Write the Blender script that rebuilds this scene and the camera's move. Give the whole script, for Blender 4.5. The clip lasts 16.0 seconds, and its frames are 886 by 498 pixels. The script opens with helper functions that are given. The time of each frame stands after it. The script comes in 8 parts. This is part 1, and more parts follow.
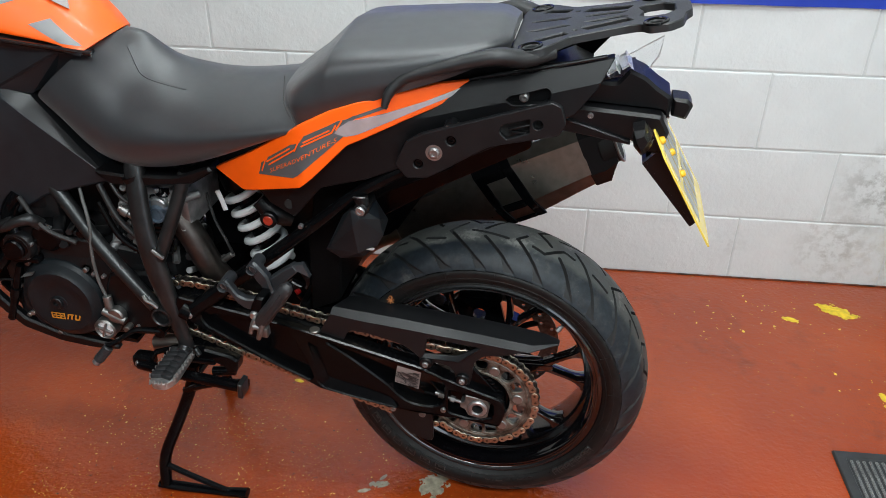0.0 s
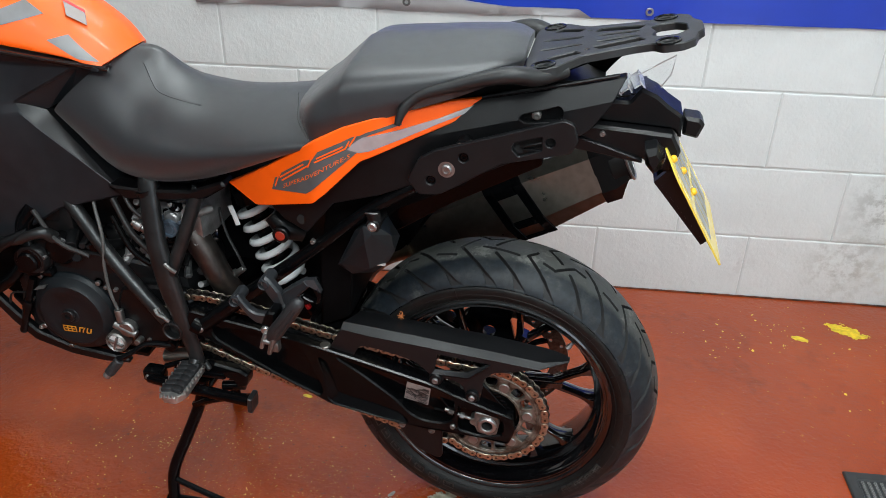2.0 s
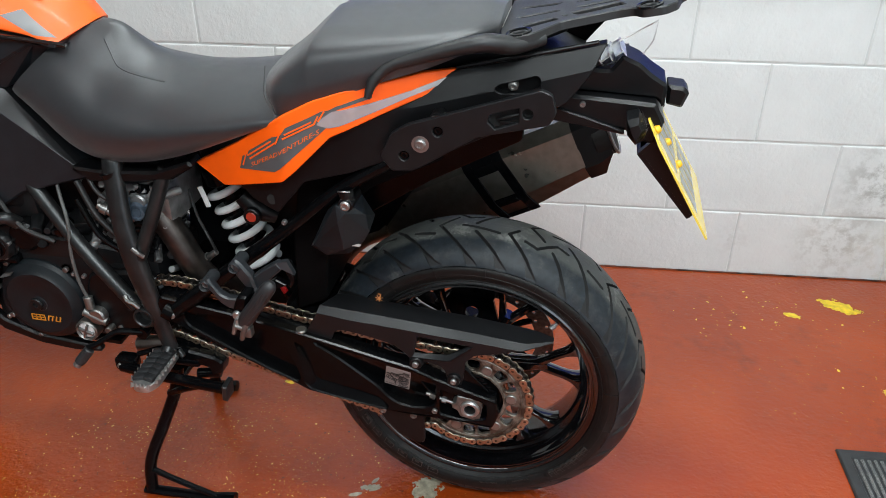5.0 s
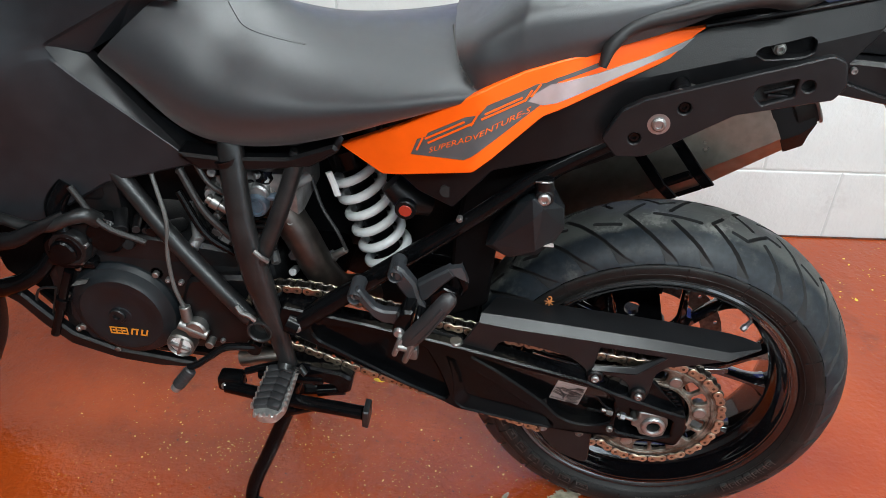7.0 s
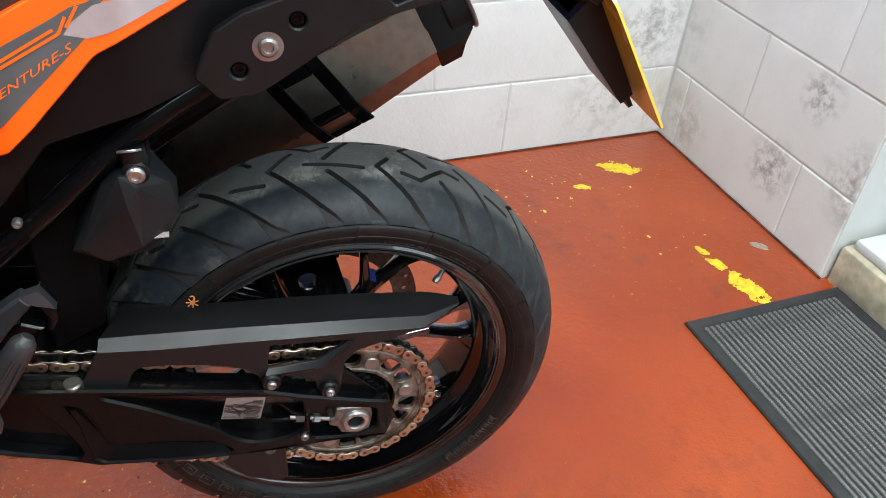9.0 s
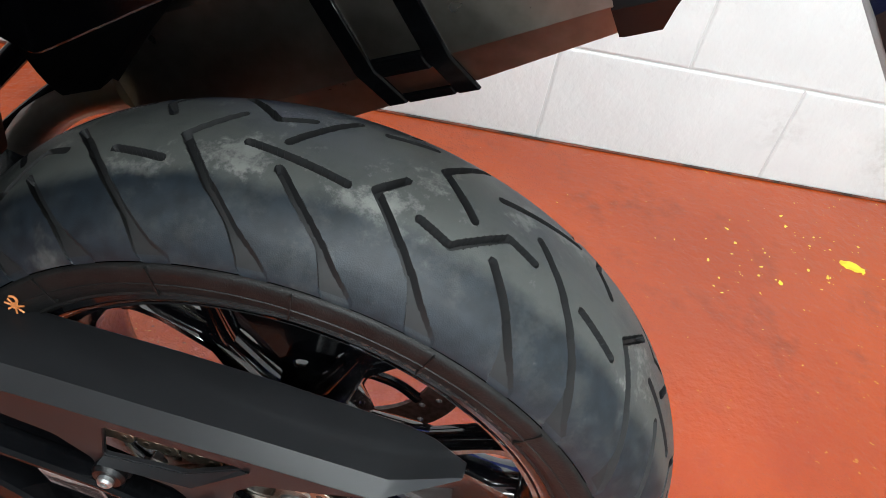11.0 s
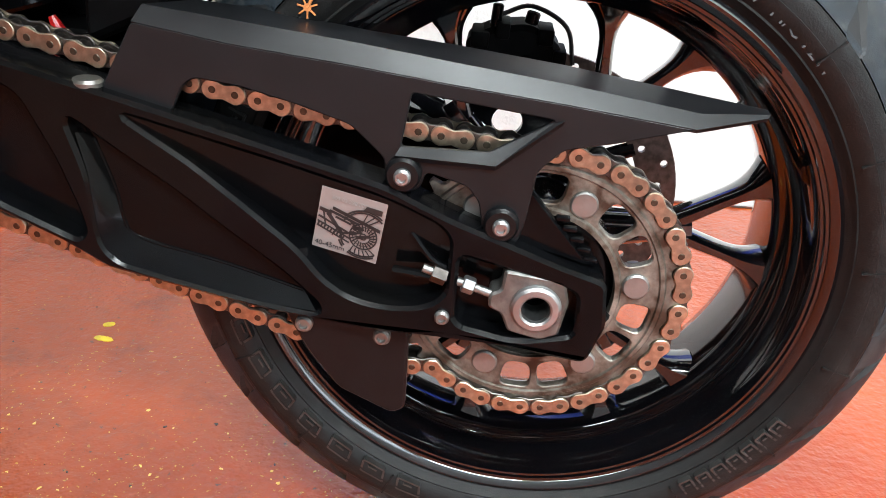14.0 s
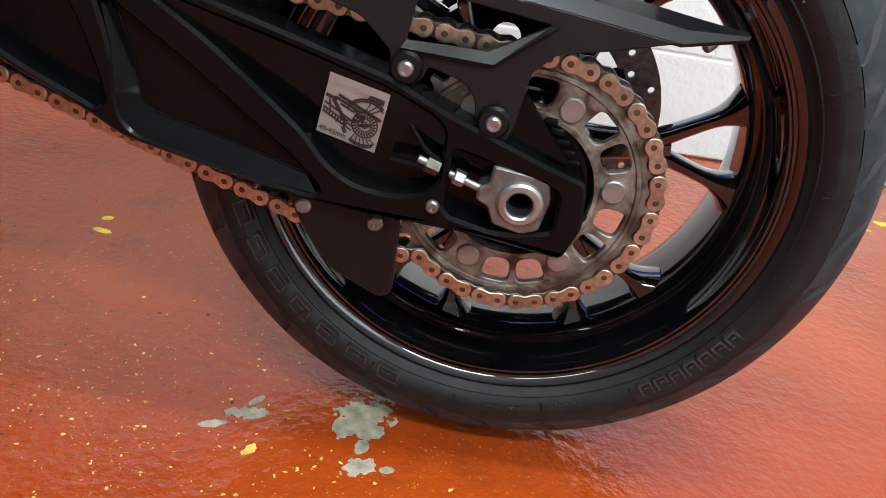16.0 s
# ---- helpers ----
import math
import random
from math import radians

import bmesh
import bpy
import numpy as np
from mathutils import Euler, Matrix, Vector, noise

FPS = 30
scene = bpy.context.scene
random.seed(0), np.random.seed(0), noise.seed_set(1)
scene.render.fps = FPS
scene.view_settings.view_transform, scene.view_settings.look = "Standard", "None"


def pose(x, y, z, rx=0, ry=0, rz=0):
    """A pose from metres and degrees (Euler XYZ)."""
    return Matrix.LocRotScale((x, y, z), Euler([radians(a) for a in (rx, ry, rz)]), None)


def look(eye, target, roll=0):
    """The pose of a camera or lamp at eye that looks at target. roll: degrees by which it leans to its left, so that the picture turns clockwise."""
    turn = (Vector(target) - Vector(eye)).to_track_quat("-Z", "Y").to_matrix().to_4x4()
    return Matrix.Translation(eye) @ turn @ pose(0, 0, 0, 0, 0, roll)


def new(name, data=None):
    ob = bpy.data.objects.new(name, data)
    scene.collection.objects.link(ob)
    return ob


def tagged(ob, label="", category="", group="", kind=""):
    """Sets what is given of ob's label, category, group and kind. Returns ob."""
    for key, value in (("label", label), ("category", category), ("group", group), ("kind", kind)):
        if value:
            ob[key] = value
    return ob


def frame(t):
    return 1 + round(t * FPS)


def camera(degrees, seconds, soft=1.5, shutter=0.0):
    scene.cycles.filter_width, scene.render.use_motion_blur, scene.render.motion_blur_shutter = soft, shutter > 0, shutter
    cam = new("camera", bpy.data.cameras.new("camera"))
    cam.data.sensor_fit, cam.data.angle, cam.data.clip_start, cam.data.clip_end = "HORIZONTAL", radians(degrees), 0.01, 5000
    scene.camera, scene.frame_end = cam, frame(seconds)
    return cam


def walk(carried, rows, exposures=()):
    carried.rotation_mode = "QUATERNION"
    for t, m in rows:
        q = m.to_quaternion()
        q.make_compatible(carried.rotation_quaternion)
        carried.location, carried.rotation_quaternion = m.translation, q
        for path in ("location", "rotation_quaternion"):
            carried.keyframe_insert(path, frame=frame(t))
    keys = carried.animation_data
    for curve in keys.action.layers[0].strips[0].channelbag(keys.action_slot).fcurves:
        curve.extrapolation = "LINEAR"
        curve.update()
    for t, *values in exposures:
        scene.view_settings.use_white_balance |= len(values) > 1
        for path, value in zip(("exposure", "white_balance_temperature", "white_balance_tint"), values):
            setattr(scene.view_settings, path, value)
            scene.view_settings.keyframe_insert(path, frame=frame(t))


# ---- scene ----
cam = camera(57.2, 16.0, soft=0.8)
PATH = [
    (0, (0.146, -1.265, 1.382), (-0.169, 0.417, 0.347), 0.7),
    (0.5, (0.146, -1.269, 1.378), (-0.178, 0.42, 0.357), 0.7),
    (1, (0.144, -1.269, 1.379), (-0.182, 0.422, 0.363), 0.7),
    (1.5, (0.142, -1.27, 1.384), (-0.192, 0.427, 0.38), 0.7),
    (2, (0.138, -1.271, 1.384), (-0.196, 0.428, 0.384), 0.9),
    (2.5, (0.14, -1.274, 1.386), (-0.201, 0.427, 0.391), 0.9),
    (3, (0.146, -1.277, 1.386), (-0.198, 0.427, 0.397), 0.9),
    (3.5, (0.154, -1.28, 1.385), (-0.191, 0.425, 0.399), 0.7),
    (4, (0.166, -1.283, 1.381), (-0.178, 0.423, 0.395), 0.4),
    (4.2, (0.168, -1.283, 1.379), (-0.173, 0.425, 0.395), 0.3),
    (6.3, (0.005, -1.063, 1.308), (-0.276, 0.55, 0.161), 0.5),
    (6.5, (-0.085, -1.053, 1.309), (-0.373, 0.56, 0.161), 0.2),
    (7, (-0.245, -1.03, 1.287), (-0.413, 0.595, 0.133), 1.5),
    (7.5, (-0.327, -0.914, 1.227), (-0.304, 0.715, 0.066), -0.3),
    (8, (-0.362, -0.865, 1.199), (-0.054, 0.704, -0.003), 1.5),
    (8.5, (-0.311, -0.899, 1.209), (0.233, 0.607, 0.011), 4.8),
    (8.7, (-0.241, -0.871, 1.193), (0.308, 0.628, -0.012), 4.9),
    (10.8, (0.112, -0.341, 0.977), (0.059, 1.064, -0.445), 11.2),
    (11, (0.11, -0.351, 0.964), (0.038, 1.054, -0.458), 11.5),
    (11.5, (0.092, -0.406, 0.92), (-0.015, 1.037, -0.461), 14.2),
    (12, (0.042, -0.584, 0.917), (-0.094, 0.961, -0.346), 13.8),
    (12.5, (0.007, -0.687, 0.901), (0.019, 0.945, -0.255), 12.3),
    (13, (-0.036, -0.614, 0.744), (-0.098, 1.123, -0.246), 6.1),
    (13.5, (-0.06, -0.588, 0.647), (-0.118, 1.203, -0.242), 5.6),
    (14, (-0.055, -0.616, 0.613), (-0.108, 1.18, -0.266), 5.6),
    (14.5, (-0.039, -0.65, 0.567), (-0.08, 1.126, -0.351), 6.3),
    (15, (-0.034, -0.668, 0.541), (-0.062, 1.087, -0.418), 7.3),
    (15.5, (-0.03, -0.663, 0.543), (-0.038, 1.088, -0.423), 8.5),
    (16, (-0.051, -0.678, 0.592), (-0.053, 1.068, -0.382), 10.6),
]
walk(cam, [(t, look(eye, target, roll)) for t, eye, target, roll in PATH],
     [(0, -0.01), (4.2, 0.01), (6.5, 0.34), (7, 0.4), (7.5, 0.53), (8, 0.62), (8.7, 0.34), (10.8, 0.72), (11.5, 0.55), (12.5, 0.47), (13.2, 0.75), (14, 1.3), (15, 0.98), (16, 0.67)])

# ---- light ----
world = bpy.data.worlds.new("room_air")
scene.world = world
world.use_nodes = True
world.node_tree.nodes["Background"].inputs[0].default_value = (0.8, 0.9, 1.0, 1)
world.node_tree.nodes["Background"].inputs[1].default_value = 0.05
CEIL = 2.7


def tube_light(x, y, length, watts, along="x", wide=0.22):
    lamp = bpy.data.lights.new("ceiling_tube", "AREA")
    lamp.shape, lamp.size, lamp.size_y, lamp.energy = "RECTANGLE", length, wide, watts
    lamp.color = (0.89, 0.985, 1.0)
    ob = new("ceiling_tube", lamp)
    ob.matrix_world = pose(x, y, CEIL - 0.03, 0, 0, 0 if along == "x" else 90)


tube_light(-0.45, 0.40, 1.2, 19)
tube_light(0.5, -0.5, 1.5, 37)
tube_light(-1.3, -2.0, 1.5, 21)
tube_light(0.5, -2.0, 1.5, 67)

DOOR = bpy.data.lights.new("doorway_daylight", "AREA")
DOOR.shape, DOOR.size, DOOR.size_y, DOOR.energy, DOOR.color = "RECTANGLE", 1.6, 2.0, 24, (0.74, 0.87, 1.0)
door_ob = new("doorway_daylight", DOOR)
door_ob.matrix_world = look((1.55, -2.1, 1.15), (-0.5, -0.9, 0.9))
scene.view_settings.exposure = 0.0


# ---- materials ----
def surface(name, color, rough=0.5, metal=0.0, vary=0.15, scale=30.0, bump=0.0, bump_scale=200.0, dark=None, dark_at=(0.55, 0.75),
            dark_scale=6.0, coat=0.0, spec=0.5, rough_vary=0.08, per_object=0.0):
    """A node material with colour variation at two scales, uneven gloss and fine relief."""
    m = bpy.data.materials.new(name)
    m.use_nodes = True
    nt = m.node_tree
    b = nt.nodes["Principled BSDF"]
    link = nt.links.new
    co = nt.nodes.new("ShaderNodeTexCoord").outputs["Object"]

    def noise_at(sc, detail=4.0):
        n = nt.nodes.new("ShaderNodeTexNoise")
        n.inputs["Scale"].default_value, n.inputs["Detail"].default_value = sc, detail
        link(co, n.inputs["Vector"])
        return n.outputs["Fac"]

    def ramp(fac, lo, hi, a, c):
        r = nt.nodes.new("ShaderNodeValToRGB")
        r.color_ramp.elements[0].position, r.color_ramp.elements[1].position = lo, hi
        r.color_ramp.elements[0].color, r.color_ramp.elements[1].color = (*a, 1), (*c, 1)
        link(fac, r.inputs[0])
        return r.outputs[0]

    fine = noise_at(scale)
    lo = tuple(max(0, v * (1 - vary)) for v in color)
    hi = tuple(min(1, v * (1 + vary)) for v in color)
    col = ramp(fine, 0.35, 0.65, lo, hi)
    if dark is not None:
        mix = nt.nodes.new("ShaderNodeMixRGB")
        link(ramp(noise_at(dark_scale, 6.0), *dark_at, (0, 0, 0), (1, 1, 1)), mix.inputs[0])
        link(col, mix.inputs[1])
        mix.inputs[2].default_value = (*dark, 1)
        col = mix.outputs[0]
    if per_object:
        info = nt.nodes.new("ShaderNodeObjectInfo")
        hsv = nt.nodes.new("ShaderNodeHueSaturation")
        mp = nt.nodes.new("ShaderNodeMapRange")
        mp.inputs["To Min"].default_value, mp.inputs["To Max"].default_value = 1 - per_object, 1 + per_object
        link(info.outputs["Random"], mp.inputs["Value"])
        link(mp.outputs[0], hsv.inputs["Value"])
        link(col, hsv.inputs["Color"])
        col = hsv.outputs[0]
    link(col, b.inputs["Base Color"])
    rr = nt.nodes.new("ShaderNodeMapRange")
    rr.inputs["To Min"].default_value, rr.inputs["To Max"].default_value = max(0.02, rough - rough_vary), min(1, rough + rough_vary)
    link(noise_at(scale * 0.4), rr.inputs["Value"])
    link(rr.outputs[0], b.inputs["Roughness"])
    b.inputs["Metallic"].default_value = metal
    b.inputs["Specular IOR Level"].default_value = spec
    b.inputs["Coat Weight"].default_value = coat
    b.inputs["Coat Roughness"].default_value = 0.08
    if bump:
        bp = nt.nodes.new("ShaderNodeBump")
        bp.inputs["Strength"].default_value, bp.inputs["Distance"].default_value = bump, 0.002
        link(noise_at(bump_scale, 5.0), bp.inputs["Height"])
        link(bp.outputs[0], b.inputs["Normal"])
    return m


PLASTIC = surface("black_grained_plastic", (0.0034, 0.0035, 0.0040), 0.33, spec=0.24, vary=0.2, bump=0.12, bump_scale=900)
SATIN = surface("satin_black_paint", (0.0020, 0.0021, 0.0025), 0.15, spec=0.12, vary=0.25, bump=0.03, bump_scale=700, dark=(0.0035, 0.0033, 0.003))
HANGERP = surface("slate_cast_paint", (0.0195, 0.0212, 0.0240), 0.36, spec=0.45, vary=0.15, bump=0.06, bump_scale=900)
GUARD = surface("satin_black_guard", (0.0072, 0.0074, 0.0082), 0.32, spec=0.25, vary=0.12, bump=0.02, bump_scale=1200)
RACKP = surface("grey_grained_plastic", (0.015, 0.0153, 0.016), 0.42, spec=0.36, vary=0.2, bump=0.12, bump_scale=900)
SEAT = surface("seat_vinyl", (0.0135, 0.0153, 0.0178), 0.40, spec=0.78, vary=0.1, scale=120, bump=0.12, bump_scale=1400)
SEAT.node_tree.nodes["Principled BSDF"].inputs["Sheen Weight"].default_value = 0.12
SEAT.node_tree.nodes["Principled BSDF"].inputs["Sheen Roughness"].default_value = 0.5
CASEP = surface("blue_grey_case_paint", (0.0060, 0.0082, 0.0100), 0.44, spec=0.3, vary=0.2, bump=0.1, bump_scale=600)
COVERP = surface("tail_cover_plastic", (0.0046, 0.0047, 0.0053), 0.36, spec=0.18, vary=0.15, bump=0.1, bump_scale=900)
MUDP = surface("matt_black_mudguard", (0.0022, 0.0022, 0.0024), 0.6, spec=0.05, vary=0.3, bump=0.1, bump_scale=600)
FAIRP = surface("fairing_plastic", (0.0125, 0.0150, 0.0180), 0.40, spec=0.30, vary=0.15, bump=0.1, bump_scale=900)
ORANGE = surface("orange_paint", (0.95, 0.110, 0.0), 0.46, vary=0.03, coat=0.12, rough_vary=0.03)
DECAL = surface("grey_decal", (0.075, 0.08, 0.085), 0.38, vary=0.1)
SILVER_DECAL = surface("silver_decal", (0.50, 0.53, 0.56), 0.22, metal=0.6, vary=0.1)
GLOSS = surface("gloss_black_paint", (0.0016, 0.0016, 0.0021), 0.06, spec=0.5, vary=0.2, coat=0.8, rough_vary=0.03)
FRAME = surface("dark_frame_paint", (0.040, 0.041, 0.042), 0.34, metal=0.75, spec=0.3, vary=0.2, bump=0.08, bump_scale=600)
ENGINE = surface("engine_casting", (0.0085, 0.0087, 0.0095), 0.36, metal=0.2, spec=0.3, vary=0.25, bump=0.15, bump_scale=500, dark=(0.003, 0.003, 0.003))
RAWALU = surface("raw_aluminium", (0.23, 0.228, 0.22), 0.42, metal=0.9, vary=0.25, bump=0.15, bump_scale=300, dark=(0.16, 0.14, 0.12))
DULLALU = surface("dull_cast_aluminium", (0.15, 0.148, 0.14), 0.46, metal=0.8, vary=0.3, scale=80, bump=0.25, bump_scale=300, dark=(0.09, 0.075, 0.06), dark_scale=30)
BLUEALU = surface("blue_grey_casting", (0.17, 0.22, 0.28), 0.36, metal=0.7, vary=0.3, scale=60, bump=0.2, bump_scale=260, dark=(0.03, 0.04, 0.05), dark_scale=30)
HEADM = surface("grey_cast_head", (0.24, 0.24, 0.24), 0.42, metal=0.7, vary=0.35, bump=0.3, bump_scale=260, dark=(0.02, 0.02, 0.02), dark_scale=14)
STEEL = surface("bright_steel", (0.30, 0.30, 0.30), 0.33, metal=0.85, vary=0.15, dark=(0.16, 0.145, 0.13))
PEGSTEEL = surface("worn_peg_steel", (0.42, 0.42, 0.41), 0.38, metal=0.85, vary=0.2, scale=80, dark=(0.2, 0.19, 0.18), dark_scale=40)
LINKS = surface("chain_steel", (0.40, 0.335, 0.25), 0.35, metal=1.0, vary=0.2, scale=160, dark=(0.19, 0.165, 0.13), dark_scale=60, per_object=0.15)
LINKDARK = surface("oily_chain_steel", (0.10, 0.088, 0.08), 0.38, metal=1.0, vary=0.3, scale=160)
PINHEAD = surface("dull_pin_steel", (0.085, 0.068, 0.05), 0.45, metal=1.0, vary=0.3, scale=160)
SPROCKET = surface("greasy_sprocket_steel", (0.24, 0.222, 0.19), 0.50, metal=0.75, vary=0.35, scale=90, dark=(0.060, 0.038, 0.026), dark_scale=46, dark_at=(0.40, 0.60), bump=0.45)
DULLPIPE = surface("dull_exhaust_steel", (0.095, 0.084, 0.077), 0.46, metal=1.0, vary=0.2, scale=40, dark=(0.10, 0.08, 0.065), dark_scale=9)
PIPE = surface("heat_tinted_steel", (0.32, 0.29, 0.26), 0.36, metal=1.0, vary=0.15, dark=(0.30, 0.22, 0.13), dark_scale=9)
SILENCER = surface("dark_brushed_steel", (0.27, 0.25, 0.215), 0.30, metal=1.0, vary=0.1, scale=60)
SPRING = surface("white_spring_enamel", (0.62, 0.64, 0.64), 0.3, vary=0.04, coat=0.3)
YELLOW = surface("yellow_plate_plastic", (0.80, 0.60, 0.085), 0.25, vary=0.04, coat=0.5)
YCAP = surface("yellow_screw_cap", (0.75, 0.42, 0.01), 0.4, vary=0.05)
INK = surface("black_print", (0.015, 0.015, 0.016), 0.5)
GREYINK = surface("grey_print", (0.28, 0.28, 0.27), 0.5)
LETTER = surface("raised_rubber_letter", (0.024, 0.0232, 0.0222), 0.38, vary=0.3, scale=70)
REFL = surface("bright_reflector", (0.80, 0.80, 0.80), 0.25, metal=0.25, vary=0.1)
PAPER = surface("pale_label", (0.25, 0.215, 0.205), 0.45, vary=0.05)
REDLABEL = surface("red_label", (0.6, 0.03, 0.03), 0.45)
ORANGEINK = surface("orange_print", (0.92, 0.13, 0.005), 0.45, vary=0.05)
EMBLEM = surface("worn_orange_print", (0.50, 0.17, 0.05), 0.5, vary=0.2)
GREYDECAL = surface("mid_grey_decal", (0.17, 0.17, 0.175), 0.36, vary=0.08)
GOLDINK = surface("amber_print", (0.62, 0.23, 0.02), 0.42, vary=0.1)
REDCAP = surface("red_reflector", (0.35, 0.03, 0.015), 0.3)
REDPLUG = surface("red_connector", (0.40, 0.008, 0.008), 0.35)
RUBBER = surface("peg_rubber", (0.014, 0.0142, 0.0155), 0.5, vary=0.2, bump=0.2, bump_scale=400)
HOSE = surface("grey_hose", (0.075, 0.075, 0.072), 0.5)
CABLE = surface("black_cable", (0.012, 0.012, 0.012), 0.5)
# Near-black for dirt specks and for hole shade put into the colour.
HOLE_DIRT = surface("hole_shade_and_dirt", (0.004, 0.004, 0.004), 0.8)


def tyre_rubber():
    """Blue-black rubber with a dusty grey crown and scuffed patches."""
    m = surface("tyre_rubber", (0.0078, 0.0118, 0.0162), 0.50, vary=0.3, scale=90, bump=0.12, bump_scale=1100, spec=0.36)
    nt = m.node_tree
    b = nt.nodes["Principled BSDF"]
    link = nt.links.new
    co = nt.nodes.new("ShaderNodeTexCoord")
    sep = nt.nodes.new("ShaderNodeSeparateXYZ")
    link(co.outputs["Object"], sep.inputs[0])
    off = nt.nodes.new("ShaderNodeMath")
    off.operation = "ABSOLUTE"
    link(sep.outputs["Y"], off.inputs[0])
    band = nt.nodes.new("ShaderNodeMapRange")
    band.inputs["From Min"].default_value, band.inputs["From Max"].default_value = 0.045, 0.033
    link(off.outputs[0], band.inputs["Value"])
    n = nt.nodes.new("ShaderNodeTexNoise")
    n.inputs["Scale"].default_value, n.inputs["Detail"].default_value, n.inputs["Roughness"].default_value = 34, 8, 0.7
    link(co.outputs["Object"], n.inputs["Vector"])
    add = nt.nodes.new("ShaderNodeMath")
    add.operation = "MULTIPLY_ADD"
    link(n.outputs["Fac"], add.inputs[0])
    add.inputs[1].default_value, add.inputs[2].default_value = 1.9, -0.95
    both = nt.nodes.new("ShaderNodeMath")
    both.operation = "ADD"
    both.use_clamp = True
    link(band.outputs[0], both.inputs[0])
    link(add.outputs[0], both.inputs[1])
    gate = nt.nodes.new("ShaderNodeMath")
    gate.operation = "MULTIPLY"
    gate.inputs[1].default_value = 0.8
    link(both.outputs[0], gate.inputs[0])
    mix = nt.nodes.new("ShaderNodeMixRGB")
    link(gate.outputs[0], mix.inputs[0])
    link(b.inputs["Base Color"].links[0].from_socket, mix.inputs[1])
    mix.inputs[2].default_value = (0.070, 0.073, 0.067, 1)
    n2 = nt.nodes.new("ShaderNodeTexNoise")
    n2.inputs["Scale"].default_value, n2.inputs["Detail"].default_value, n2.inputs["Roughness"].default_value = 19, 9, 0.75
    link(co.outputs["Object"], n2.inputs["Vector"])
    pick = nt.nodes.new("ShaderNodeMapRange")
    pick.inputs["From Min"].default_value, pick.inputs["From Max"].default_value, pick.inputs["To Max"].default_value = 0.555, 0.63, 0.85
    link(n2.outputs["Fac"], pick.inputs["Value"])
    scuff = nt.nodes.new("ShaderNodeMath")
    scuff.operation = "MULTIPLY"
    link(pick.outputs[0], scuff.inputs[0])
    link(both.outputs[0], scuff.inputs[1])
    mix2 = nt.nodes.new("ShaderNodeMixRGB")
    link(scuff.outputs[0], mix2.inputs[0])
    link(mix.outputs[0], mix2.inputs[1])
    mix2.inputs[2].default_value = (0.16, 0.16, 0.15, 1)
    link(mix2.outputs[0], b.inputs["Base Color"])
    return m


TYRE = tyre_rubber()
# Rubber for the deep groove faces, darker than the tread.
GROOVE = surface("dark_groove_rubber", (0.004, 0.004, 0.0045), 0.7, vary=0.2, scale=90)
SIDEWALL = surface("sidewall_rubber", (0.0048, 0.0046, 0.0045), 0.50, spec=0.26, vary=0.3, scale=70, bump=0.25, bump_scale=700, dark=(0.016, 0.0145, 0.0135), dark_at=(0.6, 0.8), dark_scale=25)


def clear_plastic(name, color):
    m = bpy.data.materials.new(name)
    m.use_nodes = True
    b = m.node_tree.nodes["Principled BSDF"]
    b.inputs["Base Color"].default_value = (*color, 1)
    b.inputs["Transmission Weight"].default_value = 1.0
    b.inputs["Roughness"].default_value = 0.04
    b.inputs["IOR"].default_value = 1.1
    b.inputs["Coat Weight"].default_value = 0.15
    return m


CLEAR = clear_plastic("clear_lens", (0.95, 0.96, 0.97))


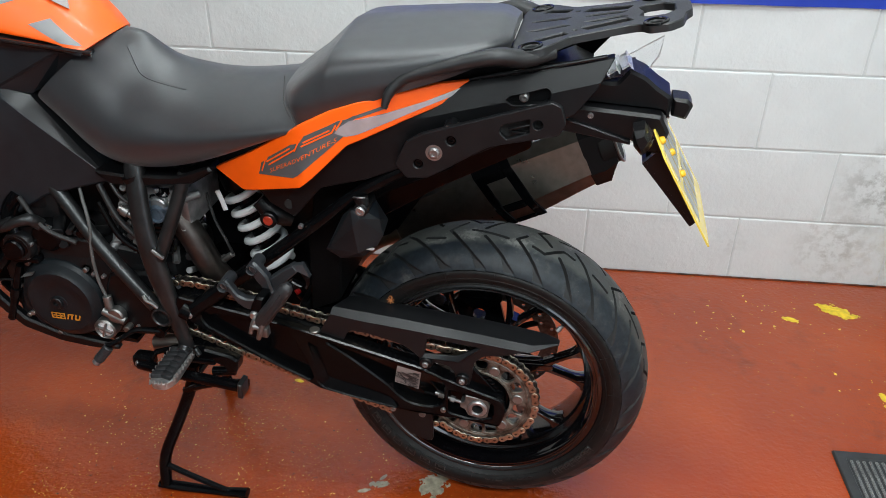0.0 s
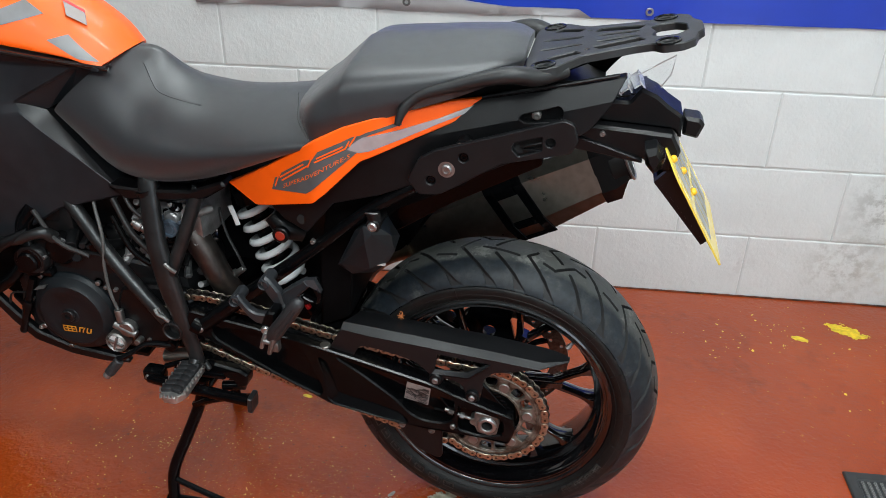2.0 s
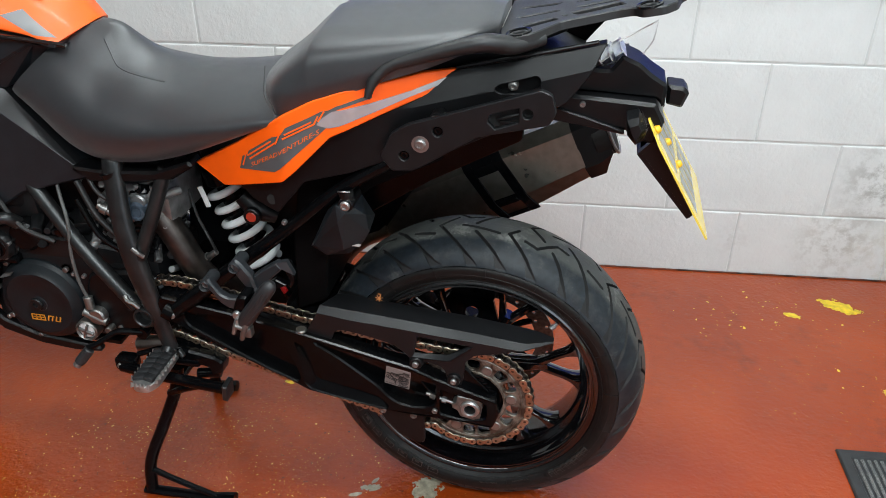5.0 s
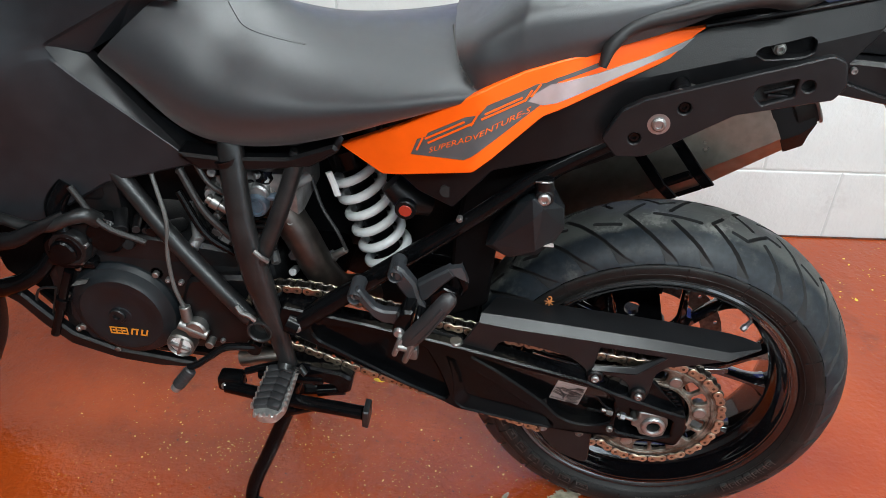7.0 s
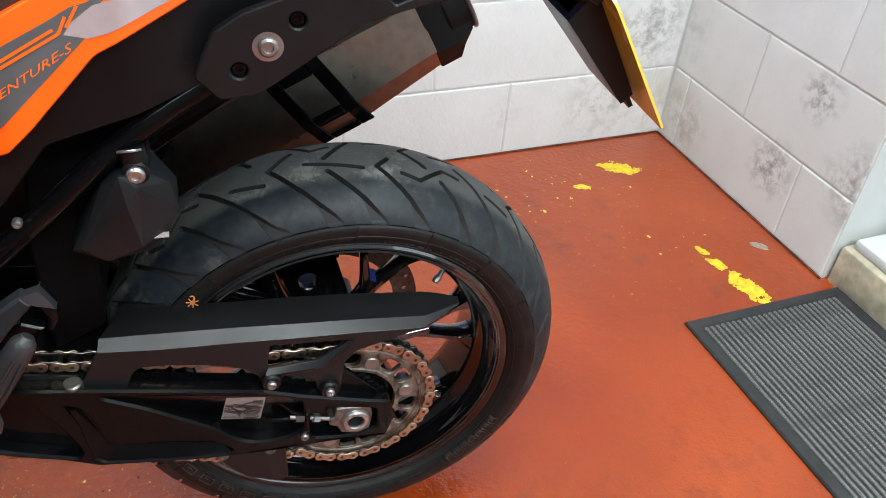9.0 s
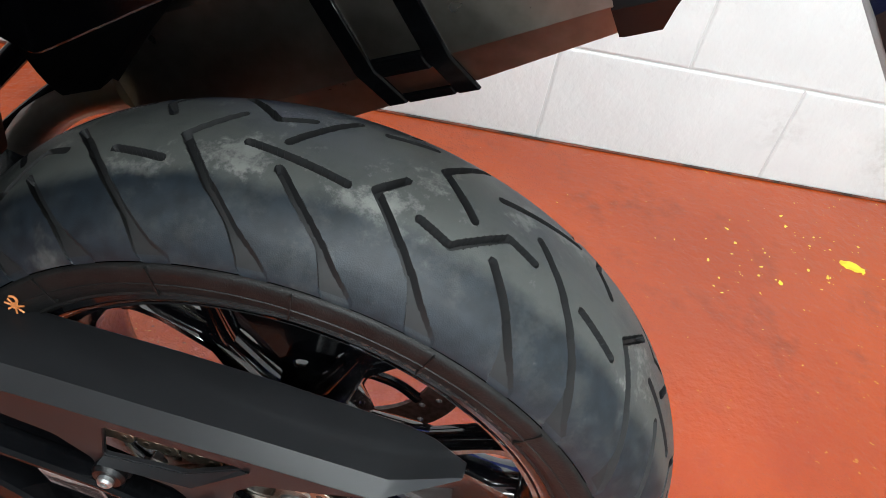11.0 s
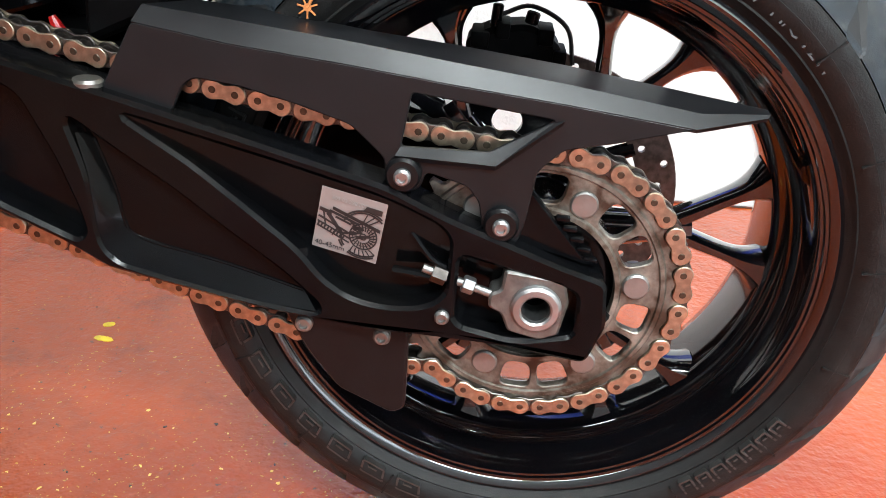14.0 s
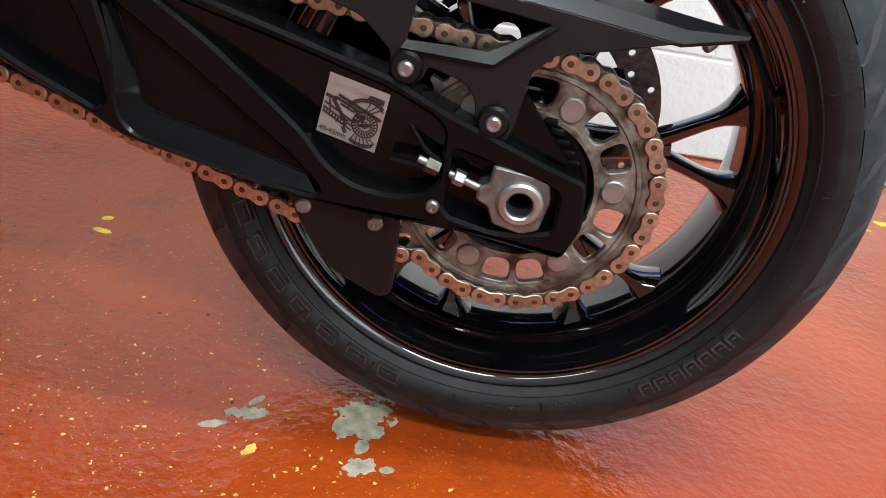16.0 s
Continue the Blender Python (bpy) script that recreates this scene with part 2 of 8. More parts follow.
def painted_floor():
    """Glossy red floor paint, flaked to yellow in clusters, grimy, with shade in the colour round the motorcycle, and
    slightly rippled.
    """
    m = bpy.data.materials.new("red_floor_paint")
    m.use_nodes = True
    nt = m.node_tree
    b = nt.nodes["Principled BSDF"]
    link = nt.links.new
    co = nt.nodes.new("ShaderNodeTexCoord").outputs["Object"]

    def noise_at(sc, detail, rough=0.5):
        n = nt.nodes.new("ShaderNodeTexNoise")
        n.inputs["Scale"].default_value, n.inputs["Detail"].default_value, n.inputs["Roughness"].default_value = sc, detail, rough
        link(co, n.inputs["Vector"])
        return n.outputs["Fac"]

    def ramp(fac, lo, hi, a=(0, 0, 0), c=(1, 1, 1)):
        r = nt.nodes.new("ShaderNodeValToRGB")
        r.color_ramp.elements[0].position, r.color_ramp.elements[1].position = lo, hi
        r.color_ramp.elements[0].color, r.color_ramp.elements[1].color = (*a, 1), (*c, 1)
        link(fac, r.inputs[0])
        return r.outputs[0]

    def mixed(fac, one, two):
        x = nt.nodes.new("ShaderNodeMixRGB")
        link(fac, x.inputs[0])
        for n, v in ((1, one), (2, two)):
            if isinstance(v, tuple):
                x.inputs[n].default_value = (*v, 1)
            else:
                link(v, x.inputs[n])
        return x.outputs[0]

    def times(a, c):
        x = nt.nodes.new("ShaderNodeMath")
        x.operation = "MULTIPLY"
        link(a, x.inputs[0])
        link(c, x.inputs[1])
        return x.outputs[0]

    base = ramp(noise_at(2.2, 5), 0.35, 0.7, (0.262, 0.0345, 0.0040), (0.366, 0.0555, 0.0058))
    grime = ramp(noise_at(9, 9, 0.7), 0.52, 0.75)
    col = mixed(times(grime, ramp(noise_at(1.3, 2), 0.35, 0.7)), base, (0.09, 0.018, 0.008))
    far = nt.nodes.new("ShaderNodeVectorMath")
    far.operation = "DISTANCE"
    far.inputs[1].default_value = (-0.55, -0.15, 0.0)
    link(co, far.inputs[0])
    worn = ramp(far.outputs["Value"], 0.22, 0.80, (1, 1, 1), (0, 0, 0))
    flakes = times(ramp(noise_at(150, 3, 0.6), 0.64, 0.665), times(worn, ramp(noise_at(6.5, 5, 0.6), 0.42, 0.56)))
    col = mixed(flakes, col, (0.62, 0.38, 0.06))
    nook = nt.nodes.new("ShaderNodeVectorMath")
    nook.operation = "DISTANCE"
    nook.inputs[1].default_value = (0.78, 0.78, 0.0)
    link(co, nook.inputs[0])
    chips = times(ramp(noise_at(70, 3, 0.6), 0.69, 0.705), ramp(nook.outputs["Value"], 0.10, 0.50, (1, 1, 1), (0, 0, 0)))
    col = mixed(chips, col, (0.60, 0.42, 0.04))
    specks = ramp(noise_at(170, 2), 0.775, 0.79)
    col = mixed(specks, col, (0.50, 0.36, 0.22))
    # Grime plus the motorcycle's shade, both put into the floor colour.
    grime_shade = times(ramp(noise_at(7, 7, 0.65), 0.34, 0.66), ramp(far.outputs["Value"], 0.30, 1.05, (0.26, 0.26, 0.26), (0, 0, 0)))
    col = mixed(grime_shade, col, (0.11, 0.018, 0.006))
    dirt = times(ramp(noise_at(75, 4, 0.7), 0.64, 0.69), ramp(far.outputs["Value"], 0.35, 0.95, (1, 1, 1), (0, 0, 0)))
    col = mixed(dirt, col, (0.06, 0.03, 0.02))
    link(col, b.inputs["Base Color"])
    rr = nt.nodes.new("ShaderNodeMapRange")
    rr.inputs["To Min"].default_value, rr.inputs["To Max"].default_value = 0.22, 0.42
    link(noise_at(14, 6), rr.inputs["Value"])
    link(rr.outputs[0], b.inputs["Roughness"])
    cr = nt.nodes.new("ShaderNodeMapRange")
    cr.inputs["To Min"].default_value, cr.inputs["To Max"].default_value = 0.02, 0.10
    link(noise_at(5, 5), cr.inputs["Value"])
    link(cr.outputs[0], b.inputs["Coat Roughness"])
    b.inputs["Coat Weight"].default_value = 1.0
    b.inputs["Coat IOR"].default_value = 1.56
    b.inputs["Specular IOR Level"].default_value = 0.1
    last = None
    for sc, detail, strength, dist in ((26, 2, 0.5, 0.0045), (80, 2, 0.9, 0.0026), (190, 1, 0.6, 0.0010)):
        bp = nt.nodes.new("ShaderNodeBump")
        bp.inputs["Strength"].default_value, bp.inputs["Distance"].default_value = strength, dist
        link(noise_at(sc, detail), bp.inputs["Height"])
        if last is not None:
            link(last, bp.inputs["Normal"])
        last = bp.outputs[0]
    link(last, b.inputs["Normal"])
    link(last, b.inputs["Coat Normal"])
    return m


FLOOR = painted_floor()


def painted_block():
    """White masonry paint over rough block, yellowed and scuffed grey low down near the corner."""
    m = surface("white_masonry_paint", (0.675, 0.695, 0.690), 0.55, vary=0.025, scale=9, bump=0.5, bump_scale=24, per_object=0.01)
    nt = m.node_tree
    b = nt.nodes["Principled BSDF"]
    link = nt.links.new
    geo = nt.nodes.new("ShaderNodeNewGeometry").outputs["Position"]
    for node in [n for n in nt.nodes if n.type == "TEX_NOISE"]:
        link(geo, node.inputs["Vector"])
    lumps = next(n for n in nt.nodes if n.type == "BUMP")
    lumps.inputs["Distance"].default_value = 0.0045
    for sc, strength, dist in ((95, 0.8, 0.0018), (330, 0.5, 0.0006)):
        grain = nt.nodes.new("ShaderNodeTexNoise")
        grain.inputs["Scale"].default_value, grain.inputs["Detail"].default_value = sc, 3
        link(geo, grain.inputs["Vector"])
        rough = nt.nodes.new("ShaderNodeBump")
        rough.inputs["Strength"].default_value, rough.inputs["Distance"].default_value = strength, dist
        link(grain.outputs["Fac"], rough.inputs["Height"])
        link(b.inputs["Normal"].links[0].from_socket, rough.inputs["Normal"])
        link(rough.outputs[0], b.inputs["Normal"])

    def blot(center, radius, color, power, sc):
        nonlocal_col = b.inputs["Base Color"].links[0].from_socket
        d = nt.nodes.new("ShaderNodeVectorMath")
        d.operation = "DISTANCE"
        link(geo, d.inputs[0])
        d.inputs[1].default_value = center
        fall = nt.nodes.new("ShaderNodeMapRange")
        fall.inputs["From Min"].default_value, fall.inputs["From Max"].default_value = radius, radius * 0.2
        fall.inputs["To Max"].default_value = power
        link(d.outputs["Value"], fall.inputs["Value"])
        n = nt.nodes.new("ShaderNodeTexNoise")
        n.inputs["Scale"].default_value, n.inputs["Detail"].default_value, n.inputs["Roughness"].default_value = sc, 8, 0.7
        link(geo, n.inputs["Vector"])
        r = nt.nodes.new("ShaderNodeValToRGB")
        r.color_ramp.elements[0].position, r.color_ramp.elements[1].position = 0.44, 0.60
        link(n.outputs["Fac"], r.inputs[0])
        k = nt.nodes.new("ShaderNodeMath")
        k.operation = "MULTIPLY"
        link(fall.outputs[0], k.inputs[0])
        link(r.outputs[0], k.inputs[1])
        mix = nt.nodes.new("ShaderNodeMixRGB")
        link(k.outputs[0], mix.inputs[0])
        link(nonlocal_col, mix.inputs[1])
        mix.inputs[2].default_value = (*color, 1)
        link(mix.outputs[0], b.inputs["Base Color"])

    for center, radius, color, power, sc in (
            ((1.02, 1.03, 0.33), 0.17, (0.26, 0.26, 0.24), 0.75, 26),
            ((0.92, 1.02, 0.13), 0.16, (0.36, 0.35, 0.32), 0.6, 32),
            ((1.12, 1.04, 0.05), 0.20, (0.45, 0.40, 0.28), 0.7, 12),
            ((0.62, 1.0, 0.12), 0.07, (0.45, 0.45, 0.43), 0.35, 45),
            ((1.170, 0.600, 0.150), 0.095, (0.30, 0.30, 0.29), 1.0, 34),
            ((1.177, 0.530, 0.375), 0.075, (0.30, 0.30, 0.29), 1.0, 34),
            ((1.14, 0.94, 0.08), 0.11, (0.42, 0.42, 0.39), 0.9, 26),
            ((1.193, 0.345, 0.24), 0.13, (0.34, 0.34, 0.32), 0.95, 24)):
        blot(center, radius, color, power, sc)
    return m


BLOCK = painted_block()
DARKWALL = surface("grey_wall_paint", (0.26, 0.275, 0.285), 0.6, vary=0.06, scale=5, bump=0.2, bump_scale=60)
PLASTER = surface("white_plaster", (0.58, 0.60, 0.595), 0.6, vary=0.04, scale=5, bump=0.2, bump_scale=60)
CEILING = surface("white_ceiling_board", (0.78, 0.78, 0.77), 0.7, vary=0.03, scale=4, bump=0.1, bump_scale=40)
CONCRETE = surface("worn_yellowed_concrete", (0.46, 0.41, 0.30), 0.7, vary=0.25, scale=25, bump=0.6, bump_scale=90, dark=(0.20, 0.18, 0.14))
EDGE = surface("grimy_red_paint", (0.17, 0.045, 0.022), 0.5, vary=0.5, scale=40, bump=0.5, bump_scale=90, dark=(0.03, 0.018, 0.014), dark_scale=20, dark_at=(0.45, 0.6))
MATRIB = surface("grey_ribbed_carpet", (0.135, 0.135, 0.130), 0.85, vary=0.55, scale=420, bump=0.3, bump_scale=800, dark=(0.06, 0.06, 0.06), dark_scale=12)
MATEDGE = surface("black_rubber_border", (0.022, 0.023, 0.024), 0.6, vary=0.2, bump=0.15, bump_scale=400)
BLUE = surface("blue_banner_vinyl", (0.012, 0.045, 0.42), 0.35, vary=0.06, scale=8)
WHITEV = surface("white_banner_vinyl", (0.74, 0.74, 0.76), 0.35, vary=0.03, scale=8)
OCHRE = surface("ochre_paint_speck", (0.68, 0.43, 0.08), 0.45, vary=0.35, scale=90)
YCHIP = surface("yellow_paint_flake", (0.70, 0.50, 0.022), 0.45, vary=0.25, scale=60, bump=0.4, bump_scale=300)
GCHIP = surface("bare_screed_flake", (0.30, 0.27, 0.20), 0.55, vary=0.3, scale=70, bump=0.5, bump_scale=260)


# ---- mesh helpers ----
YC = 0.032  # the motorcycle's middle plane
AXLE = Vector((0.001, YC - 0.002, 0.328))


def finish(bm, name, material, angle=32):
    bmesh.ops.recalc_face_normals(bm, faces=bm.faces)
    limit = radians(angle)
    for f in bm.faces:
        f.smooth = True
    for e in bm.edges:
        if len(e.link_faces) != 2 or e.calc_face_angle(0) > limit:
            e.smooth = False
    me = bpy.data.meshes.new(name)
    bm.to_mesh(me)
    bm.free()
    me.materials.append(material)
    return me


def part(name, bm, material, parent, label="", angle=32):
    """Links a bmesh as one mesh object under a thing or a part."""
    ob = new(name, finish(bm, name, material, angle))
    if parent is not None:
        ob.parent = parent
        ob.matrix_parent_inverse = parent.matrix_world.inverted() if parent.type == "EMPTY" else Matrix()
    if label:
        tagged(ob, label)
    return ob


def shared(name, me, parent, m):
    """One more object on the mesh me, at the pose m."""
    ob = new(name, me)
    ob.parent = parent
    ob.matrix_basis = m
    return ob


def joined(*bms):
    out = bmesh.new()
    for b in bms:
        me = bpy.data.meshes.new("t")
        b.to_mesh(me)
        b.free()
        out.from_mesh(me)
        bpy.data.meshes.remove(me)
    return out


def catmull(pts, n, closed=False):
    pts = [Vector(p) for p in pts]
    out = []
    k = len(pts)
    for i in range(k if closed else k - 1):
        a = pts[(i - 1) % k] if closed or i else pts[0] * 2 - pts[1]
        b, c = pts[i], pts[(i + 1) % k]
        d = pts[(i + 2) % k] if closed or i + 2 < k else pts[-1] * 2 - pts[-2]
        for j in range(n):
            t = j / n
            out.append(0.5 * (2 * b + (c - a) * t + (2 * a - 5 * b + 4 * c - d) * t * t + (3 * b - a - 3 * c + d) * t ** 3))
    if not closed:
        out.append(pts[-1])
    return out


def tube(pts, r, seg=12, n=5, flat=1.0, closed=False, caps=True):
    """A round bar along a smooth line; r is one radius, or one for each given point; flat squeezes it across y."""
    rs = list(r) if isinstance(r, (list, tuple)) else [r] * len(pts)
    line = catmull(pts, n, closed)
    rad = [p.x for p in catmull([(v, 0, 0) for v in rs], n, closed)]
    bm = bmesh.new()
    rings = []
    up = None
    for i, p in enumerate(line):
        q = line[(i + 1) % len(line)] if closed or i + 1 < len(line) else p
        o = line[i - 1] if closed or i else p
        d = (q - o).normalized()
        if up is None:
            up = d.orthogonal().normalized() if abs(d.y) > 0.9 else Vector((0, 1, 0))
        side = d.cross(up).normalized()
        up = side.cross(d).normalized()
        rings.append([bm.verts.new(p + rad[i] * (math.cos(a) * side + math.sin(a) * flat * up)) for a in (2 * math.pi * k / seg for k in range(seg))])
    for i in range(len(rings) if closed else len(rings) - 1):
        a, b = rings[i], rings[(i + 1) % len(rings)]
        for k in range(seg):
            bm.faces.new((a[k], a[(k + 1) % seg], b[(k + 1) % seg], b[k]))
    if caps and not closed:
        bm.faces.new(rings[0][::-1])
        bm.faces.new(rings[-1])
    return bm


def revolve(profile, centre, axis="y", seg=64, start=0.0, sweep=360.0, close=False):
    """Turns a profile of (radius, distance along the axis) round an axis through the centre."""
    bm = bmesh.new()
    c = Vector(centre)
    full = abs(sweep - 360) < 1e-6
    rings = []
    for k in range(seg if full else seg + 1):
        a = radians(start + sweep * k / seg)
        ring = []
        for r, h in profile:
            u, v = r * math.cos(a), r * math.sin(a)
            ring.append(bm.verts.new(c + Vector((u, h, v) if axis == "y" else (u, v, h) if axis == "z" else (h, u, v))))
        rings.append(ring)
    m = len(profile)
    for k in range(len(rings) if full else len(rings) - 1):
        a, b = rings[k], rings[(k + 1) % len(rings)]
        for j in range(m if close else m - 1):
            bm.faces.new((a[j], a[(j + 1) % m], b[(j + 1) % m], b[j]))
    bmesh.ops.remove_doubles(bm, verts=bm.verts, dist=1e-6)
    return bm


def rod(p, q, r, r2=None, seg=20, edge=0.0):
    """A cylinder or cone from p to q with chamfered rims."""
    p, q = Vector(p), Vector(q)
    r2 = r if r2 is None else r2
    d = (q - p)
    ln = d.length
    e = min(edge, ln / 3)
    prof = [(0, 0), (r - e, 0), (r, e), (r2, ln - e), (r2 - e, ln), (0, ln)] if e else [(0, 0), (r, 0), (r2, ln), (0, ln)]
    bm = revolve(prof, (0, 0, 0), "z", seg)
    bmesh.ops.transform(bm, matrix=Matrix.Translation(p) @ d.to_track_quat("Z", "Y").to_matrix().to_4x4(), verts=bm.verts)
    return bm


def box(lo, hi, bevel=0.0, m=None, seg=2):
    bm = bmesh.new()
    bmesh.ops.create_cube(bm, size=1)
    lo, hi = Vector(lo), Vector(hi)
    for v in bm.verts:
        v.co = Vector((lo[i] + (v.co[i] + 0.5) * (hi[i] - lo[i]) for i in range(3)))
    if bevel:
        bmesh.ops.bevel(bm, geom=bm.edges[:], offset=bevel, segments=seg, affect="EDGES", profile=0.5)
    if m is not None:
        bmesh.ops.transform(bm, matrix=m, verts=bm.verts)
    return bm


def rounded(pts, r, n=4):
    """A polygon in x, z with its corners rounded."""
    out = []
    k = len(pts)
    for i in range(k):
        a, b, c = (Vector(pts[j % k]) for j in (i - 1, i, i + 1))
        u, v = (a - b), (c - b)
        d = min(r, 0.45 * u.length, 0.45 * v.length)
        p, q = b + u.normalized() * d, b + v.normalized() * d
        for j in range(n + 1):
            t = j / n
            out.append(p * (1 - t) ** 2 + b * 2 * t * (1 - t) + q * t * t)
    return out


def inset(loop, d):
    """The closed x, z loop moved to its inner side by d (to its outer side where d is negative)."""
    area = sum(a.x * b.y - b.x * a.y for a, b in zip(loop, loop[1:] + loop[:1]))
    sign = 1 if area > 0 else -1
    out = []
    for i, p in enumerate(loop):
        u = (p - loop[i - 1])
        v = (loop[(i + 1) % len(loop)] - p)
        if u.length < 1e-9:
            u = v
        if v.length < 1e-9:
            v = u
        nrm = Vector((-(u.normalized() + v.normalized()).y, (u.normalized() + v.normalized()).x))
        out.append(p + sign * d * nrm.normalized() if nrm.length > 1e-6 else p.copy())
    return out


def prism(loops, y0, y1, chamfer=0.002, yf=None):
    """A plate in x, z from y0 (the near face) to y1 with chamfered near rims; later loops are holes; yf(x, z) shifts it in y."""
    from mathutils.geometry import tessellate_polygon
    loops = [[Vector(p[:2]) for p in loop] for loop in loops]
    bm = bmesh.new()
    shift = yf or (lambda x, z: 0.0)

    def ring(loop, y):
        return [bm.verts.new((p.x, y + shift(p.x, p.y), p.y)) for p in loop]

    near_loops = [inset(loop, chamfer if i == 0 else -chamfer) for i, loop in enumerate(loops)] if chamfer else loops
    near = [ring(loop, y0) for loop in near_loops]
    rim = [ring(loop, y0 + chamfer) for loop in loops] if chamfer else near
    far = [ring(loop, y1) for loop in loops]
    for verts, src in ((near, near_loops), (far, loops)):
        flat = [v for some in verts for v in some]
        for tri in tessellate_polygon([[(p.x, p.y, 0) for p in loop] for loop in src]):
            if len(set(tri)) == 3:
                try:
                    bm.faces.new([flat[i] for i in tri])
                except ValueError:
                    pass
    for one, two in ([(near, rim)] if chamfer else []) + [(rim, far)]:
        for a, b in zip(one, two):
            k = len(a)
            for i in range(k):
                bm.faces.new((a[i], a[(i + 1) % k], b[(i + 1) % k], b[i]))
    return bm


def cast_plate(loop, y0, y1, chamfer=0.004, r=0.006):
    return prism([[tuple(p) for p in rounded(loop, r, 3)]], y0, y1, chamfer)


def dense(loop, step=0.012):
    """Adds points along the edges, so that a plate can follow a curve."""
    out = []
    for a, b in zip(loop, loop[1:] + loop[:1]):
        n = max(1, int((Vector(b) - Vector(a)).length / step))
        out += [tuple(Vector(a).lerp(Vector(b), k / n)) for k in range(n)]
    return out


def loft(sections, ring=True, caps=True):
    bm = bmesh.new()
    rows = [[bm.verts.new(p) for p in sec] for sec in sections]
    k = len(rows[0])
    for a, b in zip(rows, rows[1:]):
        for i in range(k if ring else k - 1):
            bm.faces.new((a[i], a[(i + 1) % k], b[(i + 1) % k], b[i]))
    if caps and ring:
        bm.faces.new(rows[0][::-1])
        bm.faces.new(rows[-1])
    return bm


def mirror_loft(ctrl, n=4, m=4, under=0.0):
    """A body lying evenly about the middle plane: each section is a line of points up its near side to the middle."""
    half = [catmull(sec, n) for sec in ctrl]
    lines = [catmull([sec[i] for sec in half], m) for i in range(len(half[0]))]
    secs = []
    for j in range(len(lines[0])):
        near = [line[j] for line in lines]
        far = [Vector((p.x, 2 * YC - p.y, p.z)) for p in near[:-1]]
        secs.append(near + far[::-1])
    return loft(secs)


def sheet(points, thick, away=(0, 1, 0)):
    """A panel with the given corners in space (in order round it) and a thickness away from the viewer's side."""
    from mathutils.geometry import tessellate_polygon
    bm = bmesh.new()
    pts = [Vector(p) for p in points]
    off = Vector(away) * thick
    a = [bm.verts.new(p) for p in pts]
    b = [bm.verts.new(p + off) for p in pts]
    k = len(pts)
    nrm = sum((pts[i].cross(pts[(i + 1) % k]) for i in range(k)), Vector()).normalized()
    e1 = nrm.orthogonal().normalized()
    e2 = nrm.cross(e1)
    for tri in tessellate_polygon([[(p.dot(e1), p.dot(e2), 0) for p in pts]]):
        if len(set(tri)) == 3:
            bm.faces.new([a[i] for i in tri])
            bm.faces.new([b[i] for i in tri])
    for i in range(k):
        bm.faces.new((a[i], a[(i + 1) % k], b[(i + 1) % k], b[i]))
    return bm


def ring_points(x, z, r, n=16, squash=1.0):
    return [(x + r * math.cos(2 * math.pi * k / n), z + r * squash * math.sin(2 * math.pi * k / n)) for k in range(n)]


def bolt(name, parent, x, y, z, r=0.007, material=None, socket=True, washer=0.0, height=0.005):
    """A button-head bolt that looks to the near side, with a socket in its head."""
    prof = [(0.45 * r, height * 0.45), (0.5 * r, 0), (0.75 * r, 0), (r, height * 0.4), (r, height * 1.6)] if socket else [(0, 0), (0.7 * r, 0), (r, height * 0.4), (r, height * 1.6)]
    if socket:
        prof = [(0, height * 0.45)] + prof
    bm = revolve(prof, (x, y - height, z), "y", 20)
    if washer:
        bm = joined(bm, revolve([(0, 0), (washer, 0), (washer, 0.004)], (x, y - 0.0005, z), "y", 24))
    return part(name, bm, material or STEEL, parent)


def letters(text, size, m, material, name, parent, depth=0.0004, spacing=1.0, shear=0.0):
    """Words in the built-in font as a mesh: x along the line, y up, before the pose m."""
    cu = bpy.data.curves.new("words", "FONT")
    cu.body, cu.size, cu.extrude, cu.space_character, cu.shear = text, size, depth, spacing, shear
    cu.resolution_u = 3
    tmp = new("words", cu)
    me = bpy.data.meshes.new_from_object(tmp)
    bpy.data.objects.remove(tmp)
    bpy.data.curves.remove(cu)
    bm = bmesh.new()
    bm.from_mesh(me)
    bpy.data.meshes.remove(me)
    bmesh.ops.transform(bm, matrix=m, verts=bm.verts)
    return part(name, bm, material, parent)

# ---- the room ----
ANG = 5.0  # the walls stand five degrees off the motorcycle's line
WO = Vector((0.626, 0.998, 0))
WU = Vector((math.cos(radians(ANG)), math.sin(radians(ANG)), 0))
CORNER = WO + WU * 0.508
WALL_M = Matrix.Translation(WO) @ pose(0, 0, 0, 0, 0, ANG)          # x along the back wall, y into it
EAST_M = Matrix.Translation(CORNER) @ pose(0, 0, 0, 0, 0, ANG - 90)  # x along the side wall towards the viewer, y into it


def on_wall(bm, m):
    bmesh.ops.transform(bm, matrix=m, verts=bm.verts)
    return bm


def floor():
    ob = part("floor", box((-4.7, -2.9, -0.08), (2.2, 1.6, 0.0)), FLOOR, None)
    return tagged(ob, "glossy red painted concrete floor with flaked yellow spots", "floor", kind="structure")


floor()

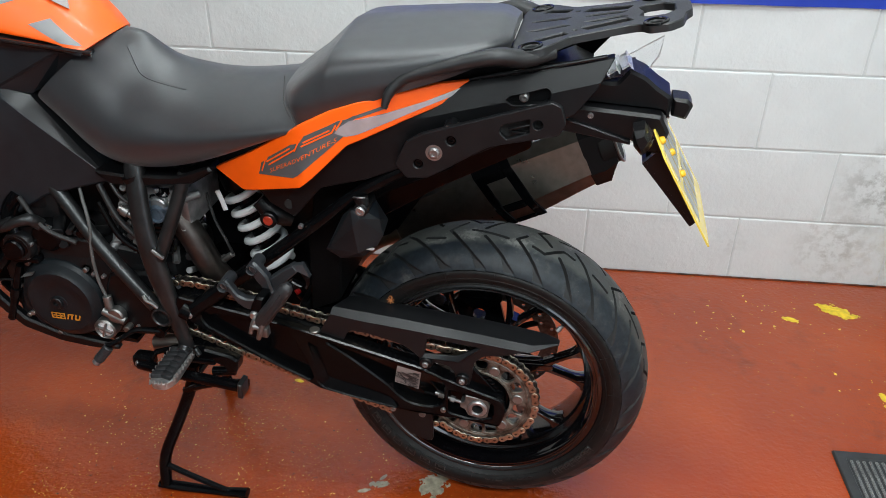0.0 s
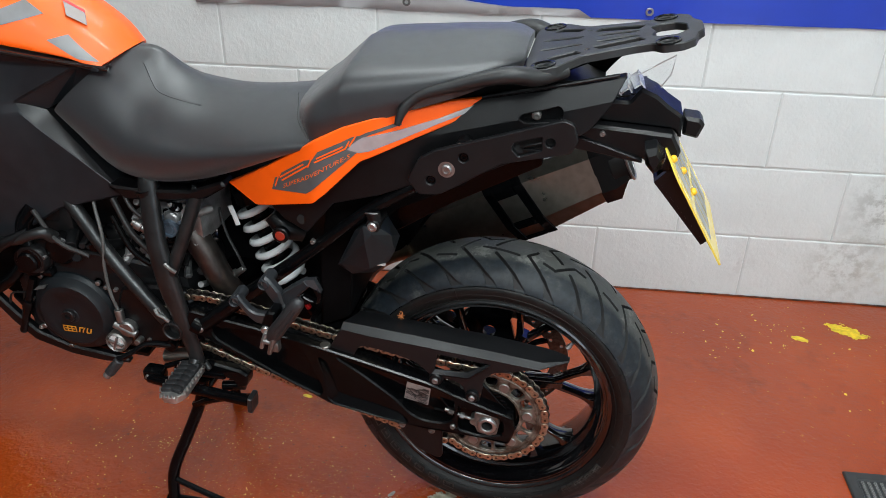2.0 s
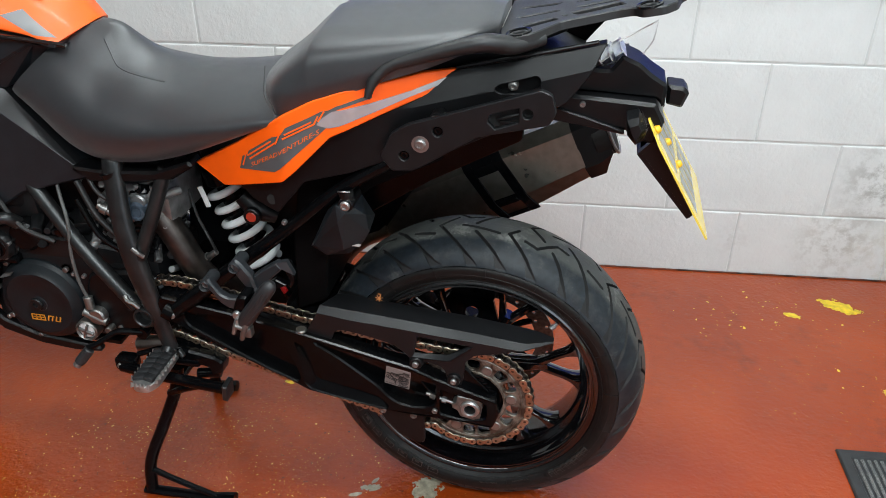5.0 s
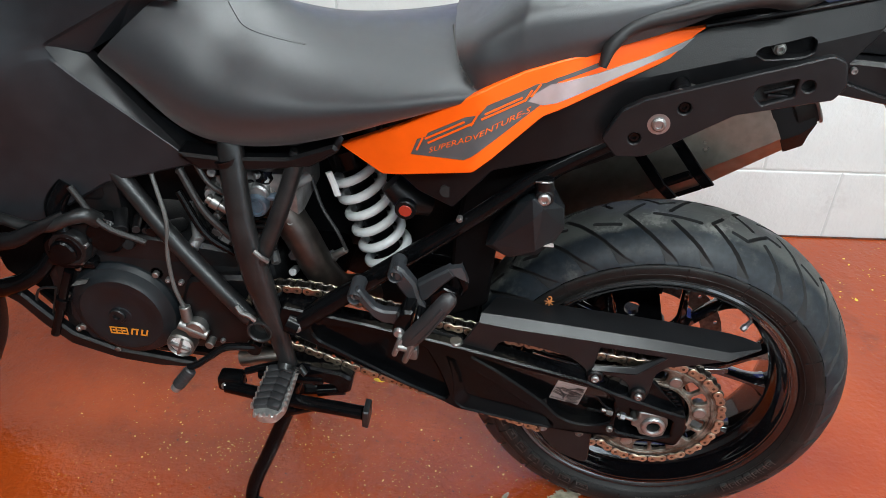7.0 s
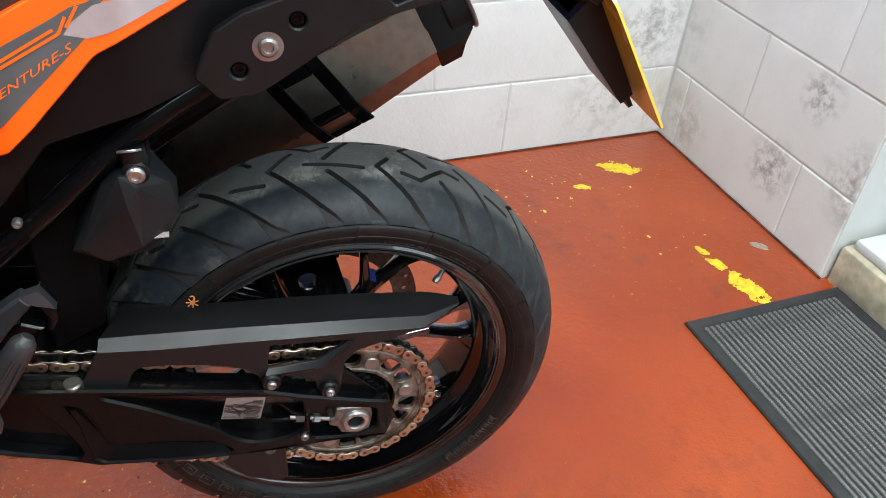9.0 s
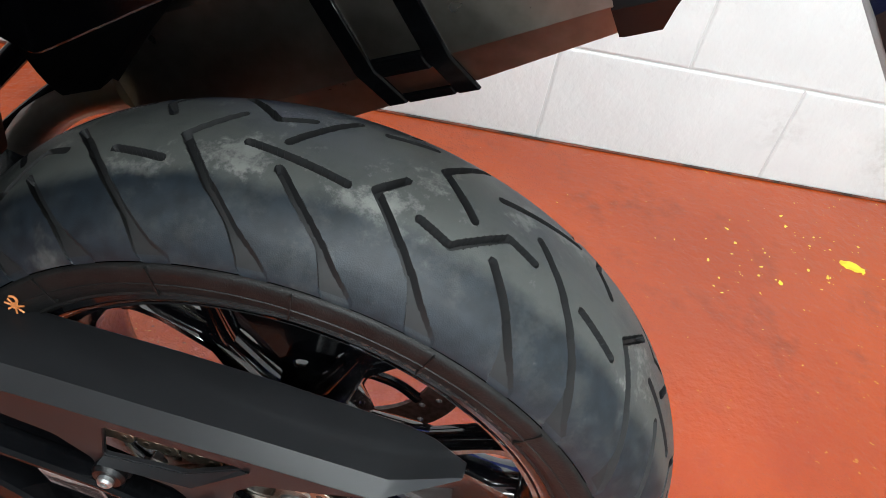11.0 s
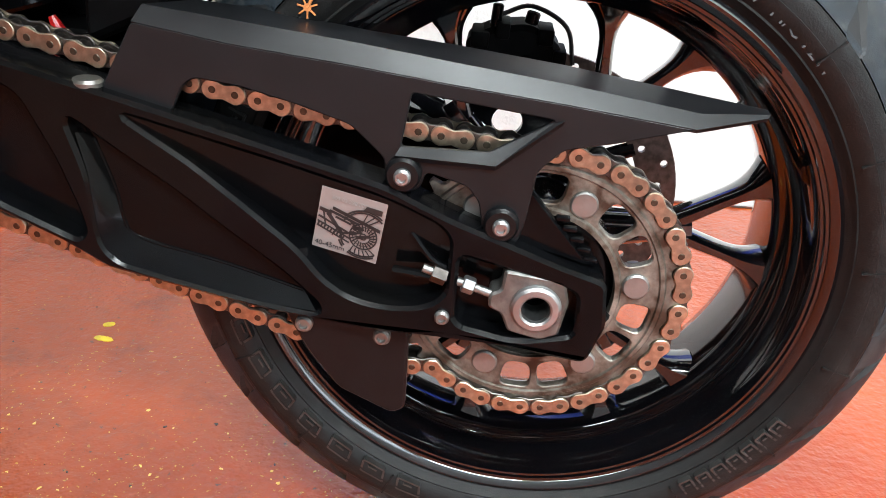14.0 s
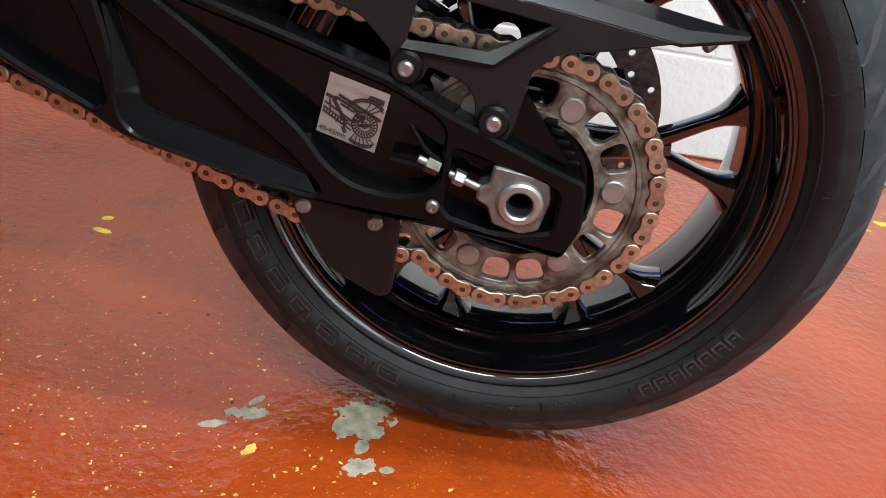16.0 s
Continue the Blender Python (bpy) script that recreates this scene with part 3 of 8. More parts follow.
WALL_N = part("wall_north", on_wall(box((-5.6, 0.0024, -0.05), (0.9, 0.20, CEIL)), WALL_M), PLASTER, None)
tagged(WALL_N, "white painted concrete block wall with shallow joints", "wall", kind="structure")
WALL_E = part("wall_east", on_wall(box((-0.2, 0.0024, -0.05), (0.700, 0.22, CEIL)), EAST_M), PLASTER, None)
tagged(WALL_E, "white painted block wall, patched grey near the corner", "wall", kind="structure")
tagged(part("wall_recess", on_wall(box((0.700, 0.20, -0.05), (3.95, 0.42, CEIL)), EAST_M), PLASTER, None), "white painted wall set back beside the corner pier", "wall", kind="structure")
# Unseen walls, added; their grey sets the bounce light and reflections.
tagged(part("wall_west", box((-4.7, -2.75, -0.05), (-4.5, 0.9, CEIL), 0), DARKWALL, None), "unseen grey wall added to close the room", "wall", kind="structure")
tagged(part("wall_south", box((-5.0, -2.95, -0.05), (2.3, -2.75, CEIL), 0), DARKWALL, None), "unseen grey wall added to close the room", "wall", kind="structure")
tagged(part("ceiling", box((-4.7, -2.95, CEIL), (2.4, 1.7, CEIL + 0.1)), CEILING, None), "plain white ceiling", "ceiling", kind="structure")

for nm, lo, hi, wm in (("floor_edge_north", -5.0, 0.505, WALL_M), ("floor_edge_east", 0.004, 0.702, EAST_M)):
    tagged(part(nm, on_wall(box((lo, -0.004, 0.0), (hi, 0.0012, 0.004), 0.0015), wm), EDGE, None), "dark grimy red paint lip where floor and wall meet", "floor edge", kind="structure")

ROWS_Z = [0.0] + [0.211 + 0.2245 * k for k in range(12)]


def block_mesh(length, height):
    """One block: a face 7 mm proud of the joints with rounded rims."""
    bm = box((0.0010, 0, 0.0010), (length - 0.0010, 0.02, height - 0.0010))
    edges = [e for e in bm.edges if all(v.co.y < 0.001 for v in e.verts)]
    bmesh.ops.bevel(bm, geom=edges, offset=0.0052, segments=3, affect="EDGES", profile=0.5)
    return finish(bm, "block", BLOCK, 6)


def blocks(parent, m, first, last, shifts, rows):
    """Courses in half bond; the cut blocks at the ends have meshes of their own."""
    seen = {}
    for k in range(rows):
        z, h = ROWS_Z[k], ROWS_Z[k + 1] - ROWS_Z[k]
        s = shifts[k % 2]
        while s > first:
            s -= 0.45
        while s < last:
            a, b = max(s, first), min(s + 0.45, last)
            s += 0.45
            if b - a < 0.02:
                continue
            key = (round(b - a, 3), round(h, 3))
            if key not in seen:
                seen[key] = block_mesh(b - a, h)
            shared("block", seen[key], parent, m @ pose(a, random.uniform(-0.0006, 0.0006), z, random.uniform(-0.15, 0.15), 0, random.uniform(-0.1, 0.1)))


def rubber_mat():
    """Ribbed entrance mat with a rubber border."""
    m = pose(0.79, 0.268, 0.0, 0, 0, ANG)
    outer = [(0, 0), (0.42, 0), (0.42, -1.0), (0, -1.0)]
    thing = new("floor_mat")
    thing.matrix_world = m
    inner = [(0.026, -0.026), (0.394, -0.026), (0.394, -0.974), (0.026, -0.974)]
    bm = prism([[(x, -y) for x, y in outer], [(x, -y) for x, y in inner]], -0.008, 0.0, 0.004)
    bmesh.ops.transform(bm, matrix=Matrix(((1, 0, 0, 0), (0, 0, -1, 0), (0, -1, 0, 0), (0, 0, 0, 1))), verts=bm.verts)
    border = part("border", bm, MATEDGE, None, "black rubber border")
    border.parent = thing
    base = part("carpet", box((0.024, -0.976, 0.0), (0.396, -0.024, 0.003)), MATEDGE, None, "grey ribbed carpet")
    base.parent = thing
    rib = finish(box((-0.0036, -0.946, 0), (0.0036, 0.0, 0.0055), 0.0018, seg=1), "rib", MATRIB)
    for k in range(26):
        shared("rib", rib, thing, pose(0.035 + 0.014 * k, -0.027, 0.0015))
    return tagged(thing, "grey ribbed entrance mat with a black rubber border", "mat")


rubber_mat()


def recess():
    """The low yellowed kerb and the pale stone slabs in the recess beside the pier."""
    kerb = part("kerb", on_wall(box((0.705, 0.012, -0.02), (3.2, 0.21, 0.10), 0.012), EAST_M), CONCRETE, None)
    tagged(kerb, "low worn concrete kerb with yellowed paint in the recess", "kerb", kind="structure")
    for a, b, c, d, z in ((0.72, 1.04, 0.03, 0.2, 0.10), (0.80, 1.10, 0.08, 0.2, 0.128)):
        slab = part("stone_slab", on_wall(box((a, c, z), (b, d, z + 0.026), 0.008), EAST_M), PLASTER, None)
        tagged(slab, "white painted stone slab lying on the kerb", "slab", "slabs on the kerb")
    pipe = part("pipe_stub", on_wall(rod((0.705 + 0.03, 0.2, 0.20), (0.705 + 0.03, 0.12, 0.20), 0.016, edge=0.003), EAST_M), RAWALU, None)
    tagged(pipe, "short painted pipe stub coming out of the recess wall", "pipe")


recess()


def banner():
    """A vinyl banner on the back wall: white with a curved blue field, held by eyelets."""
    thing = new("wall_banner")
    thing.matrix_world = WALL_M
    rows, cols = 14, 60
    x0, x1, z0, z1 = -1.62, 0.48, 0.842, 1.27

    def swept(blue):
        bm = bmesh.new()
        for j in range(cols + 1):
            s = x0 + (x1 - x0) * j / cols
            edge = z0 + max(0.0, 0.021 + 0.10 * max(0.0, (-0.75 - s)) + 0.55 * max(0.0, -0.9 - s) ** 1.4) if s < -0.55 else z0
            lo, hi = (min(edge, z1), z1) if blue else (z0, z1)
            for i in range(rows + 1):
                z = lo + (hi - lo) * i / rows
                wave = 0.004 * math.sin(s * 9) * math.exp(-(z - z0) * 8) + 0.002 * math.sin(s * 23 + z * 5)
                bm.verts.new((s, -0.010 + wave - (0.0012 if blue else 0), z))
        bm.verts.ensure_lookup_table()
        for j in range(cols):
            for i in range(rows):
                a = j * (rows + 1) + i
                bm.faces.new([bm.verts[k] for k in (a, a + rows + 1, a + rows + 2, a + 1)])
        if not blue:
            bmesh.ops.solidify(bm, geom=bm.faces[:], thickness=-0.0008)
        return bm

    for nm, flag, mat, lab in (("banner_sheet", False, WHITEV, "white vinyl sheet"), ("blue_field", True, BLUE, "curved blue printed field")):
        p = part(nm, swept(flag), mat, None, lab, 60)
        p.parent = thing
    for s in (-1.59, -1.03, -0.385, 0.27):
        p = part("eyelet", revolve([(0.005, 0.0), (0.006, -0.0015), (0.0095, -0.0015), (0.011, 0.0)], (s, -0.0135, z0 + 0.022), "y", 24), STEEL, None, "metal eyelet")
        p.parent = thing
    return tagged(thing, "white and blue vinyl banner with metal eyelets on the wall", "banner")


banner()


def ragged(bm, cx, cy, rx, ry, turn, seed, cell=0.0016, rough=0.9, freq=55.0, lift=0.0007):
    """A thin ragged patch with nibbled edges and holes: a fine net clipped where a noise field falls below nought."""
    n, k = int(1.5 * rx / cell) + 2, int(1.5 * ry / cell) + 2
    ca, sa = math.cos(radians(turn)), math.sin(radians(turn))
    off = Vector((seed * 3.71, seed * 1.37, seed * 0.77))

    def field(u, v):
        p = Vector((u, v, 0)) * freq + off
        return 1.0 - (u / rx) ** 2 - (v / ry) ** 2 + rough * (noise.noise(p) * 1.1 + 0.6 * noise.noise(p * 2.3) + 0.3 * noise.noise(p * 5.1))

    grid = {(i, j): (i * cell, j * cell, field(i * cell, j * cell)) for i in range(-n, n + 1) for j in range(-k, k + 1)}
    made = {}

    def vert(u, v, z):
        key = (round(u, 6), round(v, 6), z)
        if key not in made:
            made[key] = bm.verts.new((cx + u * ca - v * sa, cy + u * sa + v * ca, z))
        return made[key]

    for i in range(-n, n):
        for j in range(-k, k):
            for tri in (((i, j), (i + 1, j), (i + 1, j + 1)), ((i, j), (i + 1, j + 1), (i, j + 1))):
                pts = [grid[c] for c in tri]
                if all(p[2] <= 0 for p in pts):
                    continue
                out, cut = [], []
                for a, b in zip(pts, pts[1:] + pts[:1]):
                    if a[2] > 0:
                        out.append(a[:2])
                    if (a[2] > 0) != (b[2] > 0):
                        t = a[2] / (a[2] - b[2])
                        c = (a[0] + (b[0] - a[0]) * t, a[1] + (b[1] - a[1]) * t)
                        out.append(c)
                        cut.append(c)
                ring = []
                for c in out:
                    v = vert(*c, lift)
                    if v not in ring:
                        ring.append(v)
                if len(ring) > 2:
                    bm.faces.new(ring)
                if len(cut) == 2 and cut[0] != cut[1]:
                    side = [vert(*cut[0], lift), vert(*cut[1], lift), vert(*cut[1], 0.0), vert(*cut[0], 0.0)]
                    if len(set(side)) == 4:
                        bm.faces.new(side)
    return bm


def flake(x, y, rx, ry, turn, seed, material, name="paint_flake", label="ragged yellow paint patch on the floor", **kw):
    ob = part(name, ragged(bmesh.new(), x, y, rx, ry, turn, seed, **kw), material, None)
    return tagged(ob, label, "paint patch", "flaked patches on the floor", kind="structure")


PALE = dict(name="bare_patch", label="bare pale screed patch where the red paint is gone")
flake(0.925, 0.873, 0.056, 0.026, -25, 1, YCHIP)
flake(0.786, 0.800, 0.024, 0.011, -12, 2, YCHIP)
flake(1.000, 0.352, 0.056, 0.026, -72, 3, YCHIP)
flake(0.973, 0.440, 0.030, 0.014, -60, 4, YCHIP, rough=1.1)
flake(0.962, 0.495, 0.021, 0.011, -60, 5, YCHIP)
flake(1.121, 0.483, 0.021, 0.010, -40, 6, GCHIP, **PALE)
flake(-0.101, -0.014, 0.034, 0.025, 68, 7, GCHIP, cell=0.0010, rough=1.35, freq=85, **PALE)
flake(-0.092, -0.084, 0.019, 0.010, 30, 8, GCHIP, cell=0.0010, rough=1.1, freq=110, **PALE)
flake(-0.096, -0.055, 0.012, 0.006, 80, 14, GCHIP, cell=0.001, **PALE)
flake(-0.066, -0.082, 0.0075, 0.0042, 10, 13, GCHIP, cell=0.0008, rough=0.6, **PALE)
flake(-0.222, -0.039, 0.022, 0.0085, 15, 9, GCHIP, cell=0.0008, rough=1.3, freq=130, **PALE)
flake(-0.217, -0.018, 0.009, 0.004, 60, 15, GCHIP, cell=0.001, **PALE)
flake(-0.250, -0.064, 0.013, 0.0055, 20, 10, GCHIP, cell=0.0008, rough=1.0, freq=130, **PALE)
flake(-0.512, 0.258, 0.014, 0.007, 0, 11, YCHIP, cell=0.0012)
flake(-0.521, 0.292, 0.007, 0.005, 40, 12, YCHIP, cell=0.001)
flake(-0.203, -0.090, 0.009, 0.005, 50, 19, OCHRE, cell=0.0008, rough=1.2, freq=130)


def specks(name, spots, count, low, high, material, label, seed):
    """Countless small flecks scattered in clusters (middle, spread)."""
    rnd = random.Random(seed)
    bm = bmesh.new()
    for i in range(count):
        cx, cy, spread = rnd.choice(spots)
        x, y, r = rnd.gauss(cx, spread), rnd.gauss(cy, spread * 0.8), low + (high - low) * rnd.random() ** 3
        n, turn, squash = rnd.randint(6, 9), rnd.uniform(0, 6.28), rnd.uniform(0.35, 0.9)
        top, foot = [], []
        for k in range(n):
            a = 2 * math.pi * k / n
            q = r * rnd.uniform(0.6, 1.25)
            u, v = q * math.cos(a), q * squash * math.sin(a)
            px, py = x + u * math.cos(turn) - v * math.sin(turn), y + u * math.sin(turn) + v * math.cos(turn)
            top.append(bm.verts.new((px, py, 0.0005)))
            foot.append(bm.verts.new((px, py, 0.0)))
        bm.faces.new(top)
        for k in range(n):
            bm.faces.new((foot[k], foot[(k + 1) % n], top[(k + 1) % n], top[k]))
    return tagged(part(name, bm, material, None), label, "paint specks", kind="stuff")


specks("yellow_specks", ((-0.94, 0.04, 0.10), (-0.86, -0.12, 0.07), (-0.85, -0.07, 0.10), (-0.78, 0.02, 0.03), (-0.92, -0.20, 0.03), (-0.70, -0.22, 0.04), (-0.58, 0.07, 0.05), (-0.54, -0.11, 0.08), (-0.36, -0.13, 0.07), (-0.30, 0.0, 0.08), (-0.42, -0.02, 0.10), (-0.20, -0.10, 0.05), (-0.13, -0.16, 0.06)), 800, 0.0005, 0.0027, OCHRE, "small ochre specks of worn floor paint", 31)
specks("yellow_specks", ((0.54, 0.78, 0.05), (0.58, 0.73, 0.05), (0.70, 0.80, 0.06), (0.75, 0.80, 0.05), (0.74, 0.87, 0.04), (0.85, 0.85, 0.05), (0.25, 0.79, 0.03), (0.95, 0.48, 0.05), (0.87, 0.54, 0.05)), 60, 0.0010, 0.0070, YCHIP, "yellow flecks of paint near the wall", 32)
specks("dirt_specks", ((-0.45, 0.15, 0.12), (-0.36, 0.08, 0.10), (-0.50, 0.02, 0.15), (-0.30, -0.08, 0.12), (-0.8, 0.1, 0.2)), 36, 0.0005, 0.0026, HOLE_DIRT, "dark specks of dirt on the floor", 33)

# ---- the motorcycle ----
BIKE = new("motorcycle")
BIKE.matrix_world = pose(-0.62, YC, 0)
tagged(BIKE, "black and orange adventure motorcycle standing on its centre stand", "motorcycle")


# rear wheel: its meshes lie about the wheel's own centre
def wheel_part(name, bm, material, parent, label="", angle=32):
    ob = part(name, bm, material, None, label, angle)
    ob.parent = parent
    return ob


def rim():
    prof = [(0.2325, -0.0700), (0.2325, -0.0655), (0.2200, -0.0600), (0.2185, -0.042), (0.2095, -0.026), (0.200, 0.030), (0.217, 0.040), (0.220, 0.060),
            (0.2325, 0.0655), (0.2325, 0.0700), (0.2290, 0.0718), (0.2210, 0.0690), (0.2060, 0.0660), (0.1990, 0.060), (0.1962, 0.046), (0.1943, 0.020), (0.1935, -0.016),
            (0.1948, -0.0215), (0.1980, -0.0262), (0.2035, -0.0305), (0.2090, -0.0365), (0.2128, -0.0450), (0.2142, -0.0555), (0.2152, -0.0620), (0.2168, -0.0652),
            (0.2188, -0.0655), (0.2198, -0.0676), (0.2222, -0.0680), (0.2240, -0.0702), (0.2290, -0.0718)]
    return revolve(prof, (0, 0, 0), "y", 128, close=True)


def spoke():
    """A forked spoke that lies along +x: one stem from the hub, two arms that flare into the rim in wide fillets."""
    shape = [(-1, -0.30), (-0.82, -0.72), (-0.45, -1), (0.45, -1), (0.82, -0.72), (1, -0.30), (1, 0.30), (0.82, 0.72), (0.45, 1), (-0.45, 1), (-0.82, 0.72), (-1, 0.30)]

    def bar(a, b, width, thick, steps):
        a, b = Vector(a), Vector(b)
        d = (b - a).normalized()
        n = Vector((-d.z, 0, d.x))
        secs = []
        for i in range(steps + 1):
            t = i / steps
            c, w, th = a.lerp(b, t), width(t), thick(t)
            secs.append([c + n * u * w + Vector((0, v * th, 0)) for u, v in shape])
        return loft(secs)

    arms = []
    for a in (radians(11.5), radians(-11.5)):
        arms.append(bar((0.106, 0, 0.0), (0.1965 * math.cos(a), 0, 0.1965 * math.sin(a)), lambda t: 0.0058 + 0.0150 * max(0.0, (t - 0.62) / 0.38) ** 2.6 + 0.0030 * (1 - t) ** 3, lambda t: 0.0135 + 0.0080 * max(0.0, (t - 0.55) / 0.45) ** 2, 14))
    stem = bar((0.045, 0, 0), (0.132, 0, 0), lambda t: 0.0185 - 0.0085 * t ** 0.7, lambda t: 0.020 - 0.006 * t, 6)
    return joined(stem, *arms)


def tread_lines():
    """The grooves of one sixth of the tread: (angle in degrees, distance from the middle), depth and half width."""
    return [
        [(121.5, 0.006), (117.5, -0.016), (113.6, -0.040), (109.6, -0.0615), (107.0, -0.0745), (105.2, -0.0785)],
        [(113.4, -0.021), (106.4, -0.030)],
        [(99.7, 0.0165), (104.9, -0.010), (100.2, -0.042), (96.2, -0.0612), (93.7, -0.0721), (92.1, -0.0785)],
        [(97.1, -0.0115), (84.9, -0.025)],
        [(92.5, -0.0275), (88.8, -0.047), (85.2, -0.062), (82.8, -0.0732), (81.1, -0.0785)],
        [(92.8, -0.005), (90.6, 0.009), (86.7, 0.036)],
        [(101.5, 0.046), (95.5, 0.0155), (91.5, 0.022)],
        [(109.3, 0.049), (110.9, 0.031), (108.6, 0.013)],
        [(82.9, 0.033), (76.9, 0.042)],
        [(78.9, -0.0065), (81.7, -0.0222), (77.8, -0.044), (74.1, -0.061), (69.7, -0.0785)],
        [(69.5, 0.052), (75.2, 0.017), (70.2, -0.012)],
        [(76.1, -0.029), (71.8, -0.036), (65.6, -0.0095), (61.6, -0.0148)],
        [(66.6, -0.031), (63.5, -0.0475), (60.0, -0.066), (56.8, -0.0785)],
        [(67.5, 0.0205), (54.5, 0.038)],
        [(66.0, 0.055), (58.0, 0.0785)], [(80.0, 0.050), (72.0, 0.0785)], [(90.0, 0.052), (84.0, 0.0785)], [(104.0, 0.056), (96.0, 0.0785)], [(115.0, 0.045), (108.0, 0.0785)],
    ]


def tyre():
    """The tyre: a fine mesh whose tread is cut down along the grooves; its points are drawn onto the grooves' rims."""
    outer = [(0.0, 0.3151), (0.012, 0.3144), (0.024, 0.3124), (0.036, 0.3089), (0.047, 0.3040), (0.057, 0.2976), (0.066, 0.2896), (0.0730, 0.2801), (0.0772, 0.2723), (0.0785, 0.2688)]
    wide = catmull([(a, b, 0) for a, b in outer], 16)
    fy, fr = np.array([p.x for p in wide]), np.array([p.y for p in wide])
    farc = np.concatenate([[0], np.cumsum(np.hypot(np.diff(fy), np.diff(fr)))])
    na, nh = 2040, 92
    step = farc[-1] / nh
    arc = np.arange(-nh, nh + 1) * step
    nc = len(arc)
    R = 0.300
    turn_len = 2 * np.pi * R
    u = np.repeat((np.arange(na) * turn_len / na)[:, None], nc, 1)
    s = np.repeat(arc[None], na, 0)
    gap = np.full((na, nc), 1.0)      # distance inside (-) or outside (+) the nearest groove's rim
    gu, gs = np.zeros((na, nc)), np.zeros((na, nc))
    for line in tread_lines():
        for (t0, y0), (t1, y1) in zip(line, line[1:]):
            s0, s1 = (math.copysign(np.interp(abs(y), fy, farc), y) for y in (y0, y1))
            for k in range(6):
                for turn in (-2, -1, 0, 1):
                    w0, w1 = (radians(t + 60 * k) * R + turn * turn_len for t in (t0, t1))
                    lo = max(0, int((min(w0, w1) - 0.012) / turn_len * na))
                    hi = min(na, int((max(w0, w1) + 0.012) / turn_len * na) + 2)
                    if lo >= hi:
                        continue
                    du, ds = w1 - w0, s1 - s0
                    a, b = u[lo:hi], s[lo:hi]
                    f = np.clip(((a - w0) * du + (b - s0) * ds) / (du * du + ds * ds), 0, 1)
                    ou, os = a - w0 - f * du, b - s0 - f * ds
                    d = np.hypot(ou, os) + 1e-9
                    half = 0.0030 + 0.0062 * np.clip((np.abs(b) - 0.066) / 0.026, 0, 1) ** 1.3
                    g = d - half
                    take = g < gap[lo:hi]
                    gap[lo:hi] = np.where(take, g, gap[lo:hi])
                    gu[lo:hi] = np.where(take, ou / d, gu[lo:hi])
                    gs[lo:hi] = np.where(take, os / d, gs[lo:hi])
    near = np.abs(gap) < 0.5 * step
    u = u - np.where(near, gap * gu, 0)
    s = s - np.where(near, gap * gs, 0)
    inside = (gap < 0) & ~near
    full = 0.0062 - 0.0046 * np.clip((np.abs(s) - 0.070) / 0.024, 0, 1)
    depth = np.where(inside, full, 0.0)
    s = np.clip(s, -farc[-1], farc[-1])
    yy = np.sign(s) * np.interp(np.abs(s), farc, fy)
    rr = np.interp(np.abs(s), farc, fr) - depth
    ang = u / R
    verts = np.stack([rr * np.cos(ang), yy, rr * np.sin(ang)], -1).reshape(-1, 3)
    i, j = np.meshgrid(np.arange(na), np.arange(nc - 1), indexing="ij")
    a, b = i * nc + j, ((i + 1) % na) * nc + j
    faces = np.stack([a, a + 1, b + 1, b], -1).reshape(-1, 4)
    me = bpy.data.meshes.new("tyre")
    me.from_pydata(verts.tolist(), [], faces.tolist())
    me.shade_smooth()
    me.set_sharp_from_angle(angle=radians(28))
    me.materials.append(TYRE)
    me.materials.append(GROOVE)
    deep = depth.reshape(-1)[faces].max(1) > 0.0023
    me.polygons.foreach_set("material_index", deep.astype(np.int32))
    return me


def sidewall(side):
    prof = [(0.2680, 0.0785), (0.2673, 0.0806), (0.2662, 0.0812), (0.2655, 0.0818), (0.2600, 0.0824), (0.2540, 0.0822), (0.2535, 0.0829), (0.2500, 0.0825), (0.2440, 0.0795), (0.2400, 0.0765), (0.2385, 0.0773), (0.2370, 0.0760), (0.2335, 0.0705), (0.2300, 0.0690)]
    return revolve([(r, side * h) for r, h in prof], (0, 0, 0), "y", 180)


WHEEL = part("rear_wheel", rim(), GLOSS, BIKE, "gloss black cast rear wheel with six forked spokes", 40)
WHEEL.matrix_parent_inverse = BIKE.matrix_world.inverted()
WHEEL.location = AXLE
WHEEL.rotation_euler = (0, 0, radians(-1.7))
SPOKE_ME = finish(spoke(), "spoke", GLOSS, 35)
for k in range(6):
    shared("spoke", SPOKE_ME, WHEEL, pose(0, 0, 0, 0, -(8.5 + 60 * k), 0))
wheel_part("hub", joined(revolve([(0.020, -0.062), (0.030, -0.062), (0.034, -0.058), (0.034, -0.03), (0.056, -0.024), (0.060, -0.018), (0.060, 0.018), (0.055, 0.026), (0.040, 0.045), (0.040, 0.075), (0.020, 0.076)], (0, 0, 0), "y", 48)), GLOSS, WHEEL)
wheel_part("cush_drive", joined(revolve([(0.022, -0.100), (0.050, -0.102), (0.058, -0.100), (0.0655, -0.098), (0.0655, -0.076), (0.060, -0.066), (0.055, -0.03)], (0, 0, 0), "y", 60)), SATIN, WHEEL, "black cush drive carrier")
t_ob = new("tyre", tyre())
t_ob.parent = WHEEL
tagged(t_ob, "dusty blue-black road tyre with slanted grooves")
wheel_part("sidewall", sidewall(-1), SIDEWALL, t_ob, "dull brown-black sidewall with moulded rings", 50)
wheel_part("sidewall", sidewall(1), SIDEWALL, t_ob, "", 50)
VALVE_A = radians(41.0)
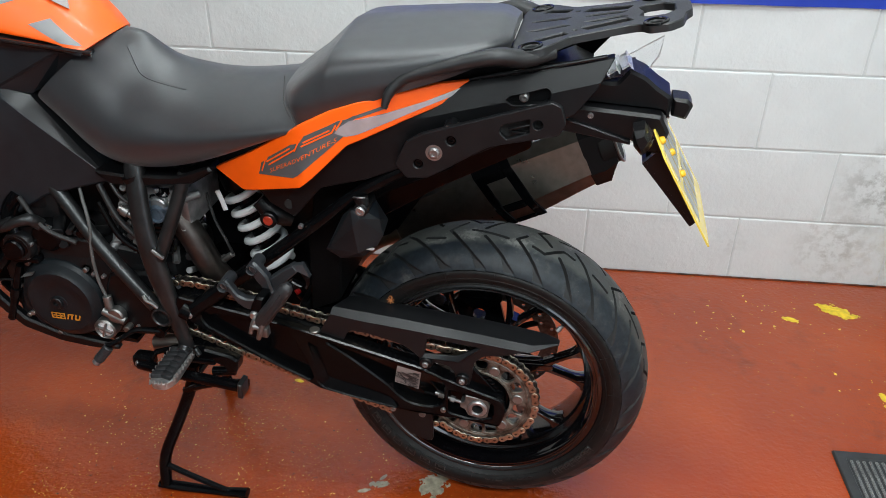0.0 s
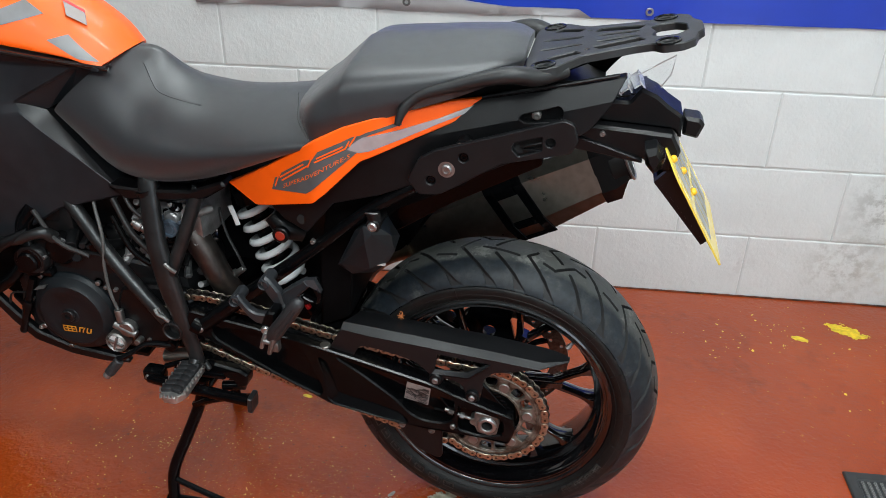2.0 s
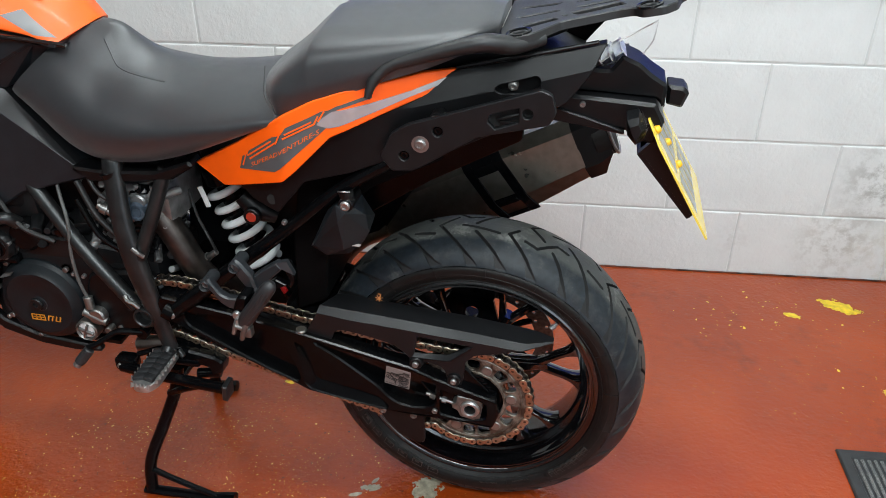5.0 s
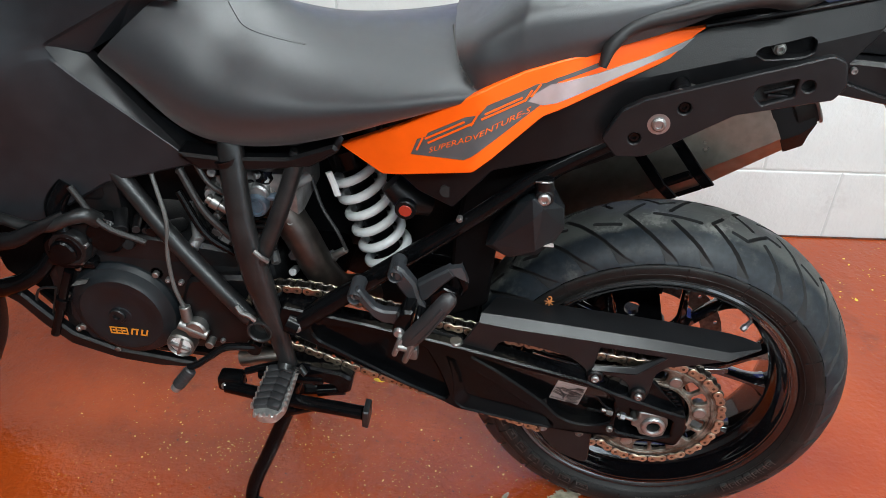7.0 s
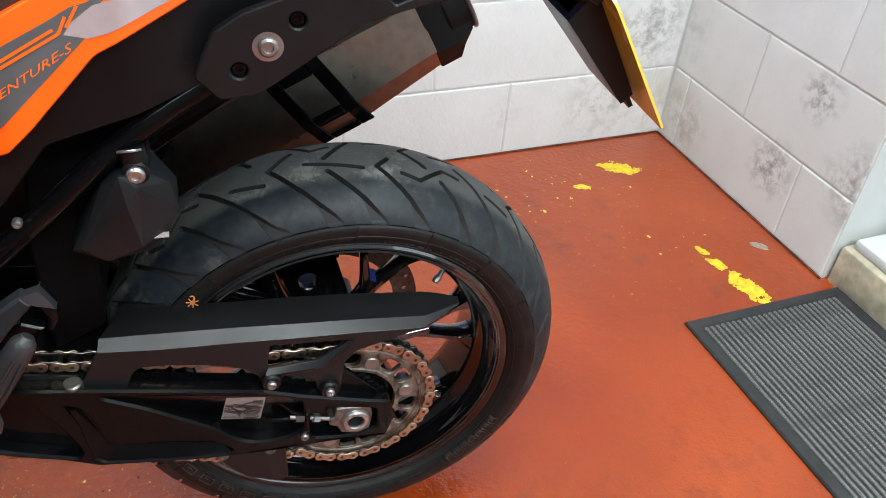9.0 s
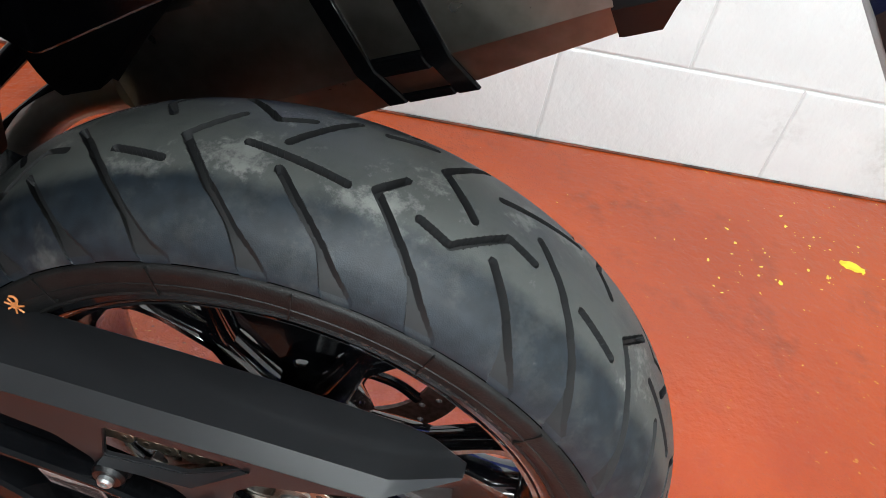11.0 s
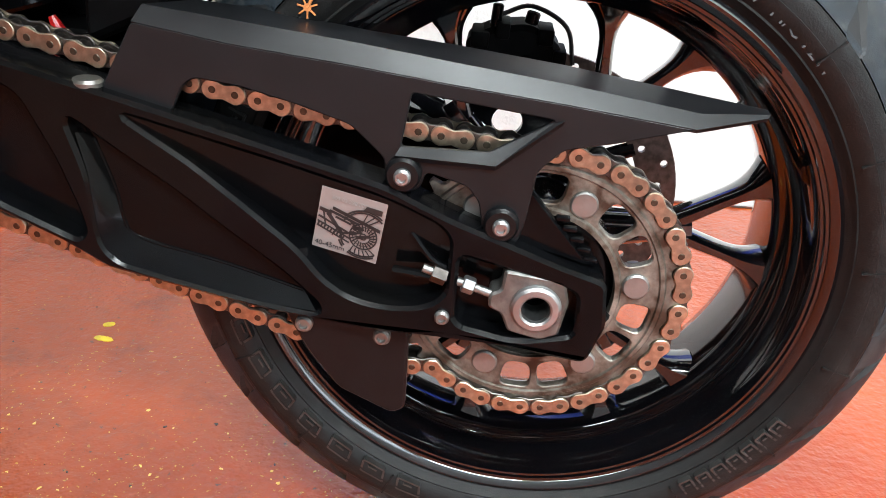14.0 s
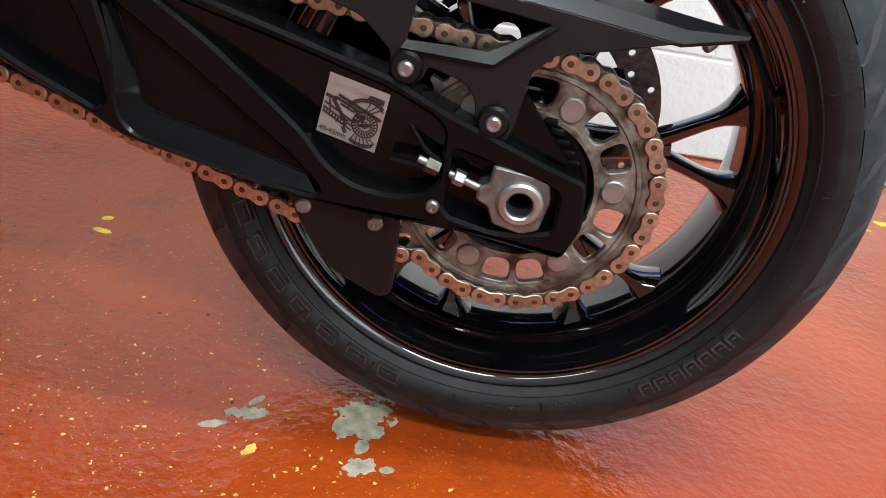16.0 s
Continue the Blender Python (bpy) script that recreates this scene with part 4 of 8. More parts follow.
wheel_part("valve", joined(rod((0.198 * math.cos(VALVE_A), -0.004, 0.198 * math.sin(VALVE_A)), (0.180 * math.cos(VALVE_A), -0.014, 0.180 * math.sin(VALVE_A)), 0.004, 0.0035, 12, 0.001),
           rod((0.182 * math.cos(VALVE_A), -0.013, 0.182 * math.sin(VALVE_A)), (0.173 * math.cos(VALVE_A), -0.018, 0.173 * math.sin(VALVE_A)), 0.0055, 0.005, 12, 0.001)), STEEL, WHEEL, "bright valve stem")


def bent_words(text, size, r, mid, clockwise, y, name, material, parent, bold=False):
    """Raised letters round the sidewall, about the angle mid in degrees."""
    cu = bpy.data.curves.new("words", "FONT")
    cu.body, cu.size, cu.extrude, cu.align_x, cu.resolution_u = text, size, 0.0008, "CENTER", 2
    tmp = new("words", cu)
    me = bpy.data.meshes.new_from_object(tmp)
    bpy.data.objects.remove(tmp)
    bm = bmesh.new()
    bm.from_mesh(me)
    for v in bm.verts:
        rr = r + (v.co.y if clockwise else -v.co.y)
        a = radians(mid) - (v.co.x / r if clockwise else -v.co.x / r)
        v.co = (rr * math.cos(a), y - v.co.z + (rr - r) * 0.15, rr * math.sin(a))
    return wheel_part(name, bm, material, parent)


bent_words("170/60 ZR 17  M/C 72W", 0.015, 0.2435, 62, True, -0.0800, "size_lettering", LETTER, t_ob)


def raised_bar(angle, r0, r1, wide, y):
    """One moulded block that stands in for a letter of the maker's name."""
    a = radians(angle)
    return sheet([(r * math.cos(a + w / r), y, r * math.sin(a + w / r)) for r, w in ((r0, -wide), (r0, wide), (r1, wide), (r1, -wide))], 0.003)


def raised_frame(angle, r0, r1, wide, slant, y):
    """A moulded outline, plain and letter-high, that stands in for one letter of a maker's name."""
    def bar(p, q, w=0.0009):
        (a0, b0), (a1, b1) = p, q
        d = Vector((a1 - a0, b1 - b0)).normalized() * w
        pts = [(a0 - d.y, b0 + d.x), (a1 - d.y, b1 + d.x), (a1 + d.y, b1 - d.x), (a0 + d.y, b0 - d.x)]
        return sheet([((r0 + v) * math.cos(radians(angle) + u / r0), y + 0.1 * v, (r0 + v) * math.sin(radians(angle) + u / r0)) for u, v in pts], 0.006)
    h = r1 - r0
    c = [(-wide, 0), (wide, 0), (wide + slant, h), (-wide + slant, h)]
    return joined(*[bar(p, q) for p, q in zip(c, c[1:] + c[:1])], bar((-wide * 0.3, h * 0.35), (wide * 0.5, h * 0.35)))


for mid, count, step, r0, r1, wide, slant in ((-142.7, 8, -8.3, 0.2425, 0.2555, 0.0105, 0.004), (-37, 7, 3.6, 0.2430, 0.2580, 0.0052, 0.0), (158, 6, 4.2, 0.2455, 0.2600, 0.0050, 0.0)):
    for k in range(count):
        wheel_part("moulded_shape", raised_frame(mid + step * (k - count / 2), r0, r1, wide, slant, -0.0837), LETTER, t_ob)
bent_words("REAR WHEEL", 0.0062, 0.2465, -82, True, -0.0822, "wheel_lettering", LETTER, t_ob)
bent_words("ROTATION", 0.0068, 0.2440, -66, True, -0.0815, "rotation_lettering", LETTER, t_ob)
for k in range(18):
    wheel_part("moulding_line", raised_bar(7 + 20 * k, 0.2440, 0.2670, 0.0006, -0.0832), SIDEWALL, t_ob)


def mark():
    """A small printed emblem: a round body with short legs and a curled tail."""
    a = radians(135.0)
    c = Vector((0.2540 * math.cos(a), -0.0838, 0.2540 * math.sin(a)))
    body = rod(c, c + Vector((0, 0.002, 0)), 0.0028)
    limbs = []
    for k in range(7):
        b = radians(20 + 50 * k)
        limbs.append(tube([c + Vector((0.003 * math.cos(b), 0.0005, 0.003 * math.sin(b))), c + Vector((0.0075 * math.cos(b), 0.0005, 0.0075 * math.sin(b)))], 0.0007, 6, 2))
    tail = tube([c, c + Vector((0.003, 0.0005, 0.006)), c + Vector((0.0015, 0.0005, 0.010)), c + Vector((-0.002, 0.0005, 0.0095))], 0.0009, 6, 3)
    return joined(body, tail, *limbs)


wheel_part("orange_emblem", mark(), EMBLEM, t_ob, "small orange printed emblem")


# sprocket and chain
CH_Y = -0.075 - YC   # the chain's middle, from the wheel's middle plane


def sprocket():
    teeth = 42
    pitch_r = 0.1062
    outer = []
    for k in range(teeth):
        base = 13.6 + 360 / teeth * (k + 0.5)
        for off, r in ((-3.4, 0.1020), (-2.2, 0.1035), (-0.9, 0.1105), (0.9, 0.1105), (2.2, 0.1035), (3.4, 0.1020)):
            a = radians(base + off)
            outer.append((r * math.cos(a), r * math.sin(a)))
    holes = [[(0.060 * math.cos(2 * math.pi * k / 64), 0.060 * math.sin(2 * math.pi * k / 64)) for k in range(64)]]
    for k in range(6):
        for d in (-10.1, 10.1):
            a = 38.5 + 60 * k + d
            pts = []
            for off, r in ((-8.2, 0.0685), (8.2, 0.0685), (8.1, 0.0908), (-8.1, 0.0908)):
                b = radians(a + off)
                pts.append((r * math.cos(b), r * math.sin(b)))
            holes.append([tuple(p) for p in rounded(pts, 0.0075, 4)])
    return prism([outer] + holes, CH_Y - 0.0035, CH_Y + 0.0035, 0.0008)


SPR = wheel_part("sprocket", sprocket(), SPROCKET, WHEEL, "greasy steel chain sprocket with oval holes", 30)
wheel_part("raised_ring", revolve([(0.0925, CH_Y - 0.0035), (0.0935, CH_Y - 0.0052), (0.0965, CH_Y - 0.0052), (0.0978, CH_Y - 0.0035)], (0, 0, 0), "y", 90), SPROCKET, SPR)
wheel_part("inner_ring", revolve([(0.0600, CH_Y - 0.0036), (0.0605, CH_Y - 0.0060), (0.0640, CH_Y - 0.0060), (0.0655, CH_Y - 0.0036)], (0, 0, 0), "y", 90), SPROCKET, SPR)
STUD = finish(joined(rod((0, -0.0065, 0), (0, 0.02, 0), 0.0100, edge=0.0012, seg=24)), "stud", RAWALU)
for k in range(6):
    a = radians(8.5 + 60 * k)
    shared("stud", STUD, SPR, Matrix.Translation((0.0755 * math.cos(a), CH_Y, 0.0755 * math.sin(a))))


def plate_loop(h, waist):
    p = 0.015875
    pts = []
    for k in range(9):
        a = radians(90 - 180 * k / 8)
        pts.append((p / 2 + h * math.cos(a), h * math.sin(a)))
    pts.append((0, -waist))
    for k in range(9):
        a = radians(270 - 180 * k / 8)
        pts.append((-p / 2 + h * math.cos(a), h * math.sin(a)))
    pts.append((0, waist))
    return pts


def link_mesh(outer):
    y = 0.0085 if outer else 0.0060
    th = 0.0022
    bms = []
    for s in (-1, 1):
        lo, hi = sorted((s * y, s * (y + th)))
        bms.append(prism([plate_loop(0.0073 if outer else 0.0075, 0.0052 if outer else 0.0056)], lo, hi, 0.0006))
    for x in (-0.0079375, 0.0079375):
        if outer:
            pin = rod((x, -0.0111, 0), (x, 0.0111, 0), 0.0027, seg=10, edge=0.0005)
            for face in pin.faces:
                face.material_index = 1
            bms.append(pin)
        else:
            bms.append(rod((x, -0.0062, 0), (x, 0.0062, 0), 0.0050, seg=12))
    me = finish(joined(*bms), "chain_link", LINKS if outer else LINKDARK, 30)
    me.materials.append(PINHEAD)
    return me


def chain():
    """Pin places: round the sprocket by its teeth, then along the two runs to the gearbox."""
    cx, cz = AXLE.x, AXLE.z
    r = 0.1062
    pins = []
    for k in range(-10, 18):
        a = radians(13.6 - 360 / 42 * k)
        pins.append((cx + r * math.cos(a), cz + r * math.sin(a)))

    def run(start, line):
        out = []
        path = [Vector((*start, 0))] + [Vector((x, z, 0)) for x, z in line]
        fine = catmull(path, 60)
        last = fine[0]
        for p in fine[1:]:
            if (p - last).length >= 0.015875:
                last = last + (p - last).normalized() * 0.015875
                out.append((last.x, last.y))
        return out

    upper = run(pins[0], [(-0.10, 0.440), (-0.19, 0.447), (-0.315, 0.467), (-0.43, 0.490), (-0.53, 0.512), (-0.60, 0.513), (-0.64, 0.49), (-0.655, 0.455)])
    lower = run(pins[-1], [(-0.12, 0.2475), (-0.18, 0.2680), (-0.28, 0.2985), (-0.37, 0.3265), (-0.44, 0.3500), (-0.51, 0.374), (-0.575, 0.398), (-0.63, 0.412), (-0.65, 0.44)])
    return upper[::-1] + pins + lower, len(upper)


CHAIN = part("drive_chain", rod((-0.655, CH_Y + YC - 0.012, 0.452), (-0.655, CH_Y + YC + 0.012, 0.452), 0.006), LINKDARK, BIKE, "oily steel drive chain")
PINS, LEAD = chain()
LINK_O, LINK_I = link_mesh(True), link_mesh(False)
for i, (p, q) in enumerate(zip(PINS, PINS[1:])):
    is_outer = (i - LEAD) % 2 == 0
    ang = math.degrees(math.atan2(q[1] - p[1], q[0] - p[0]))
    shared("chain_link", LINK_O if is_outer else LINK_I, CHAIN, pose((p[0] + q[0]) / 2, CH_Y + YC, (p[1] + q[1]) / 2, 0, -ang, 0))

# brake on the far side
DISC = wheel_part("brake_disc", prism([[(0.1335 * math.cos(2 * math.pi * k / 72), 0.1335 * math.sin(2 * math.pi * k / 72)) for k in range(72)], [(0.098 * math.cos(2 * math.pi * k / 60), 0.098 * math.sin(2 * math.pi * k / 60)) for k in range(60)]]
                  + [ring_points(rr * math.cos(a), rr * math.sin(a), 0.0035, 10) for k in range(36) for a in [radians(10 * k)] for rr in [(0.108, 0.116, 0.124)[k % 3]]], 0.083, 0.088, 0.0), LINKDARK, WHEEL, "drilled dark steel brake disc")
wheel_part("disc_carrier", joined(*[tube([(0.03 * math.cos(a), 0.080, 0.03 * math.sin(a)), (0.070 * math.cos(a + 0.25), 0.084, 0.070 * math.sin(a + 0.25)), (0.102 * math.cos(a + 0.2), 0.085, 0.102 * math.sin(a + 0.2))], 0.0075, 8, 4, 0.5) for a in (radians(60 * k + 20) for k in range(6))]), SATIN, DISC)
cal = part("brake_caliper", cast_plate([(-0.072, 0.435), (-0.074, 0.468), (-0.066, 0.474), (-0.050, 0.482), (-0.022, 0.486), (-0.010, 0.482), (0.008, 0.470), (0.012, 0.452), (0.004, 0.432), (-0.03, 0.425)], 0.092, 0.135, 0.005), MUDP, BIKE, "black rear brake caliper")
for bx, bz, bw in ((-0.062, 0.472, 0.008), (-0.043, 0.481, 0.006), (-0.006, 0.479, 0.007), (0.008, 0.462, 0.006), (0.010, 0.446, 0.005)):
    part("caliper_rib", box((bx - bw, 0.089, bz - 0.009), (bx + bw, 0.130, bz + 0.005), 0.002), MUDP, cal)
part("caliper_lug", rod((-0.020, 0.10, 0.486), (-0.018, 0.10, 0.496), 0.006, edge=0.001), SATIN, cal)
part("bleed_nipple", rod((-0.050, 0.10, 0.480), (-0.049, 0.10, 0.500), 0.0048, edge=0.001), SATIN, cal)
part("pad_pin", rod((-0.02, 0.094, 0.455), (-0.02, 0.084, 0.455), 0.006, edge=0.002), SATIN, cal)
part("brake_hose", tube([(-0.045, 0.11, 0.490), (-0.02, 0.11, 0.499), (0.012, 0.11, 0.484), (0.022, 0.112, 0.452)], 0.0020, 8, 6), CABLE, cal)
part("caliper_bracket", joined(prism([rounded([(-0.10, 0.40), (-0.075, 0.44), (0.01, 0.44), (0.03, 0.36), (0.02, 0.30), (-0.03, 0.30)], 0.01), ring_points(-0.03, 0.40, 0.014)], 0.090, 0.102, 0.002)), SATIN, BIKE)


# swingarm
def arm_outline():
    return rounded([(-0.585, 0.500), (-0.46, 0.481), (-0.365, 0.464), (-0.319, 0.454), (-0.257, 0.440), (-0.19, 0.4245), (-0.112, 0.406), (-0.067, 0.387), (0.013, 0.3605), (0.047, 0.351),
                    (0.052, 0.315), (0.042, 0.283), (-0.009, 0.2885), (-0.063, 0.2945), (-0.092, 0.2905), (-0.122, 0.2915), (-0.153, 0.2945), (-0.192, 0.2980), (-0.266, 0.3105), (-0.312, 0.3190), (-0.345, 0.3375), (-0.387, 0.3550), (-0.457, 0.388), (-0.553, 0.436), (-0.60, 0.46)], 0.006, 3)


P_A = [(-0.364, 0.446), (-0.3416, 0.4004), (-0.3285, 0.3620), (-0.3255, 0.346), (-0.332, 0.3395), (-0.3542, 0.3490), (-0.3855, 0.3620), (-0.450, 0.396), (-0.535, 0.441), (-0.545, 0.470), (-0.46, 0.468)]
P_B = [(-0.333, 0.434), (-0.2976, 0.4105), (-0.2604, 0.3870), (-0.2221, 0.3588), (-0.1821, 0.3312), (-0.1580, 0.3095), (-0.1555, 0.3030), (-0.1625, 0.3000), (-0.2031, 0.3050), (-0.2655, 0.3165), (-0.3020, 0.3245), (-0.3135, 0.3345), (-0.3172, 0.3533), (-0.3195, 0.3903)]
P_C = [(-0.296, 0.438), (-0.19, 0.4155), (-0.112, 0.397), (-0.074, 0.381), (-0.0655, 0.372), (-0.0655, 0.330), (-0.0720, 0.3215), (-0.085, 0.3150), (-0.108, 0.3125), (-0.133, 0.3165), (-0.1536, 0.3290), (-0.172, 0.3513), (-0.2096, 0.3803), (-0.2475, 0.4085)]
P_D = [(-0.0575, 0.3605), (0.008, 0.3460), (0.028, 0.3400), (0.030, 0.3060), (0.0, 0.2985), (-0.0159, 0.2970), (-0.0518, 0.3035), (-0.0575, 0.3090)]


def swingarm():
    holes = [[tuple(p) for p in rounded(h, 0.012, 4)] for h in (P_A, P_B, P_C)] + [[tuple(p) for p in rounded(P_D, 0.006, 3)]]
    return joined(prism([[tuple(p) for p in arm_outline()]] + holes, -0.1085, -0.090, 0.0028))


ARM = part("swingarm", swingarm(), SATIN, BIKE, "satin black cast swingarm with deep triangular pockets", 30)
part("pocket_floor", joined(prism([[tuple(p) for p in arm_outline()], [tuple(p) for p in rounded(P_D, 0.006, 3)]], -0.0895, -0.078, 0.0)), SATIN, ARM)


def label_lean(x, z):
    """The panel under the sticker leans: its top edge stands further out than its foot."""
    below = 0.397 - 0.232 * (x + 0.112) - z
    return max(-0.0095, min(0.0090, 0.32 * (below - 0.009) - 0.0065))


part("label_panel", prism([dense([tuple(p) for p in rounded([(q[0], q[1]) for q in P_C], 0.010, 4)], 0.01)], -0.0975, -0.080, 0.0, label_lean), SATIN, ARM)
part("lip", prism([[tuple(p) for p in rounded([(-0.170, 0.3485), (-0.1525, 0.3265), (-0.133, 0.3140), (-0.108, 0.3100), (-0.085, 0.3125), (-0.070, 0.3200), (-0.062, 0.330), (-0.063, 0.314), (-0.075, 0.300), (-0.098, 0.2930), (-0.128, 0.2935), (-0.150, 0.305)], 0.006, 3)]], -0.1035, -0.09, 0.003), SATIN, ARM)
part("pocket_panel", prism([[tuple(p) for p in rounded([(q[0], q[1]) for q in P_B], 0.006, 3)]], -0.0975, -0.088, 0.0), SATIN, ARM)
part("inner_ledge", sheet([(-0.3180, -0.0980, 0.4170), (-0.3145, -0.0980, 0.4075), (-0.3055, -0.0980, 0.3800), (-0.2995, -0.0980, 0.3490), (-0.2860, -0.0980, 0.3400), (-0.2267, -0.0980, 0.3280), (-0.1690, -0.0980, 0.3130), (-0.1585, -0.1060, 0.3010), (-0.2031, -0.1065, 0.3050), (-0.2655, -0.1065, 0.3165), (-0.3020, -0.1065, 0.3245), (-0.3135, -0.1065, 0.3345), (-0.3172, -0.1065, 0.3533), (-0.3195, -0.1065, 0.3903), (-0.3260, -0.1060, 0.4200)], 0.003), SATIN, ARM, "", 50)
part("ledge_fillet", tube([(-0.3170, -0.0975, 0.4150), (-0.3055, -0.0975, 0.3800), (-0.2995, -0.0975, 0.3500), (-0.2860, -0.0975, 0.3405), (-0.2267, -0.0975, 0.3285), (-0.1700, -0.0975, 0.3135)], 0.0014, 8, 4), SATIN, ARM)
part("rib", tube([(-0.093, -0.098, 0.370), (-0.078, -0.101, 0.353), (-0.064, -0.101, 0.346)], 0.0026, 8, 3), SATIN, ARM)
part("rib", tube([(-0.105, -0.098, 0.339), (-0.08, -0.1005, 0.3385), (-0.062, -0.1005, 0.336)], 0.0035, 8, 3), SATIN, ARM)
part("cross_beam", box((-0.36, -0.06, 0.36), (-0.285, 0.10, 0.47), 0.012), SATIN, ARM)
part("cross_beam", box((-0.60, -0.095, 0.44), (-0.52, 0.13, 0.50), 0.015), SATIN, ARM)
part("right_arm", prism([[tuple(p) for p in rounded([(-0.60, 0.44), (-0.60, 0.50), (-0.36, 0.468), (-0.10, 0.395), (0.04, 0.35), (0.045, 0.30), (-0.16, 0.31), (-0.38, 0.36)], 0.01)]], 0.105, 0.145, 0.002), SATIN, ARM)
part("axle_slot_lining", box((-0.058, -0.088, 0.300), (0.03, -0.060, 0.368)), SATIN, ARM)
part("slider_screw", rod((-0.318, -0.097, 0.448), (-0.318, -0.097, 0.4562), 0.0108, edge=0.002), RAWALU, ARM, "flat bright screw on top of the arm")
part("slider_pad", tube([(-0.44, -0.078, 0.478), (-0.36, -0.082, 0.458), (-0.31, -0.083, 0.446)], 0.010, 10, 4), SATIN, ARM)
bolt("arm_screw", ARM, -0.066, -0.1085, 0.3105, 0.0055, RAWALU)
adj = part("adjuster_block", prism([[tuple(p) for p in rounded([(-0.034, 0.322), (-0.034, 0.333), (-0.026, 0.337), (-0.025, 0.353), (0.018, 0.350), (0.023, 0.332), (0.019, 0.305), (0.006, 0.299), (-0.018, 0.304), (-0.024, 0.318)], 0.003, 3)], ring_points(0.0, 0.326, 0.0115, 28)], -0.1085, -0.075, 0.0018), DULLALU, ARM, "dull cast chain adjuster block")
part("axle_nut_ring", joined(revolve([(0.0105, -0.100), (0.0105, -0.1125), (0.0120, -0.1138), (0.0160, -0.1135), (0.0180, -0.1115), (0.0185, -0.1085)], (0, 0, 0.326), "y", 40)), STEEL, adj, "bright axle washer")
# Hollow end in near-black, its inner shade put into the colour.
part("axle_tube", revolve([(0, -0.06), (0.0092, -0.06), (0.0095, -0.110), (0.0104, -0.111), (0.0105, -0.108)], (0, 0, 0.326), "y", 32), HOLE_DIRT, adj, "dark hollow axle end")
part("adjuster_bolt", rod((-0.083, -0.103, 0.3455), (-0.03, -0.103, 0.330), 0.0033, seg=12), RAWALU, ARM, "threaded chain adjuster bolt")
part("lock_nut", rod((-0.076, -0.103, 0.3435), (-0.066, -0.103, 0.3405), 0.0072, seg=6), LINKDARK, ARM, "dark lock nut")
part("bolt_head", rod((-0.054, -0.103, 0.337), (-0.045, -0.103, 0.3345), 0.0064, seg=6, edge=0.001), STEEL, ARM)
part("sticker", sheet([(-0.1562, -0.1054, 0.4009), (-0.1103, -0.1054, 0.3920), (-0.1186, -0.0899, 0.3372), (-0.1660, -0.0899, 0.3474)], 0.0006), PAPER, ARM, "pale sticker with a line drawing and writing")
STK = Matrix.Translation((-0.1660, -0.0902, 0.3474)) @ Matrix(((0.977, 0.0575, 0.206, 0), (0, 0.9596, -0.326, 0), (-0.210, 0.2677, 1.125, 0), (0, 0, 0, 1))) @ pose(0, 0, 0, 90, 0, 0)
stick = bpy.data.objects["sticker"]
letters("40-45mm", 0.0058, STK @ pose(0.0015, 0.0025, 0), INK, "writing", stick, 0.0001)
letters("603 03 298 000", 0.0040, STK @ pose(0.008, 0.0405, 0), GREYINK, "writing", stick, 0.0001)


